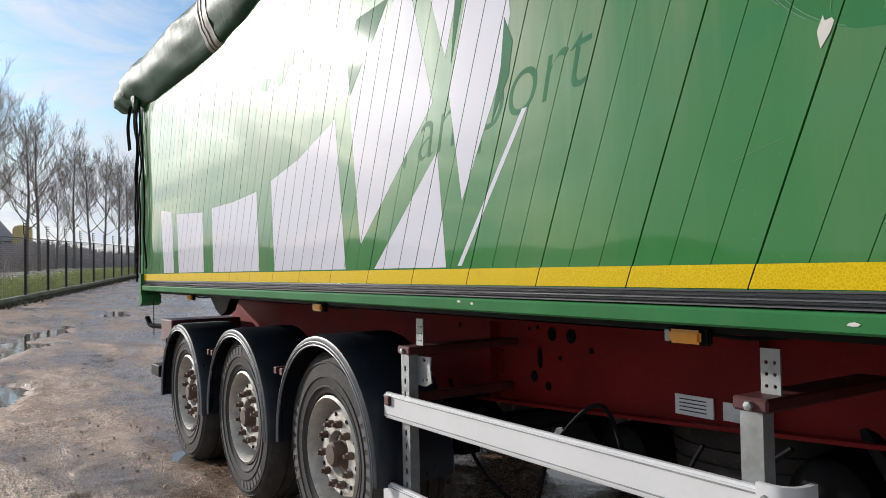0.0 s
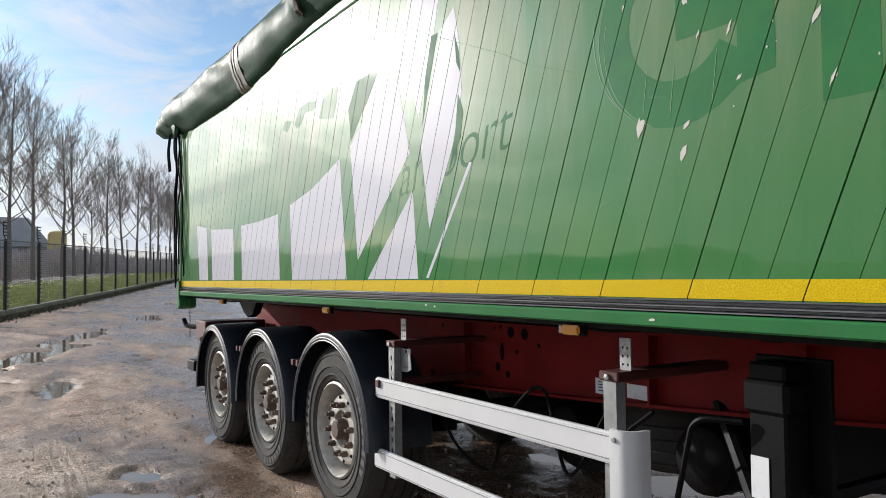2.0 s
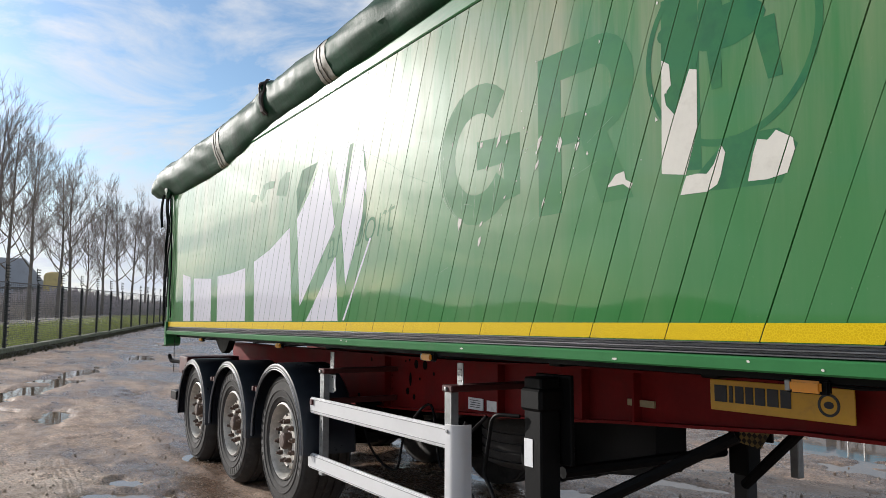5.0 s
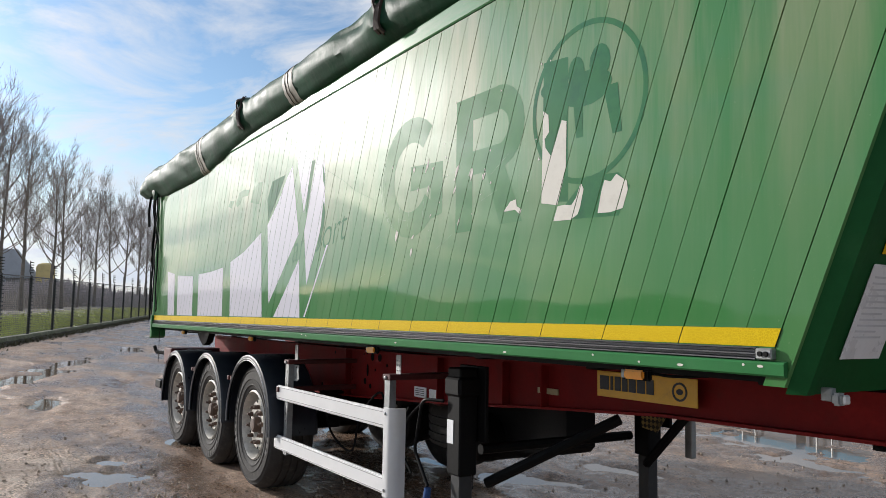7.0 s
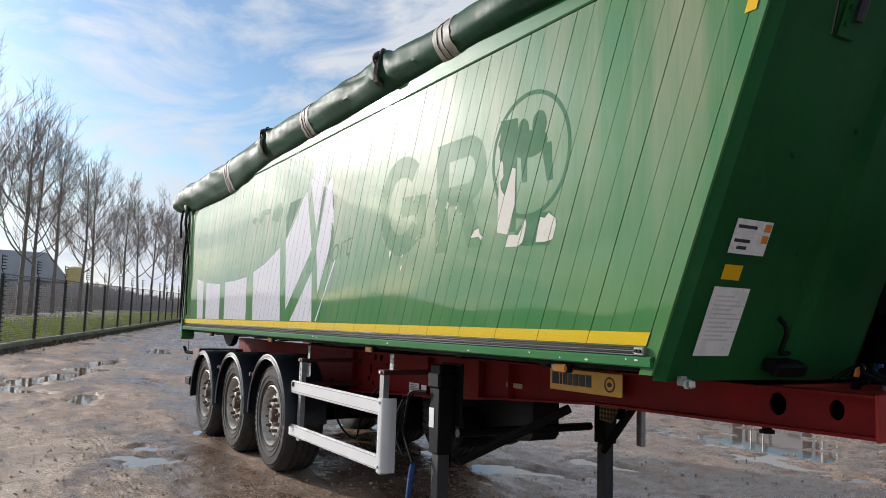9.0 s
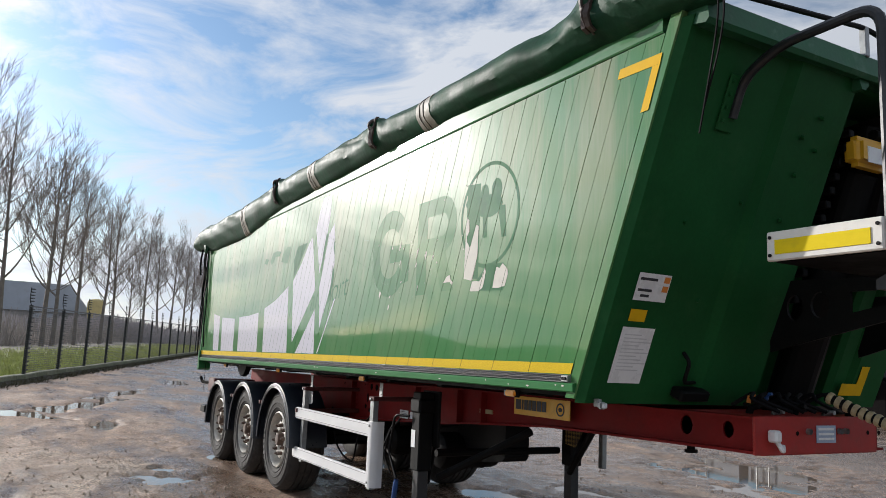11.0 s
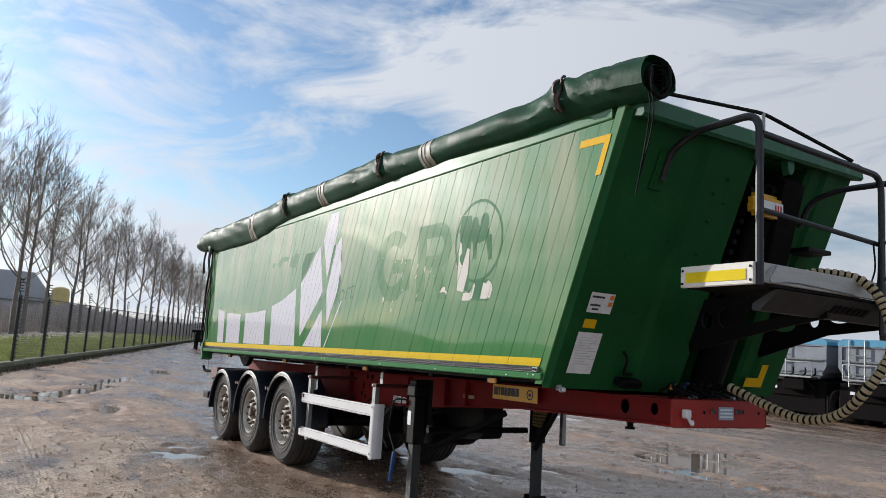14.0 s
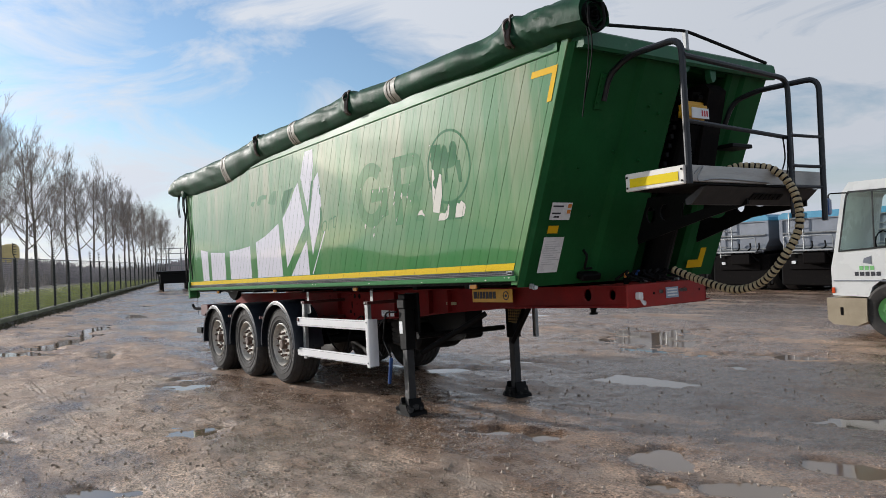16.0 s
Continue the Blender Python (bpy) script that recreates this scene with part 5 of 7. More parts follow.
part("socket_cable", tube(bmesh.new(), smooth_line([(7.0, 0.82, 1.11), (7.02, 0.84, 1.06), (7.0, 0.87, 1.08)], 4), 0.012, 6), PAPER, front_plate)
plate = part("data_plate", cube(6.973, 6.977, 1.17, 1.33, 1.09, 1.18), surface("pale blue plastic plate", (0.35, 0.45, 0.6), 0.4, dirty=0.3), front_plate, "pale blue plate with lines")
for i in range(3):
    part("plate_line", cube(6.9772, 6.9782, 1.185, 1.315, 1.105 + 0.025 * i, 1.117 + 0.025 * i), PAPER, plate)
for y_ in (1.10, 1.36, 1.41):
    part("air_port", lathe(bmesh.new(), [(0.0, 0), (0.016, 0), (0.016, 0.02)], 10, 0, 0), GALV, front_plate).matrix_basis = Matrix.Translation((6.974, y_, 1.15)) @ Matrix.Rotation(radians(-90), 4, "Z")
kingpin = bmesh.new()
tube(kingpin, [(6.05, 1.25, 1.03), (6.05, 1.25, 0.98), (6.05, 1.25, 0.979), (6.05, 1.25, 0.95), (6.05, 1.25, 0.949), (6.05, 1.25, 0.93)], [0.035, 0.035, 0.026, 0.026, 0.04, 0.04], 14)
part("kingpin", kingpin, BLACK, nose, "greasy kingpin")
# yellow maker's sign with dark bars
sign = part("maker_sign", cube(4.89, 5.53, 0.698, 0.704, 1.078, 1.208, bevel=0.002), YELLOW, trailer, "yellow enamel sign with dark bars and a round mark")
for i, w in enumerate((0.062, 0.018, 0.04, 0.036, 0.045, 0.05, 0.045)):
    x0 = 4.915 + (0, 0.074, 0.104, 0.154, 0.2, 0.255, 0.315)[i]
    part("lettering_bar", cube(x0, x0 + w, 0.6945, 0.6975, 1.115, 1.185), INK, sign)
part("round_mark", prism(bmesh.new(), oval(5.43, 1.143, 0.044, 0.044, 20), 0.6955, 0.6975, "xz", [oval(5.43, 1.143, 0.034, 0.034, 20)]), INK, sign)
part("round_blot", prism(bmesh.new(), oval(5.43, 1.143, 0.02, 0.014, 10), 0.6955, 0.6975), INK, sign)
part("small_plate", cube(4.35, 4.525, 0.745, 0.757, 1.043, 1.075), surface("cream small plate", (0.5, 0.42, 0.25), 0.5, dirty=0.3), trailer, "small cream data plate")
dp = part("data_sticker", cube(2.92, 3.09, 0.752, 0.757, 0.89, 0.965), PAPER, trailer, "white data sticker")
part("data_sticker", cube(3.13, 3.29, 0.752, 0.757, 0.895, 0.96), PAPER, trailer, "white data sticker")
for i in range(4):
    part("print_line", cube(2.94, 3.06, 0.7505, 0.7518, 0.905 + 0.014 * i, 0.909 + 0.014 * i), INK, dp)

# amber side markers under the sill
for x_ in (-1.2, 1.19, 3.52, 5.74):
    lamp = part("marker_lamp", cube(x_ - 0.075, x_ + 0.07, 0.085, 0.105, 1.238, 1.282, bevel=0.006, seg=2), BLACK, trailer, "amber side marker lamp")
    part("lens", cube(x_ - 0.05, x_ + 0.052, 0.068, 0.0845, 1.242, 1.279, bevel=0.007, seg=2), AMBER, lamp, "amber lens")
    part("lamp_ear", cube(x_ - 0.07, x_ - 0.052, 0.078, 0.0845, 1.244, 1.277, bevel=0.002), GALV, lamp)
    part("lamp_cable", tube(bmesh.new(), smooth_line([(x_ + 0.06, 0.10, 1.27), (x_ + 0.15, 0.13, 1.262), (x_ + 0.25, 0.2, 1.268)], 4), 0.006, 5), CORD, lamp)
corner_lamp = part("corner_lamp", cube(6.535, 6.565, 0.06, 0.10, 1.225, 1.262, bevel=0.007, seg=2), GALV, trailer, "clear corner position lamp")
part("lens", cube(6.5655, 6.577, 0.064, 0.096, 1.229, 1.258, bevel=0.005), ALU, corner_lamp, "clear lens")
part("lamp_bracket", cube(6.50, 6.5345, 0.066, 0.094, 1.235, 1.275, bevel=0.003), GALV, corner_lamp)

# ---- wheels ----
def wheel_parts(parent, sgn):
    """A super-single wheel whose outer face looks to -y; the hub lies at the local origin."""
    tyre_prof = [(0.292, 0.06), (0.31, 0.028), (0.335, 0.018), (0.338, 0.013), (0.345, 0.013), (0.348, 0.017), (0.385, 0.011), (0.388, 0.006), (0.394, 0.006), (0.397, 0.011), (0.455, 0.015), (0.458, 0.010), (0.466, 0.011), (0.469, 0.018), (0.49, 0.028), (0.493, 0.022), (0.503, 0.03), (0.506, 0.04), (0.525, 0.062), (0.533, 0.09)]
    for yy in (0.13, 0.20, 0.265, 0.33):
        tyre_prof += [(0.535, yy - 0.012), (0.521, yy - 0.008), (0.521, yy + 0.004), (0.535, yy + 0.008)]
    tyre_prof += [(0.533, 0.345), (0.52, 0.37), (0.46, 0.398), (0.36, 0.40), (0.30, 0.36), (0.288, 0.34)]
    tyre = part("tyre", lathe(bmesh.new(), tyre_prof, 56), RUBBER, parent, "road-worn black tyre", True)
    for a0, n in ((38, 7), (218, 8)):
        for i in range(n):
            b = bmesh.new()
            for q in arc(0, 0, 0.405, 0.45, a0 + i * 8.2, a0 + i * 8.2 + 5.0, 2):
                face(b, [(x, 0.0095, z) for x, z in q])
            part("raised_mark", b, RUBBER_MARK, tyre)
    rim = part("rim", lathe(bmesh.new(), [(0.290, 0.058), (0.296, 0.03), (0.284, 0.02), (0.276, 0.03), (0.268, 0.07), (0.255, 0.13), (0.246, 0.175), (0.232, 0.165), (0.215, 0.085), (0.20, 0.07), (0.115, 0.066), (0.105, 0.12), (0.0, 0.12)], 48), RIM, parent, "dirty aluminium rim", True)
    for i in range(10):
        a = 2 * math.pi * (i + 0.5) / 10
        # holes are black discs; their depth is colour only
        part("hand_hole", prism(bmesh.new(), oval(0.196 * math.cos(a), 0.196 * math.sin(a), 0.011, 0.011, 10), 0.064, 0.0685), BLACK_AND_SHADE, rim)
    hub = part("hub", lathe(bmesh.new(), [(0.104, 0.12), (0.098, 0.095), (0.075, 0.085), (0.066, 0.08), (0.062, 0.03), (0.05, 0.018), (0.0, 0.014)], 24), HUB, parent, "rusty hub cap", True)
    for i in range(10):
        a = 2 * math.pi * i / 10
        x_, z_ = 0.155 * math.cos(a), 0.155 * math.sin(a)
        part("wheel_nut", lathe(bmesh.new(), [(0.0, 0.018), (0.011, 0.019), (0.013, 0.036), (0.019, 0.038), (0.020, 0.07)], 6, x_, z_), HUB, hub)


axle_x = (-1.31, 0.0, 1.31)
SAG = {-1.31: -0.055, 0.0: -0.02, 1.31: 0.02}  # how far each axle hangs below or above the mean
for i, x_ in enumerate(axle_x):
    w = new("wheel")
    w.parent = trailer
    w.matrix_basis = pose(x_, 0.06, 0.535 - 0.0227 * x_ + SAG[x_], 0, (17, 130, 245)[i], 0)
    tagged(w, "wide single wheel with a worn tyre")
    wheel_parts(w, 1)
    if i == 0:
        src = w
    part("axle", tube(bmesh.new(), [(x_, 0.25, 0.535), (x_, 2.25, 0.535)], 0.07, 12), BLACK, trailer, "black axle tube")
    part("brake_drum", lathe(bmesh.new(), [(0.0, 0.30), (0.2, 0.30), (0.2, 0.5), (0.0, 0.5)], 20, x_, 0.535), BLACK, trailer)
    part("air_spring", lathe(bmesh.new(), [(0, 0)] + [(0.11 + 0.02 * math.sin(k * 1.6), 0.02 + 0.025 * k) for k in range(9)] + [(0, 0.24)], 16), BLACK, trailer, "black air spring").matrix_basis = Matrix.Translation((x_ + 0.3, 0.68, 0.60)) @ Matrix.Rotation(radians(90), 4, "X")
    part("trailing_arm", prism(bmesh.new(), [(x_ - 0.45, 0.70), (x_ - 0.35, 0.74), (x_ + 0.4, 0.60), (x_ + 0.4, 0.52), (x_, 0.46)], 0.62, 0.72), BLACK, trailer, "black trailing arm")
    # far wheels, mirrored by a half turn
    w2 = new("wheel")
    w2.parent = trailer
    w2.matrix_basis = pose(x_, 2.44, 0.535 - 0.0227 * x_ + SAG[x_], 0, (80, 10, 170)[i], 180)
    tagged(w2, "wide single wheel with a worn tyre")
    for o in [c for c in w.children]:
        o2 = new(o.name.split(".")[0], o.data)
        o2.parent = w2
        for c in o.children:
            c2 = new(c.name.split(".")[0], c.data)
            c2.parent = o2


def mudguard(x_, side_y, s):
    """Half-round plastic guard with a turned-in lip and pale edging."""
    R, cz = 0.60, 0.51 + SAG[x_]
    angs = [radians(a) for a in range(-3, 184, 6)]
    prof = [(R - 0.055, 0.004), (R - 0.03, -0.004), (R - 0.008, 0.004), (R, 0.03), (R + 0.002, 0.2), (R, 0.40), (R - 0.02, 0.42), (R - 0.026, 0.41), (R - 0.012, 0.2), (R - 0.014, 0.035), (R - 0.05, 0.016)]
    b = bmesh.new()
    rings = []
    for a in angs:
        rings.append([b.verts.new((x_ + r_ * math.cos(a), side_y + s * yy, cz + r_ * math.sin(a))) for r_, yy in prof])
    m = len(prof)
    for r1, r2 in zip(rings, rings[1:]):
        for q in range(m):
            b.faces.new((r1[q], r1[(q + 1) % m], r2[(q + 1) % m], r2[q]))
    b.faces.new(rings[0])
    b.faces.new(rings[-1][::-1])
    g = part("mudguard", b, PLASTIC, trailer, "blue-black plastic half-round mudguard", True)
    for rr in (R - 0.035, R - 0.052):
        part("edging", tube(bmesh.new(), [(x_ + rr * math.cos(a), side_y - s * 0.003, cz + rr * math.sin(a)) for a in angs], 0.0045, 5), TRIM, g, "pale edging line")
    return g


for x_ in axle_x:
    mudguard(x_, 0.02, 1)
    mudguard(x_, 2.48, -1)
    for dx in (-0.60, 0.62):
        part("guard_stay", cube(x_ + dx - 0.02, x_ + dx + 0.02, 0.06, 0.75, 0.86, 0.90, bevel=0.004), RED_MUD, trailer, "red mudguard stay")

# ---- side guard ----
guard = part("side_guard", cube(1.88, 3.74, 0.075, 0.105, 0.80, 0.912, bevel=0.008, seg=2), ALU_WHITE, trailer, "white aluminium side underrun guard")
part("lower_rail", cube(1.86, 3.74, 0.075, 0.105, 0.415, 0.52, bevel=0.008, seg=2), ALU_WHITE, guard)
for z_ in (0.905, 0.513):
    part("rail_groove", cube(1.885, 3.73, 0.0725, 0.0745, z_ - 0.010, z_ - 0.006), GALV, guard)
    part("rail_groove", cube(1.885, 3.73, 0.0725, 0.0745, z_ - 0.088, z_ - 0.084), GALV, guard)
prof = [(3.72, 0.072)] + [(3.76 + 0.06 * math.sin(radians(a)), 0.072 + 0.06 * (1 - math.cos(radians(a)))) for a in range(0, 91, 15)] + [(3.82, 0.17), (3.805, 0.17)] + [(3.76 + 0.045 * math.sin(radians(a)), 0.087 + 0.045 * (1 - math.cos(radians(a)))) for a in range(90, -1, -15)] + [(3.72, 0.087)]
part("corner_bend", prism(bmesh.new(), prof, 0.405, 0.925, "xy"), ALU_WHITE, guard, "white rounded corner upright", True)
for z_ in (0.44, 0.89):
    part("corner_bolt", lathe(bmesh.new(), [(0, 0.064), (0.009, 0.065), (0.01, 0.0715)], 8, 3.745, z_), GALV, guard)


def perforated_post(x_, y_, z0, z1):
    holes = []
    z = z0 + 0.04
    while z < (z1 - 0.05 if x_ < 3 else 0.80):
        holes.append(oval(x_ + 0.028, z, 0.008, 0.014, 8))
        z += 0.055
    b = prism(bmesh.new(), [(x_, z0), (x_ + 0.056, z0), (x_ + 0.056, z1), (x_, z1)], y_, y_ + 0.004, "xz", holes)
    box(b, x_ - 0.004, x_, y_, y_ + 0.045, z0, z1)
    box(b, x_ + 0.056, x_ + 0.060, y_, y_ + 0.045, z0, z1)
    return b


for x_ in (1.985, 3.66):
    post = part("guard_post", perforated_post(x_, 0.11, 0.38, 1.09), GALV, guard, "perforated galvanised post")
    part("post_arm", cube(x_ - 0.02, x_ + 0.08, 0.10, 0.70, 1.085, 1.12, bevel=0.006), RED_MUD, post, "red support arm")
    if x_ < 3:
        part("post_gusset", prism(bmesh.new(), [(x_ + 0.062, 1.08), (x_ + 0.17, 1.08), (x_ + 0.165, 1.035), (x_ + 0.175, 0.975), (x_ + 0.13, 0.955), (x_ + 0.062, 0.955)], 0.15, 0.155, "xz", [oval(x_ + 0.12, 1.065, 0.012, 0.009, 8), oval(x_ + 0.14, 0.985, 0.006, 0.006, 8), oval(x_ + 0.11, 0.98, 0.006, 0.006, 8)]), GALV, post, "grey gusset with holes")
    part("hole_tab", prism(bmesh.new(), [(x_ + 0.01, 1.12), (x_ + 0.065, 1.12), (x_ + 0.065, 1.235), (x_ + 0.01, 1.235)], 0.18, 0.186, "xz", [oval(x_ + 0.026 + 0.024 * (k % 2), 1.14 + 0.03 * (k // 2), 0.005, 0.005, 8) for k in range(6)]), GALV, post, "pale tab with holes")
    part("arm_bolt", lathe(bmesh.new(), [(0, 0.088), (0.012, 0.09), (0.013, 0.0995)], 6, x_ + 0.03, 1.10), GALV, post)
# air reservoirs and a spare wheel carrier underneath
for x_, y_, r_ in ((2.55, 0.95, 0.14), (2.95, 1.35, 0.14), (3.42, 1.0, 0.16)):
    tank = part("air_reservoir", lathe(bmesh.new(), [(0, -0.33), (r_ * 0.6, -0.325), (r_ * 0.93, -0.29), (r_, -0.25), (r_, 0.25), (r_ * 0.93, 0.29), (r_ * 0.6, 0.325), (0, 0.33)], 24), BLACK, trailer, "black cylindrical air reservoir", True)
    tank.matrix_basis = Matrix.Translation((x_, y_ + 0.2, 0.64))
    for yy in (-0.14, 0.14):
        part("tank_strap", lathe(bmesh.new(), [(r_ + 0.006, yy - 0.02), (r_ + 0.006, yy + 0.02)], 24), BLACK, tank)
spare = new("spare_wheel")
spare.parent = trailer
tagged(spare, "spare wheel slung flat beneath the chassis")
spare.matrix_basis = pose(2.9, 1.45, 0.86, -88, 0, 25) @ Matrix.Diagonal((0.9, 0.9, 0.9, 1))
for o in src.children:
    o2 = new(o.name.split(".")[0], o.data)
    o2.parent = spare
part("underbody_box", prism(bmesh.new(), [(3.45, 1.0), (4.2, 1.0), (4.2, 0.67), (4.16, 0.63), (3.93, 0.60), (3.62, 0.57), (3.45, 0.61)], 1.1, 1.34), BLACK, trailer, "black underbody equipment box")
for a, c in (((4.3, 0.42, 0.55), (4.9, 0.85, 0.95)), ((4.3, 1.70, 0.55), (4.85, 1.5, 0.98)), ((4.2, 0.45, 0.72), (4.2, 1.65, 0.72)), ((4.15, 0.4, 0.5), (3.6, 0.8, 0.95))):
    part("leg_brace", tube(bmesh.new(), [a, c], 0.03, 8), BLACK, trailer, "black leg brace")
part("tool_hook", tube(bmesh.new(), smooth_line([(3.6, 0.42, 0.93), (3.45, 0.40, 0.80), (3.38, 0.40, 0.6), (3.5, 0.40, 0.47)], 6), 0.009, 6), CORD, trailer, "bent black hose pipe")
part("cable_loop", tube(bmesh.new(), smooth_line([(1.7, 0.55, 0.9), (2.0, 0.5, 0.55), (2.3, 0.55, 0.42), (2.45, 0.55, 0.7), (2.7, 0.6, 0.9), (3.0, 0.5, 0.55), (3.2, 0.55, 0.85)], 8), 0.009, 6), CORD, trailer, "sagging black cable loop")


def chequer_mat():
    m, n, l, p = nodes_of("yellow and black chequer")
    tc = n.new("ShaderNodeTexCoord").outputs["Object"]
    mp = n.new("ShaderNodeMapping")
    mp.inputs["Rotation"].default_value = (0, radians(45), 0)
    mp.inputs["Location"].default_value = (0.003, 0.01, 0.003)
    l.new(tc, mp.inputs["Vector"])
    ck = n.new("ShaderNodeTexChecker")
    ck.inputs["Scale"].default_value = 42
    ck.inputs["Color1"].default_value = (0.012, 0.011, 0.01, 1)
    ck.inputs["Color2"].default_value = (0.38, 0.27, 0.09, 1)
    l.new(mp.outputs["Vector"], ck.inputs["Vector"])
    l.new(mix(n, l, ramp(n, l, noise_node(n, l, tc, 14, 5, 0.7), 0.45, 0.65, (0, 0, 0, 1), (0.7, 0.7, 0.7, 1)), ck.outputs["Color"], (0.06, 0.045, 0.03)), p.inputs["Base Color"])
    p.inputs["Roughness"].default_value = 0.6
    return m


CHEQUER = chequer_mat()


def leg(x_, y_, hazard):
    zg = -0.0227 * x_
    lg = part("landing_leg", cube(x_ - 0.065, x_ + 0.065, y_ - 0.06, y_ + 0.06, 0.60, 1.19, bevel=0.008), BLACK, trailer, "black telescopic landing leg")
    part("inner_tube", cube(x_ - 0.046, x_ + 0.046, y_ - 0.044, y_ + 0.044, zg + 0.10, 0.60, bevel=0.006), TUBE_DARK, lg, "worn dark steel inner tube")
    foot = bmesh.new()
    prism(foot, [(x_ - 0.135, zg + 0.005), (x_ + 0.135, zg + 0.005), (x_ + 0.13, zg + 0.04), (x_ + 0.085, zg + 0.06), (x_ + 0.07, zg + 0.12), (x_ - 0.07, zg + 0.12), (x_ - 0.085, zg + 0.06), (x_ - 0.13, zg + 0.04)], y_ - 0.11, y_ + 0.11)
    foot = part("foot", foot, BLACK, lg, "muddy black foot plate")
    clods = random.Random(int(x_ * 100))
    mud = bmesh.new()
    for i in range(14):
        r = clods.uniform(0.015, 0.04)
        px, py, pz = clods.uniform(-0.12, 0.12), clods.uniform(-0.12, 0.10), zg + clods.uniform(0.03, 0.10)
        for v in bmesh.ops.create_icosphere(mud, subdivisions=1, radius=r)["verts"]:
            v.co = Vector((x_ + px, y_ + py, pz)) + v.co * clods.uniform(0.7, 1.25)
    part("caked_mud", mud, RUBBER, foot, "clods of grey mud")
    for dx in (-0.075, 0.075):
        part("foot_cheek", prism(bmesh.new(), [(x_ + dx - 0.03, zg + 0.06), (x_ + dx + 0.03, zg + 0.06), (x_ + dx, zg + 0.18)], y_ - 0.08, y_ + 0.08), BLACK, lg)
    part("gear_box", cube(x_ - 0.08, x_ + 0.08, y_ - 0.075, y_ + 0.09, 1.03, 1.14, bevel=0.015), BLACK, lg, "black gear housing")
    part("leg_mount", cube(x_ - 0.13, x_ + 0.13, y_ + 0.066, y_ + 0.09, 0.78, 1.2, bevel=0.004), BLACK, lg)
    if hazard:
        part("hazard_plate", prism(bmesh.new(), [(x_ + 0.06, 0.79), (x_ + 0.19, 0.77), (x_ + 0.33, 0.98), (x_ + 0.34, 1.04), (x_ + 0.06, 1.04)], y_ - 0.12, y_ - 0.114), CHEQUER, lg, "yellow and black chequered plate")
        part("grey_upright", cube(x_ + 0.20, x_ + 0.255, y_ + 0.12, y_ + 0.17, 0.60, 0.98, bevel=0.006), GALV, lg, "grey upright bar")
    else:
        part("side_label", cube(x_ - 0.058, x_ + 0.005, y_ - 0.0635, y_ - 0.0612, 0.77, 0.90), PAPER, lg, "white warning label")
    return lg


leg_a = leg(4.23, 0.30, False)
leg(4.27, 1.74, True)
crank = part("crank_handle", tube(bmesh.new(), bend([(4.16, 0.22, 1.0), (4.04, 0.17, 1.0), (4.0, 0.17, 0.97), (3.93, 0.17, 0.70), (4.08, 0.17, 0.52)], 0.03), 0.010, 8), BLACK, leg_a, "cranked handle")
part("grip", tube(bmesh.new(), [(4.085, 0.17, 0.51), (4.075, 0.17, 0.47), (4.02, 0.17, 0.23)], [0.018, 0.022, 0.018], 10), BLUE, crank, "blue plastic grip")

# ---- rear end: bumper, step bars, ropes ----
part("rear_bumper", cube(-2.15, -2.05, 0.12, 2.4, 0.55, 0.66, bevel=0.01), BLACK, trailer, "black rear underrun bumper")
part("bumper_end", cube(-2.25, -1.98, 0.02, 0.12, 0.56, 0.66, bevel=0.01), BLACK, trailer, "black bumper end cap")
part("lamp_carrier", cube(-2.22, -1.85, 0.10, 0.70, 0.86, 1.05, bevel=0.01), RED_MUD, trailer, "red rear lamp carrier")
part("tail_hook", tube(bmesh.new(), bend([(-2.2, 0.12, 0.98), (-2.45, 0.06, 0.98), (-2.52, 0.05, 1.05)], 0.04), 0.022, 8), BLACK_AND_SHADE, trailer, "black bent hook at the rear")
part("body_stop", prism(bmesh.new(), [(-1.25, 1.26), (-0.75, 1.26), (-0.85, 1.16), (-0.98, 1.12), (-1.1, 1.16)], 0.25, 0.32), BLACK, trailer, "black body pivot plate")
b = bmesh.new()
for i in range(6):
    z = 1.14 - 0.04 * i
    lathe(b, [(0.012, -0.002), (0.017, 0.0), (0.012, 0.003)], 10, -2.05, z)
tube(b, [(-2.05, 0.0, 1.26), (-2.05, 0.0, 0.88)], 0.004, 5)
part("hanging_chain", b, BLACK, trailer, "short hanging chain")
rng = random.Random(8)
for i, (x_, z_) in enumerate(((-2.5, 1.45), (-2.46, 1.6), (-2.42, 1.38), (-2.36, 1.62), (-2.47, 1.75), (-2.20, 1.6))):
    p0 = Vector((x_ + rng.uniform(-0.05, 0.05), -0.04, 3.02))
    pts = [p0 + Vector((rng.gauss(0, 0.02) + (x_ - p0.x) * k / 7, rng.gauss(0, 0.008) - 0.005, -(3.02 - z_) * k / 7)) for k in range(8)]
    if i == 5:
        pts = [Vector((-2.42, -0.03, 2.98)), Vector((-2.30, -0.03, 2.6)), Vector((-2.22, -0.03, 2.1)), Vector((-2.26, -0.03, 1.8)), Vector((-2.18, -0.03, 1.55)), Vector((-2.2, -0.03, 1.5))]
    part("tarp_cord", tube(bmesh.new(), smooth_line(pts, 4), 0.0085, 5), CORD, trailer, "hanging black tarp cord")
for dx in (0, 0.07):
    part("tarp_cord", tube(bmesh.new(), smooth_line([(-2.75 + dx, -0.03, 3.1), (-2.82 + dx, -0.05, 2.85), (-2.80 + dx, -0.04, 2.62)], 4), 0.009, 5), CORD, trailer, "loose cord end")

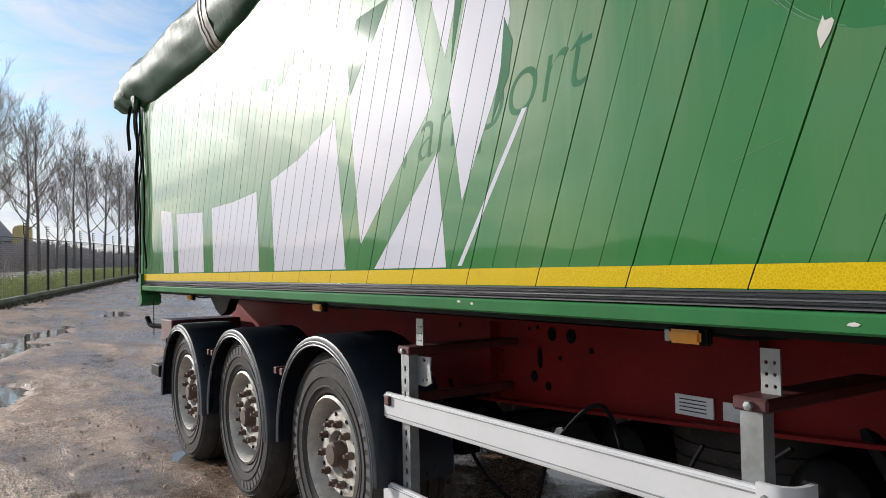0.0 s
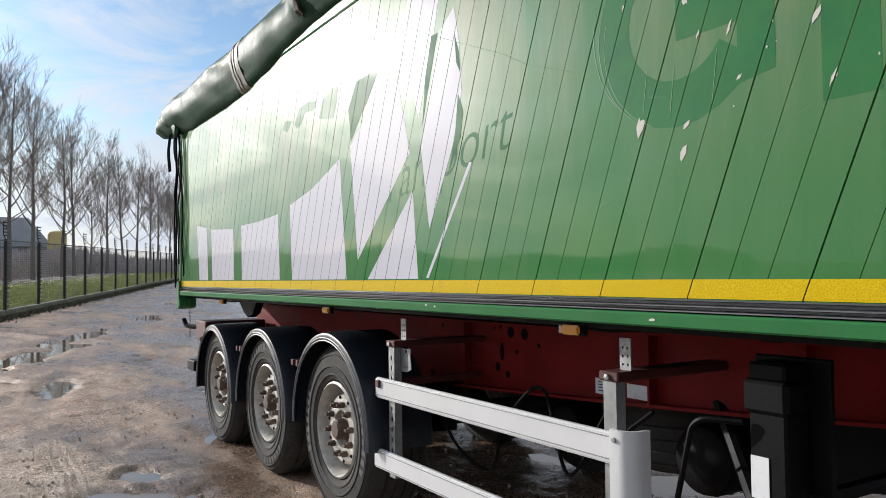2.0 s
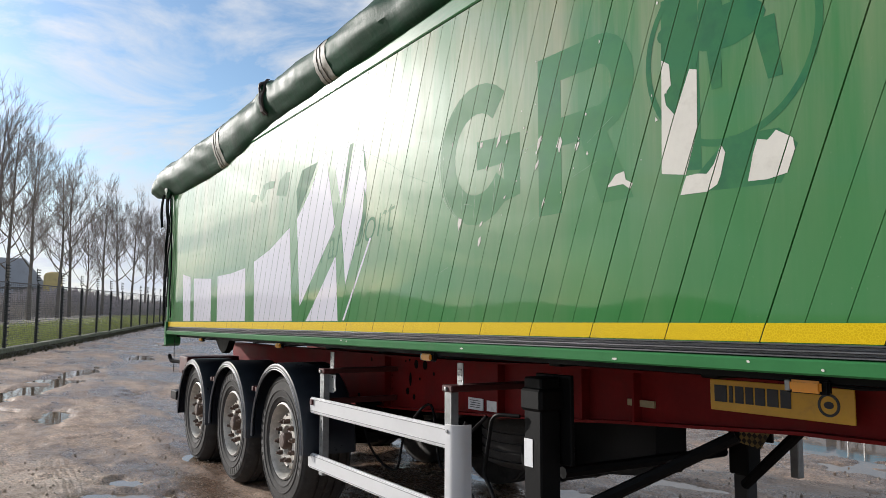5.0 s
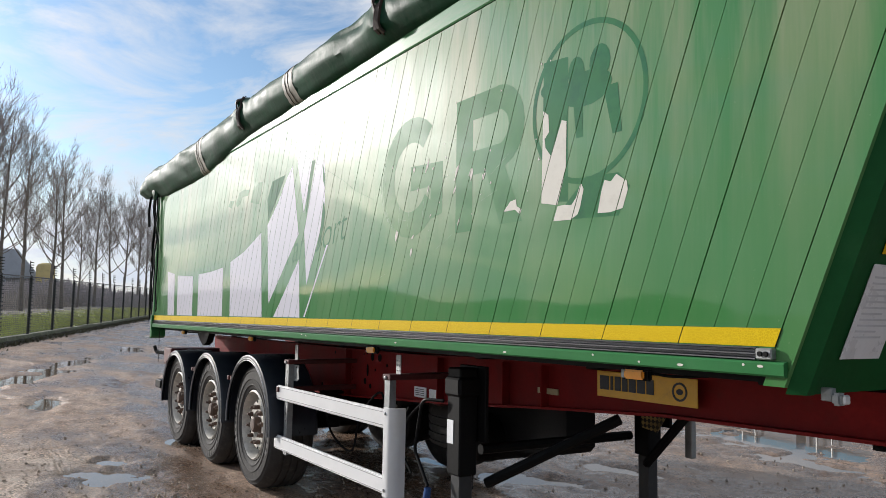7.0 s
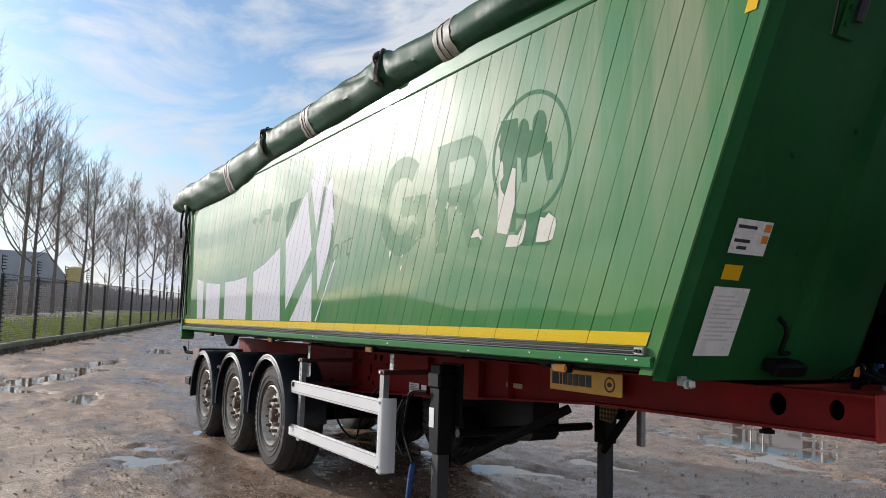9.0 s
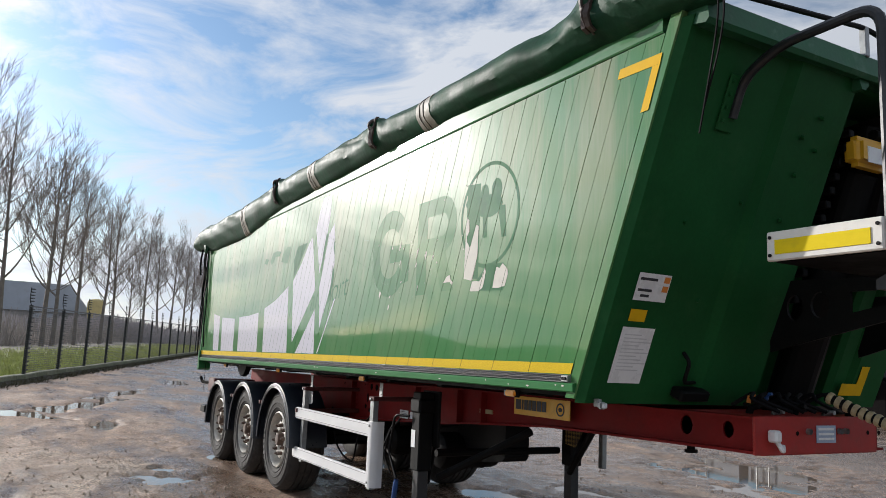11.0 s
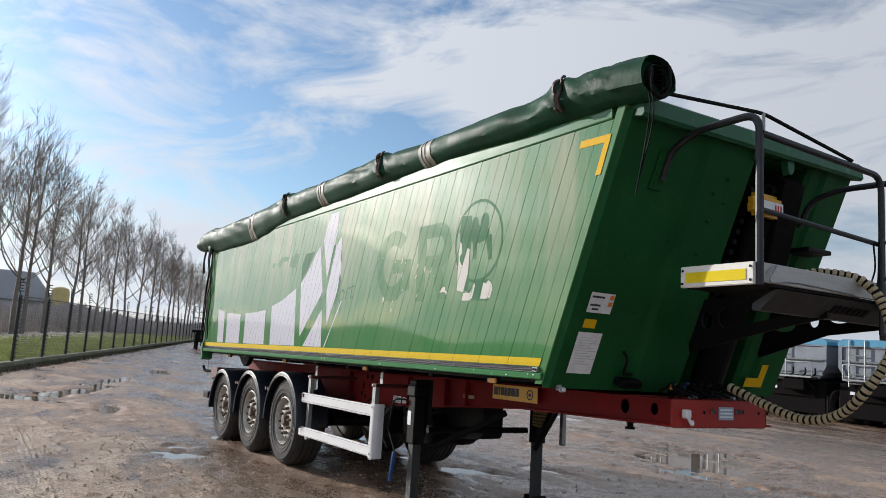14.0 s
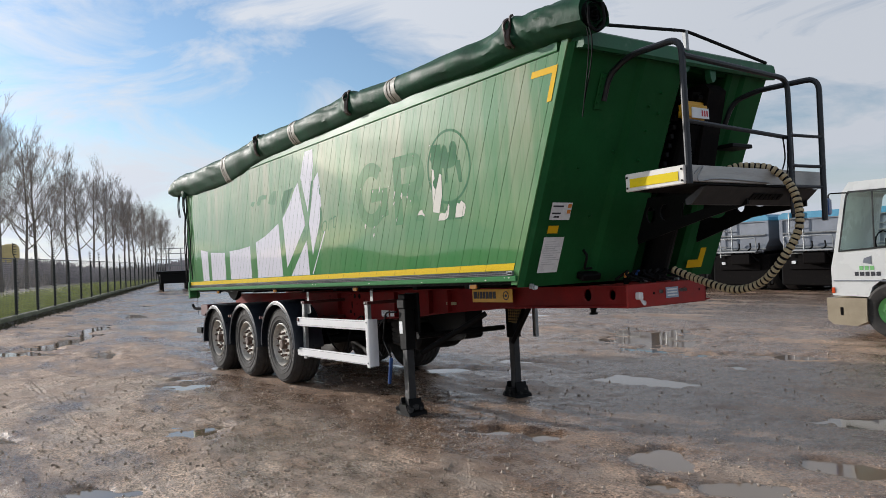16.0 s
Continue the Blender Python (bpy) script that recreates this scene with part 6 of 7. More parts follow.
# ---- rolled tarpaulin ----
tz = [(-3.25, 3.165), (-2.9, 3.195), (-2.3, 3.22), (-1.5, 3.215), (-0.6, 3.225), (0.3, 3.265), (1.08, 3.325), (1.32, 3.30), (2.3, 3.295), (3.2, 3.30), (3.8, 3.325), (4.02, 3.295), (4.74, 3.275), (5.5, 3.25), (6.2, 3.235), (6.58, 3.268), (6.9, 3.255), (7.2, 3.235), (7.45, 3.205)]
tr = [(-3.25, 0.10), (-3.05, 0.125), (-2.6, 0.15), (-2.3, 0.15), (-1.9, 0.128), (-1.0, 0.118), (-0.17, 0.106), (0.5, 0.112), (1.1, 0.128), (1.3, 0.112), (1.8, 0.108), (2.37, 0.098), (3.2, 0.108), (3.8, 0.126), (4.0, 0.112), (4.75, 0.102), (5.5, 0.122), (6.1, 0.130), (6.62, 0.142), (6.8, 0.13), (7.1, 0.14), (7.45, 0.138)]


def lerp(tab, x):
    for (xa, va), (xb, vb) in zip(tab, tab[1:]):
        if x <= xb:
            t = max(0, (x - xa) / (xb - xa))
            t = t * t * (3 - 2 * t)
            return va + (vb - va) * t
    return tab[-1][1]


hem = [(-3.25, 3.05), (-3.0, 3.02), (-2.6, 2.985), (-2.2, 2.955), (-1.8, 2.93), (-0.5, 2.93), (0.25, 2.975), (0.7, 3.03), (1.2, 3.065), (1.6, 3.085), (2.5, 3.10), (3.5, 3.115), (5.3, 3.125), (6.4, 3.11), (7.0, 3.095), (7.45, 3.07)]
CLIPS, BANDS = (1.18, 3.88, 6.66), (-0.17, 2.37, 4.75)


def roll_point(xx, a, grow=0.0):
    """A point on the rolled sheet: round above, drooping to the hem below, with slack folds."""
    zc, rr, zh = lerp(tz, xx), lerp(tr, xx), lerp(hem, xx)
    yc = 0.015 + 0.012 * math.sin(xx * 1.7)
    ca, sa = math.cos(a), math.sin(a)
    wr = 0.045 * noise.noise(Vector((xx * 1.3, ca * 1.2, sa * 1.2))) + 0.03 * noise.noise(Vector((xx * 3.2 + 3.0 * sa, ca * 2.0, 4.0 + sa)))
    crumple = noise.noise(Vector((xx * 9.0 + 5.0 * sa, ca * 2.5, sa * 2.5 + 7)))
    wr += 0.06 * crumple * (0.12 + 0.9 * math.exp(-((xx - 6.98) / 0.35) ** 2) + 0.9 * math.exp(-((xx + 2.8) / 0.4) ** 2))
    # slack pockets of the sheet on the rear side of every strap
    face_out = max(0.0, -math.cos(a + 0.35))
    for c in CLIPS:
        d = c - xx
        if 0.0 < d < 0.75:
            wr -= 0.24 * face_out ** 3 * math.sin(math.pi * d / 0.75) ** 2 * (1 - 0.5 * d)
            wr += 0.06 * math.sin(26 * d + 5 * a) * face_out * math.exp(-d / 0.22)
        elif -0.5 < d <= 0.0:
            wr += 0.07 * math.sin(30 * d + 4 * a) * face_out * math.exp(d / 0.14)
    k = 1 + 2.0 * wr
    rz = rr if sa > 0 else max(rr, zc - zh)
    slump = 0.88 if sa < -0.6 else 1.0
    return xx, yc + (rr * 1.16 * k + grow) * ca * slump, zc + (rz * (k if sa > 0 else 0.5 + 0.5 * k) + grow) * sa


bm = bmesh.new()
rings, nn = [], 36
xx = -3.25
while xx <= 7.451:
    rings.append([bm.verts.new(roll_point(xx, 2 * math.pi * q / nn)) for q in range(nn)])
    xx += 0.035
for a, b in zip(rings, rings[1:]):
    for q in range(nn):
        bm.faces.new((a[q], a[(q + 1) % nn], b[(q + 1) % nn], b[q]))
for ring, x_ in ((rings[0], -3.2), (rings[-1], 7.36)):
    # rolled end: inner turns of the sheet, sunk
    c = sum((v.co for v in ring), Vector()) / nn
    inner = [bm.verts.new(Vector((x_, *(c + (v.co - c) * 0.86).yz))) for v in ring]
    inner2 = [bm.verts.new(Vector((x_ + (0.07 if x_ > 0 else -0.04), *(c + (v.co - c) * 0.55).yz))) for v in ring]
    inner3 = [bm.verts.new(Vector((x_ - (0.05 if x_ > 0 else -0.05), *(c + (v.co - c) * 0.40).yz))) for v in ring]
    for A, B in ((ring, inner), (inner, inner2), (inner2, inner3)):
        for q in range(nn):
            bm.faces.new((A[q], A[(q + 1) % nn], B[(q + 1) % nn], B[q]))
    bm.faces.new(inner3)
tarp = part("rolled_tarpaulin", bm, TARP, trailer, "rolled dark green tarpaulin along the top edge", True)
bm = bmesh.new()
bmesh.ops.create_icosphere(bm, subdivisions=3, radius=1.0)
for v in bm.verts:
    v.co *= 1 + 0.45 * noise.noise(v.co * 2.1)
    v.co = Vector((-2.36 + v.co.x * 0.10, -0.055 + v.co.y * 0.04, 3.02 + v.co.z * 0.085))
part("bunched_end", bm, TARP, tarp, "bunched sheet end above the cords", True)
for c in BANDS:
    b = bmesh.new()
    rs = [[b.verts.new(roll_point(c - 0.10 + 0.20 * j / 6, 2 * math.pi * q / 30, 0.004 + 0.002 * math.sin(q * 1.3 + j))) for q in range(30)] for j in range(7)]
    for A, B in zip(rs, rs[1:]):
        for q in range(30):
            b.faces.new((A[q], A[(q + 1) % 30], B[(q + 1) % 30], B[q]))
    band = part("tarp_band", b, TARP_BAND, tarp, "worn grey-white band round the roll", True)
    b = bmesh.new()
    for dx in (-0.045, 0.012):
        tube(b, [roll_point(c + dx, 2 * math.pi * q / 30, 0.006) for q in range(31)], 0.003, 5, False)
    part("band_cord", b, LEATHER, band, "dark cords tied round the band")
for c in CLIPS:
    strap = part("tarp_clip", tube(bmesh.new(), [roll_point(c, radians(k), 0.006) for k in range(118, 231, 8)], 0.006, 6), LEATHER, tarp, "dark brown strap clip")
    b = bmesh.new()
    for w in (-0.026, 0.014):
        prev = None
        for k in range(128, 226, 8):
            row = [b.verts.new(roll_point(c + w + dx, radians(k), g)) for dx, g in ((0.0, 0.004), (0.0, 0.02), (0.024, 0.02), (0.024, 0.004))]
            if prev:
                for q in range(4):
                    b.faces.new((prev[q], prev[(q + 1) % 4], row[(q + 1) % 4], row[q]))
            else:
                b.faces.new(row)
            prev = row
        b.faces.new(prev[::-1])
    part("clip_plate", b, LEATHER, strap, "two dark strap plates")
# end cords of the roll at the front
for i, (dx, z2) in enumerate(((0.0, 2.62), (-0.03, 2.5))):
    part("end_cord", tube(bmesh.new(), smooth_line([(7.40, -0.06, 3.18 - 0.03 * i), (7.44 + dx, -0.04, 3.02), (7.36 + dx, 0.02, 2.85), (7.24 + dx, 0.06, z2)], 5), 0.005, 5), CORD, tarp, "black end cord of the tarpaulin")
b = bmesh.new()
sp = []
for k in range(70):
    a = 0.36 * k
    r_ = 0.118 - 0.0015 * k
    sp.append((0.02 + r_ * math.cos(a) * 1.05, 3.195 + r_ * math.sin(a)))
for p, q in zip(sp, sp[1:]):
    x1 = 7.43 + 0.012 * math.sin(p[0] * 60)
    face(b, [(7.30, p[0], p[1]), (7.30, q[0], q[1]), (x1, q[0], q[1]), (x1, p[0], p[1])])
bmesh.ops.remove_doubles(b, verts=b.verts, dist=1e-5)
bmesh.ops.solidify(b, geom=b.faces[:], thickness=0.004)
part("rolled_turn", b, CORD, tarp, "dark rolled inner turns of the sheet")
part("end_loop", tube(bmesh.new(), smooth_line([(7.47, 0.06, 3.27), (7.50, 0.03, 3.12), (7.49, -0.03, 3.05), (7.48, -0.10, 3.10), (7.48, -0.10, 3.22)], 6), 0.011, 6), CORD, tarp, "stiff black loop at the roll's end")

# ---- fence ----
fence = root("fence", Matrix(), "black steel security fence with wire infill and raking top arms", "fence", kind="structure")
b = cube(-0.055, 0.055, -0.04, 0.04, 0.0, 2.2, bevel=0.006)
post_me = part("fence_post", b, FENCE_STEEL, fence).data
posts = [-1.28 + 3.28 * i for i in range(30)]
first = bpy.data.objects["fence_post"]
b = bmesh.new()
tube(b, [(0, 0, 2.18), (0.0, 0.06, 2.35), (0.0, 0.06, 2.72)], 0.014, 5)
for i in range(15):
    z = 0.28 + 0.127 * i
    box(b, -0.05, 0.165, -0.055, -0.02, z, z + 0.04)
for i in range(5):
    z = 2.3 + 0.09 * i
    box(b, -0.02, 0.13, -0.03, 0.06, z, z + 0.03)
arm_me = part("post_fittings", b, FENCE_STEEL, first).data
for i, s in enumerate(posts):
    m = Matrix.Translation(fence_at(s + 0.15, 0, 0.02)) @ Matrix.Rotation(yaw, 4, "Z")
    if i == 0:
        first.matrix_basis = m
        continue
    ob = new("fence_post", post_me)
    ob.parent = fence
    ob.matrix_basis = m
    o2 = new("post_fittings", arm_me)
    o2.parent = ob
b = bmesh.new()
for i in range(30):
    z = 0.24 + i * 0.067
    tube(b, [fence_at(-1.28, 0.0, z), fence_at(94, 0.0, z)], 0.0065 if i < 29 else 0.026, 4)
s = -1.28
while s < 94:
    tube(b, [fence_at(s, 0.006, 0.22), fence_at(s, 0.006, 2.19)], 0.0022, 3, False)
    s += 0.2
me = bpy.data.meshes.new("wire_infill")
b.to_mesh(me)
b.free()
me.materials.append(WIRE)
wi = new("wire_infill", me)
wi.parent = fence
tagged(wi, "close horizontal wires of the fence", kind="stuff")


# ---- bare poplars ----
def poplar(seed, height):
    rng = random.Random(seed)
    trunk, crown = bmesh.new(), bmesh.new()

    def limb(bm_, p, d, length, r0, r1, n, sides, sway, rise):
        pts, rs = [p.copy()], [r0]
        for k in range(n):
            d = (d + Vector((rng.gauss(0, sway), rng.gauss(0, sway), rise))).normalized()
            p = p + d * (length / n)
            pts.append(p.copy())
            rs.append(r0 + (r1 - r0) * ((k + 1) / n) ** 0.8)
        tube(bm_, pts, rs, sides, False)
        return pts, rs

    def along(pts, rs, t):
        m = len(pts) - 1
        k = min(m - 1, int(t * m))
        return pts[k].lerp(pts[k + 1], t * m - k), (pts[k + 1] - pts[k]).normalized(), rs[k]

    def side(d, lean):
        a = rng.uniform(0, 6.283)
        return (d + lean * Vector((math.cos(a), math.sin(a), rng.uniform(-0.1, 0.5)))).normalized()

    def twigs(pts, rs, length, count):
        for w in range(count):
            p, d, r = along(pts, rs, rng.uniform(0.25, 1.0))
            sp, sr = limb(crown, p, side(d, 0.55), length * rng.uniform(0.55, 1.1), min(r * 0.7, 0.017), 0.008, 3, 3, 0.07, 0.10)
            for w2 in range(3):
                p2, d2, r2 = along(sp, sr, rng.uniform(0.2, 1.0))
                limb(crown, p2, side(d2, 0.5), rng.uniform(0.5, 1.1), 0.010, 0.0055, 2, 3, 0.08, 0.10)

    lean = Vector((rng.gauss(0, 0.015), rng.gauss(0, 0.015), 1))
    stem = limb(trunk, Vector((0, 0, -0.1)), lean, height * 0.93, 0.225, 0.02, 16, 8, 0.02, 0.045)
    limbs = [(stem, 0.5)]
    n_limbs = 14 + seed % 4
    for j in range(n_limbs):
        t = 0.27 + 0.55 * (j / n_limbs) ** 1.15 + rng.uniform(-0.012, 0.012)
        p, d, r = along(*stem, t)
        a = j * 2.4 + rng.uniform(-0.5, 0.5)
        out = Vector((math.cos(a), math.sin(a), rng.uniform(0.4, 0.85))).normalized()
        strong = rng.random() < 0.5
        ln = height * (0.58 - 0.50 * t) * rng.uniform(0.75, 1.1) * (1.0 if strong else 0.72)
        limbs.append((limb(trunk if strong and t < 0.5 else crown, p, out, ln, min(r * 0.5, 0.10) * (1.0 if strong else 0.55), 0.014, 10, 5, 0.075, 0.115), ln))
    for (pts, rs), ln in limbs:
        if ln < 1:
            for w in range(16):
                p, d, r = along(pts, rs, rng.uniform(0.55, 1.0))
                b_ = limb(crown, p, side(d, 0.6), rng.uniform(1.4, 3.0), min(r * 0.5, 0.04), 0.010, 5, 3, 0.05, 0.10)
                twigs(*b_, 1.2, 5)
            continue
        for w in range(max(4, int(ln * 1.15))):
            p, d, r = along(pts, rs, rng.uniform(0.22, 1.0))
            b_ = limb(crown, p, side(d, 0.85), ln * rng.uniform(0.18, 0.38), min(r * 0.5, 0.034), 0.009, 5, 4, 0.05, 0.09)
            twigs(*b_, 1.25, 5)
    return trunk, crown


def tree_thing(seed, height):
    t = root("poplar_tree", Matrix(), "tall bare winter poplar with rising thin branches", "tree", "row of poplars behind the fence")
    a, c = poplar(seed, height)
    part("trunk", a, BARK, t, "", True)
    me = bpy.data.meshes.new("crown")
    c.to_mesh(me)
    c.free()
    me.materials.append(TWIG)
    cr = new("crown", me)
    cr.parent = t
    return t


variants = [tree_thing(k, 18.0) for k in (3, 4, 5, 7)]
rng = random.Random(21)
# distance along the fence line, offset behind it, height
spots = [(54.5, 11, 17.4), (59.0, 11, 17.6), (37.0, 11, 18.4), (39.5, 11, 18.2), (45.5, 11, 17.8), (68.5, 11.5, 12.5), (75.0, 11, 18.2), (85.5, 11, 19.2), (96.0, 11, 19.6), (109.5, 11, 19.8),
         (118.0, 11, 20.4), (135.5, 11, 20.2), (147.0, 11.4, 20.4), (158.0, 11, 20.8), (170.0, 11, 20.5), (182.0, 11.3, 21.0), (196.0, 11, 21.0), (214.0, 11, 21.5), (236.0, 11, 22.0), (262.0, 11, 22.0),
         (28.0, 11, 18.5), (20.5, 11, 18.5)]
for i, (s, o, h) in enumerate(spots):
    m = Matrix.Translation(fence_at(s, o, 0.05)) @ Matrix.Rotation(rng.uniform(0, 6.28), 4, "Z") @ Matrix.Diagonal((h / 20 * rng.uniform(0.95, 1.08),) * 2 + (h / 20, 1))
    if i < len(variants):
        variants[i].matrix_basis = m
    else:
        c = copy_thing(variants[(i * 3 + i // 4) % len(variants)], Matrix())
        c.matrix_basis = m

# brush between and behind the trunks, its grey partly painted haze
verts, faces = [], []
rng = random.Random(71)
for i in range(40000):
    s_, o_ = rng.uniform(5, 300), 12 + abs(rng.gauss(0, 14))
    p = fence_at(s_, o_, 0.0)
    h = rng.uniform(0.7, 3.2) * (0.6 + 0.4 * math.sin(s_ * 0.13) * math.sin(s_ * 0.37 + o_ * 0.2))
    a = rng.uniform(0, 6.283)
    w = Vector((math.cos(a), math.sin(a), 0)) * rng.uniform(0.02, 0.07)
    tip = p + Vector((rng.gauss(0, 0.35), rng.gauss(0, 0.35), h))
    k = len(verts)
    verts += [p - w, p + w, tip + w * 0.25, tip - w * 0.25]
    faces.append((k, k + 1, k + 2, k + 3))
me = bpy.data.meshes.new("brush")
me.from_pydata([tuple(v) for v in verts], [], faces)
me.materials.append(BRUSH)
tagged(new("brush", me), "thin winter brush behind the tree row, greyed by haze in its colour", "brush", kind="stuff")

# far thicket on the horizon, distance haze painted into its colour
verts, faces = [], []
rng = random.Random(33)
for i in range(42000):
    a = radians(rng.uniform(120, 235))
    d = rng.uniform(95, 150)
    h = rng.uniform(0.8, 3.6) * (0.8 + 0.35 * math.sin(a * 9) * math.sin(a * 23))
    across = Vector((-math.sin(a), math.cos(a), 0))
    p = Vector((d * math.cos(a), d * math.sin(a), 0))
    tip = p + across * rng.gauss(0, 0.5) + Vector((0, 0, h))
    w = across * rng.uniform(0.04, 0.16)
    k = len(verts)
    verts += [tuple(v) for v in (p - w, p + w, tip + w * 0.5, tip - w * 0.5)]
    faces.append((k, k + 1, k + 2, k + 3))
me = bpy.data.meshes.new("far_thicket")
me.from_pydata(verts, [], faces)
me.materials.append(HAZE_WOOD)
tagged(new("far_thicket", me), "low brown winter thicket on the horizon, haze in its colour", "woods", kind="stuff")

# barn and silo in the distance
barn = root("barn", pose(-182, 8.6, 0, 0, 0, 4), "grey-roofed low farm barn beyond the trees", "barn")
part("wall", cube(-7, 7, -46, 2.6, 0, 4.9), BARN_WALL, barn)
part("roof", prism(bmesh.new(), [(-46.5, 4.6), (3.3, 4.6), (3.3, 4.9), (-1.2, 10.6), (-46.5, 10.6)], -7.5, 7.5, "yz"), BARN_ROOF, barn, "grey sheet roof with a sloped end")
for i in range(4):
    part("barn_door", cube(7.01, 7.10, -38 + 10 * i, -33 + 10 * i, 0, 4.2, bevel=0.02), BARN_ROOF, barn)
silo = root("silo", pose(-171.6, 13.1, 0), "yellow round-topped silo beyond the trees", "silo")
b = bmesh.new()
tube(b, [(0, 0, 2.0), (0, 0, 7.0), (0, 0, 7.6), (0, 0, 7.9)], [1.8, 1.8, 1.45, 0.6], 24)
part("shell", b, SILO_YELLOW, silo, "", True)
for dx, dy in ((1.2, 1.2), (-1.2, 1.2), (1.2, -1.2), (-1.2, -1.2)):
    part("leg", cube(dx - 0.12, dx + 0.12, dy - 0.12, dy + 0.12, 0, 2.3, bevel=0.01), FENCE_STEEL, silo)

# flatbed trailer at the far end of the yard
flat = root("parked_flatbed", pose(-44, 11.3, 0, 0, 0, -14), "dark parked flatbed with a tall headboard frame", "flatbed")
part("bed", cube(-6, 0.6, -1.25, 1.25, 1.2, 1.4, bevel=0.02), BLACK, flat)
part("front_box", cube(0.0, 0.62, -1.0, 1.0, 0.55, 1.2, bevel=0.03), BLACK, flat)
for y_ in (-1.22, -0.4, 0.4, 1.22):
    part("headboard_post", cube(0.5, 0.58, y_ - 0.04, y_ + 0.04, 1.4, 3.0), GALV, flat)
for z_ in (1.75, 2.2, 2.6, 2.96):
    part("headboard_rail", cube(0.5, 0.57, -1.26, 1.26, z_, z_ + 0.05), GALV, flat)
for x_ in (-4.8, -3.5):
    for y_ in (-1.05, 0.75):
        part("tyre", lathe(bmesh.new(), [(0.2, y_), (0.5, y_), (0.52, y_ + 0.15), (0.5, y_ + 0.3), (0.2, y_ + 0.3)], 20, x_, 0.52), RUBBER, flat)
for y_ in (-0.9, 0.8):
    part("leg", cube(0.1, 0.22, y_, y_ + 0.12, 0.0, 0.6), BLACK, flat)


# ---- white terminal tractor ----
tractor = root("terminal_tractor", pose(4.0, 9.2, 0, 0, 0, 3), "white terminal tractor cab with a beige bumper and lime wheel centres", "truck")
body = prism(bmesh.new(), [(0.03, 0.72), (0.02, 1.2), (0.08, 1.48), (0.26, 2.52), (0.38, 2.68), (2.05, 2.70), (2.10, 2.60), (2.10, 0.70), (1.42, 0.70), (1.36, 0.88), (1.2, 1.0), (0.86, 1.0), (0.70, 0.88), (0.64, 0.70)], 0.06, 1.5, "xz",
             [[(0.18, 1.50), (1.04, 1.56), (1.04, 2.50), (0.38, 2.50), (0.34, 2.44)]])
part("cab_shell", body, CAB_WHITE, tractor, "white painted cab shell")
part("side_skin_trim", prism(bmesh.new(), [(0.155, 1.475), (1.065, 1.535), (1.065, 2.525), (0.365, 2.525), (0.315, 2.45)], 0.052, 0.0595, "xz", [[(0.185, 1.505), (1.035, 1.565), (1.035, 2.495), (0.385, 2.495), (0.345, 2.435)]]), FENCE_STEEL, tractor, "dark rubber window surround")
pane = part("window_pane", prism(bmesh.new(), [(0.18, 1.50), (1.04, 1.56), (1.04, 2.50), (0.38, 2.50), (0.34, 2.44)], 0.075, 0.08), GLASS, tractor, "green-tinted side window")
pane.visible_shadow = False
part("window_divider", cube(0.74, 0.765, 0.066, 0.0745, 1.54, 2.50), FENCE_STEEL, tractor)
part("cab_seat", cube(0.75, 1.15, 0.45, 1.0, 1.1, 1.75, bevel=0.06, seg=2), BLACK, tractor, "black cab seat")
part("steering_wheel", tube(bmesh.new(), [(0.62 + 0.05 * math.cos(a), 0.75 + 0.2 * math.cos(a), 1.62 + 0.2 * math.sin(a)) for a in [radians(30 * k) for k in range(13)]], 0.014, 6), BLACK, tractor)
part("bumper", prism(bmesh.new(), [(-0.05, 0.68), (0.62, 0.68), (0.62, 0.28), (0.45, 0.20), (0.05, 0.22), (-0.04, 0.30)], 0.0, 1.6), CAB_BEIGE, tractor, "beige steel front bumper")
# slot drawn as a black patch for the shade within
part("bumper_slot", cube(0.18, 0.23, -0.004, 0.0, 0.38, 0.52), BLACK_AND_SHADE, tractor)
part("indicator", cube(0.02, 0.08, 0.048, 0.062, 0.76, 0.86, bevel=0.008), surface("red-orange lens", (0.6, 0.09, 0.03), 0.2, dirty=0.1), tractor, "red-orange side lamp")
part("seam_line", cube(0.06, 2.1, 0.054, 0.0595, 0.965, 0.985), TANK_GREY, tractor)
arm = part("mirror_arm", tube(bmesh.new(), bend([(0.34, 0.06, 2.5), (0.1, -0.1, 2.5), (0.1, -0.1, 2.36)], 0.05), 0.012, 6), BLACK, tractor)
part("mirror", cube(0.06, 0.13, -0.18, -0.03, 2.13, 2.42, bevel=0.02, seg=2), BLUE, arm, "dark blue wing mirror")
for i, (x0, w, z0, h_, mt) in enumerate(((0.50, 0.26, 1.16, 0.07, LIME), (0.42, 0.44, 1.06, 0.07, INK))):
    for j in range(3 if i == 0 else 5):
        ww = w / (3 if i == 0 else 5)
        part("lettering_bar", cube(x0 + j * ww, x0 + (j + 0.72) * ww, 0.055, 0.0595, z0, z0 + h_), mt, tractor)
part("badge", prism(bmesh.new(), [(0.56, 1.28), (0.70, 1.26), (0.70, 1.40), (0.58, 1.36)], 0.055, 0.0595), TANK_GREY, tractor, "small grey badge shape")
wheel = part("front_wheel", lathe(bmesh.new(), [(0.25, 0.06), (0.28, 0.04), (0.42, 0.03), (0.46, 0.06), (0.475, 0.12), (0.47, 0.26), (0.42, 0.29), (0.25, 0.28)], 36, 1.03, 0.475), RUBBER, tractor, "muddy front tyre", True)
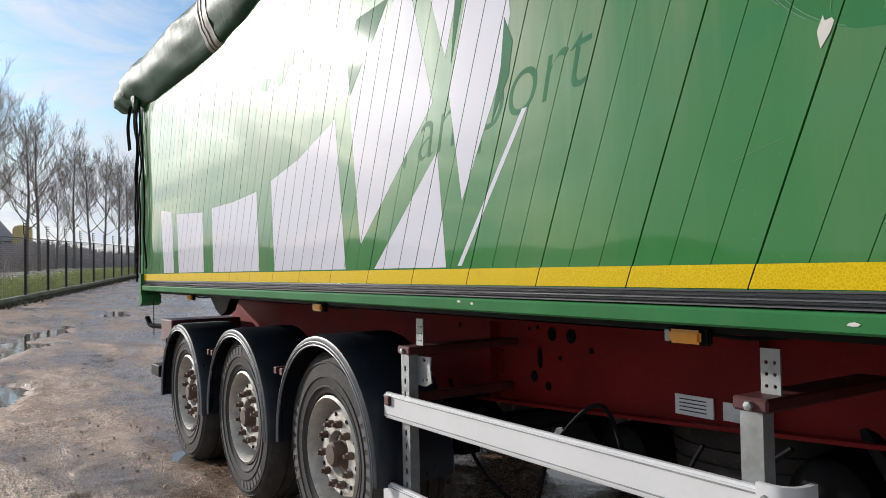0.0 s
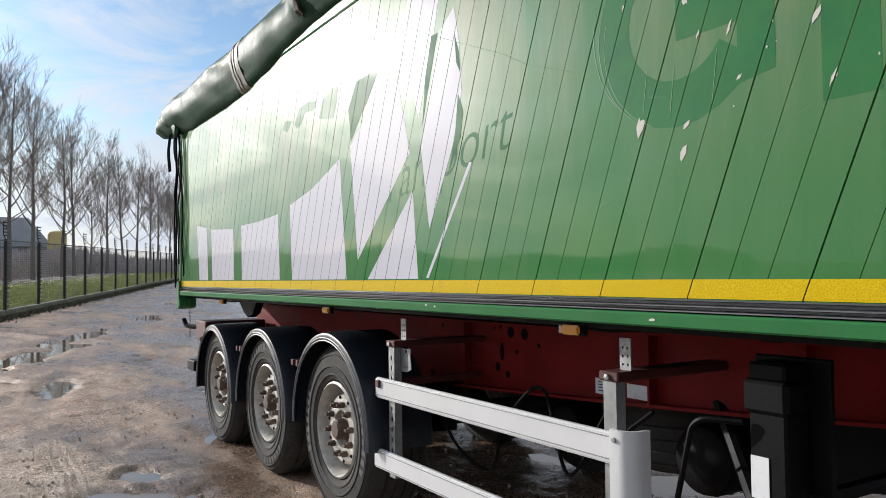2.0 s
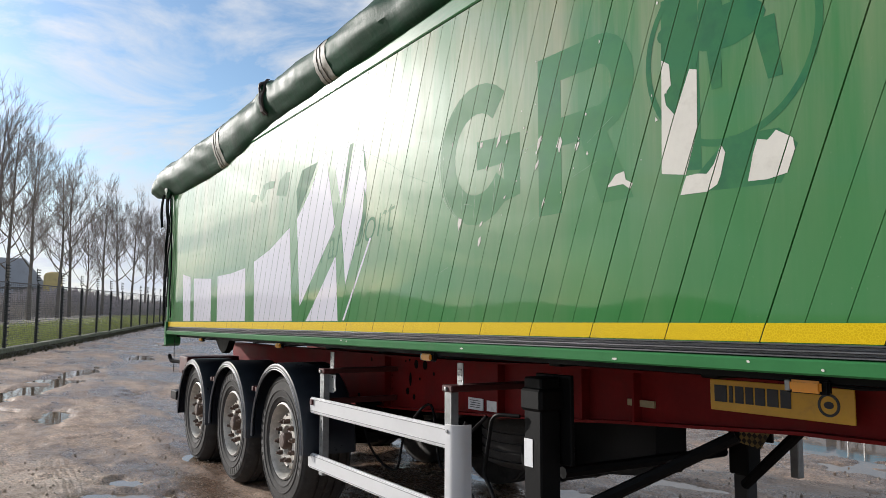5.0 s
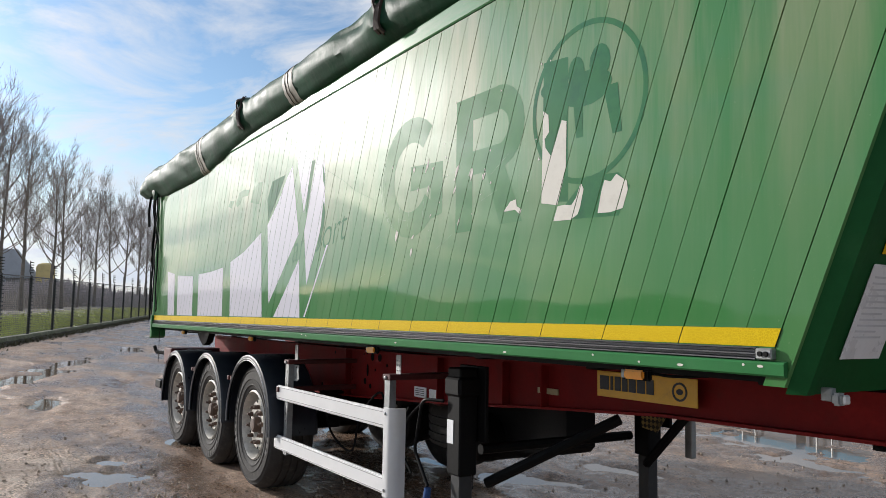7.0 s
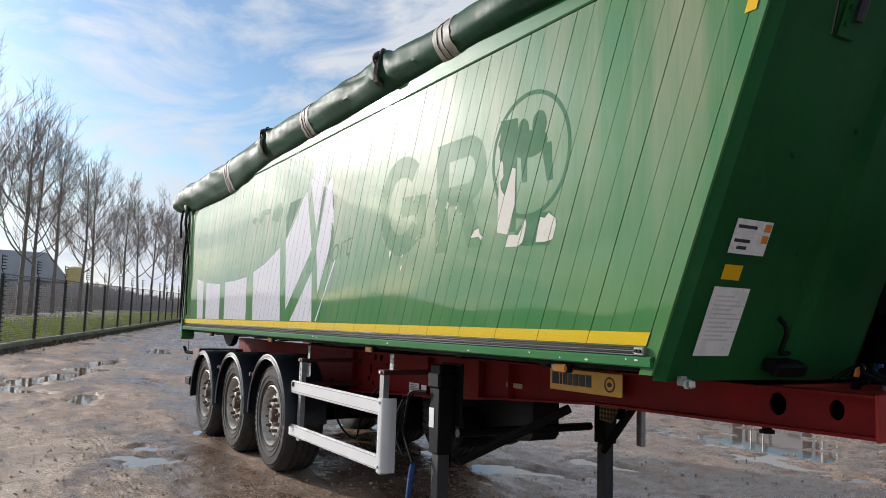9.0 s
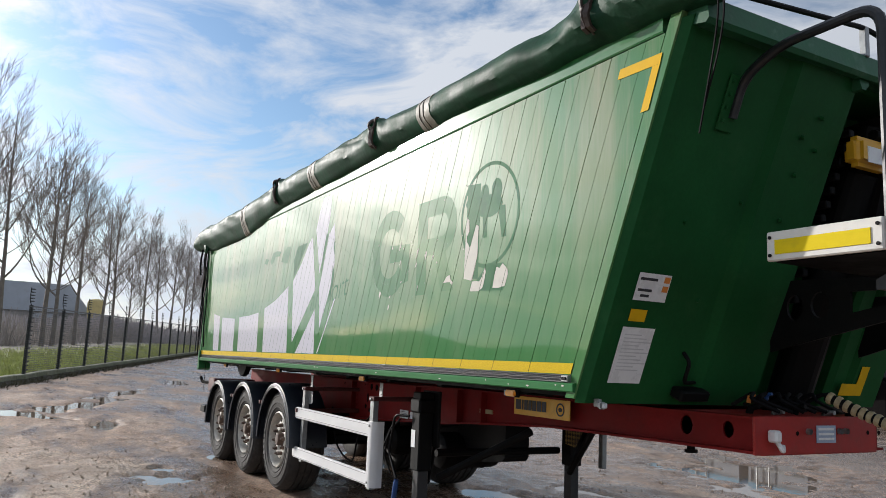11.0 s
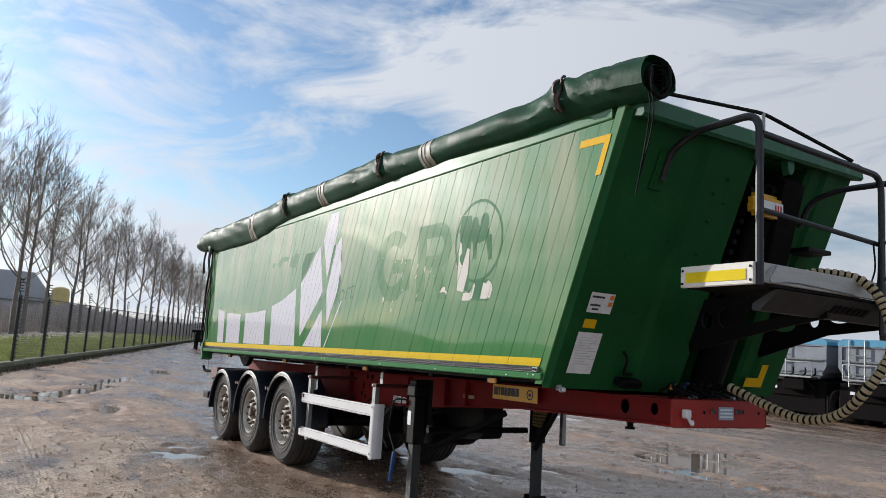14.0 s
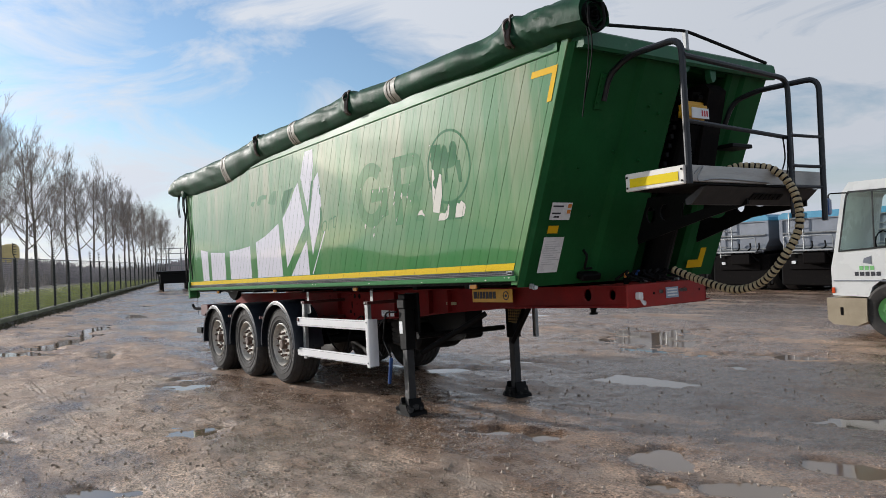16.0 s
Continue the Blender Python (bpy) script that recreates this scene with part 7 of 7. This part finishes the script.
part("rim", lathe(bmesh.new(), [(0.25, 0.05), (0.24, 0.08), (0.2, 0.1), (0.13, 0.08), (0.0, 0.08)], 30, 1.03, 0.475), LIME, wheel, "lime green rim", True)
part("hub", lathe(bmesh.new(), [(0.085, 0.085), (0.08, 0.02), (0.0, 0.015)], 16, 1.03, 0.475), BLACK, wheel)
for k in range(10):
    a = 2 * math.pi * k / 10
    part("wheel_nut", lathe(bmesh.new(), [(0, 0.05), (0.016, 0.05), (0.016, 0.09)], 6, 1.03 + 0.165 * math.cos(a), 0.475 + 0.165 * math.sin(a)), LIME, wheel)
part("frame_rail", cube(0.3, 5.0, 0.7, 0.85, 0.55, 0.8), BLACK, tractor)
part("frame_rail", cube(0.3, 5.0, 1.6, 1.75, 0.55, 0.8), BLACK, tractor)
for y_ in (0.1, 1.9):
    part("rear_tyre", lathe(bmesh.new(), [(0.25, y_), (0.46, y_), (0.49, y_ + 0.15), (0.46, y_ + 0.3), (0.25, y_ + 0.3)], 28, 4.1, 0.49), RUBBER, tractor)


# ---- parked grey tippers ----
def tipper(x0, label):
    t = root("parked_tipper", pose(x0, 21.0, 0, 0, 0, 0), label, "tipper trailer", "parked tippers")
    part("body", prism(bmesh.new(), [(0.15, 2.55), (2.4, 2.55), (2.4, 1.85), (2.34, 1.6), (2.2, 1.42), (1.95, 1.32), (0.6, 1.32), (0.35, 1.42), (0.21, 1.6), (0.15, 1.85)], 0.0, 7.0), TANK_GREY, t, "grey tipping body")
    part("cover", prism(bmesh.new(), [(0.08, 2.5), (2.47, 2.5), (2.47, 2.62), (2.3, 2.72), (0.25, 2.72), (0.08, 2.62)], -0.06, 7.1), TANK_BLUE, t, "sky blue cover sheet")
    # chassis and equipment blackened to paint the shade beneath the body
    part("chassis", cube(0.45, 2.1, -0.1, 7.5, 0.75, 1.1, bevel=0.02), BLACK_AND_SHADE, t)
    for x_ in (0.5, 1.0):
        part("ladder_stile", tube(bmesh.new(), [(x_, -0.10, 1.2), (x_, -0.10, 2.7)], 0.025, 6), GALV, t)
    for i in range(5):
        part("ladder_rung", tube(bmesh.new(), [(0.5, -0.10, 1.3 + 0.3 * i), (1.0, -0.10, 1.3 + 0.3 * i)], 0.02, 6), GALV, t)
    for z_ in (1.5, 2.0):
        part("body_rail", tube(bmesh.new(), [(0.25, -0.08, z_), (2.35, -0.08, z_)], 0.03, 6), GALV, t)
    part("work_platform", cube(0.5, 2.2, -0.5, -0.1, 1.38, 1.44, bevel=0.01), GALV, t)
    part("equipment", cube(1.1, 1.9, -0.4, -0.02, 0.95, 1.35, bevel=0.04), BLACK_AND_SHADE, t)
    part("end_hoop", prism(bmesh.new(), [(0.10, 2.58), (2.45, 2.58), (2.45, 1.8), (2.2, 1.36), (0.35, 1.36), (0.10, 1.8)], -0.05, -0.002, "xz", [[(0.22, 2.46), (2.33, 2.46), (2.33, 1.84), (2.12, 1.48), (0.43, 1.48), (0.22, 1.84)]]), TANK_GREY, t, "grey end hoop")
    for x_ in (1.3, 1.75, 2.1):
        part("pipe", tube(bmesh.new(), smooth_line([(x_, -0.12, 1.7), (x_ + 0.1, -0.3, 1.5), (x_ - 0.15, -0.34, 1.3), (x_ + 0.05, -0.2, 1.05)], 4), 0.03, 6), BLACK, t, "dark bent pipe")
    part("hand_rail", tube(bmesh.new(), bend([(0.5, -0.45, 1.44), (0.5, -0.48, 1.9), (2.2, -0.48, 1.9), (2.2, -0.45, 1.44)], 0.08), 0.022, 6), GALV, t)
    part("side_lamp", cube(0.55, 0.7, -0.13, -0.1, 0.95, 1.05), PAPER, t)
    for y_ in (0.6, 1.9, 5.5):
        for x_ in (0.05, 2.1):
            b_ = bmesh.new()
            lathe(b_, [(0.2, 0.0), (0.5, 0.0), (0.53, 0.1), (0.53, 0.3), (0.5, 0.4), (0.2, 0.4)], 22)
            o = part("tyre", b_, RUBBER, t)
            o.matrix_basis = Matrix.Translation((x_, y_, 0.53)) @ Matrix.Rotation(radians(-90), 4, "Z")
    # plain box, its black stands for the shade under the tipper
    part("underframe", cube(0.12, 2.43, -0.02, 6.9, 0.2, 1.3, bevel=0.03), BLACK_AND_SHADE, t, "black box painting the shade round the underframe")
    part("mud_flap", cube(0.1, 0.6, 0.0, 0.02, 0.25, 0.85), BLACK, t)
    part("mud_flap", cube(2.0, 2.5, 0.0, 0.02, 0.25, 0.85), BLACK, t)
    return t


base = tipper(-6.9, "grey parked tipper with a sky blue cover and ladder")
# those below -6.9 are unseen, added to darken the big puddle's reflection
for x_ in (-15.15, -12.4, -9.65, -4.15, -1.4, 1.35, 4.1):
    copy_thing(base, pose(x_, 21.0 + 0.15 * math.sin(x_ * 3), 0))
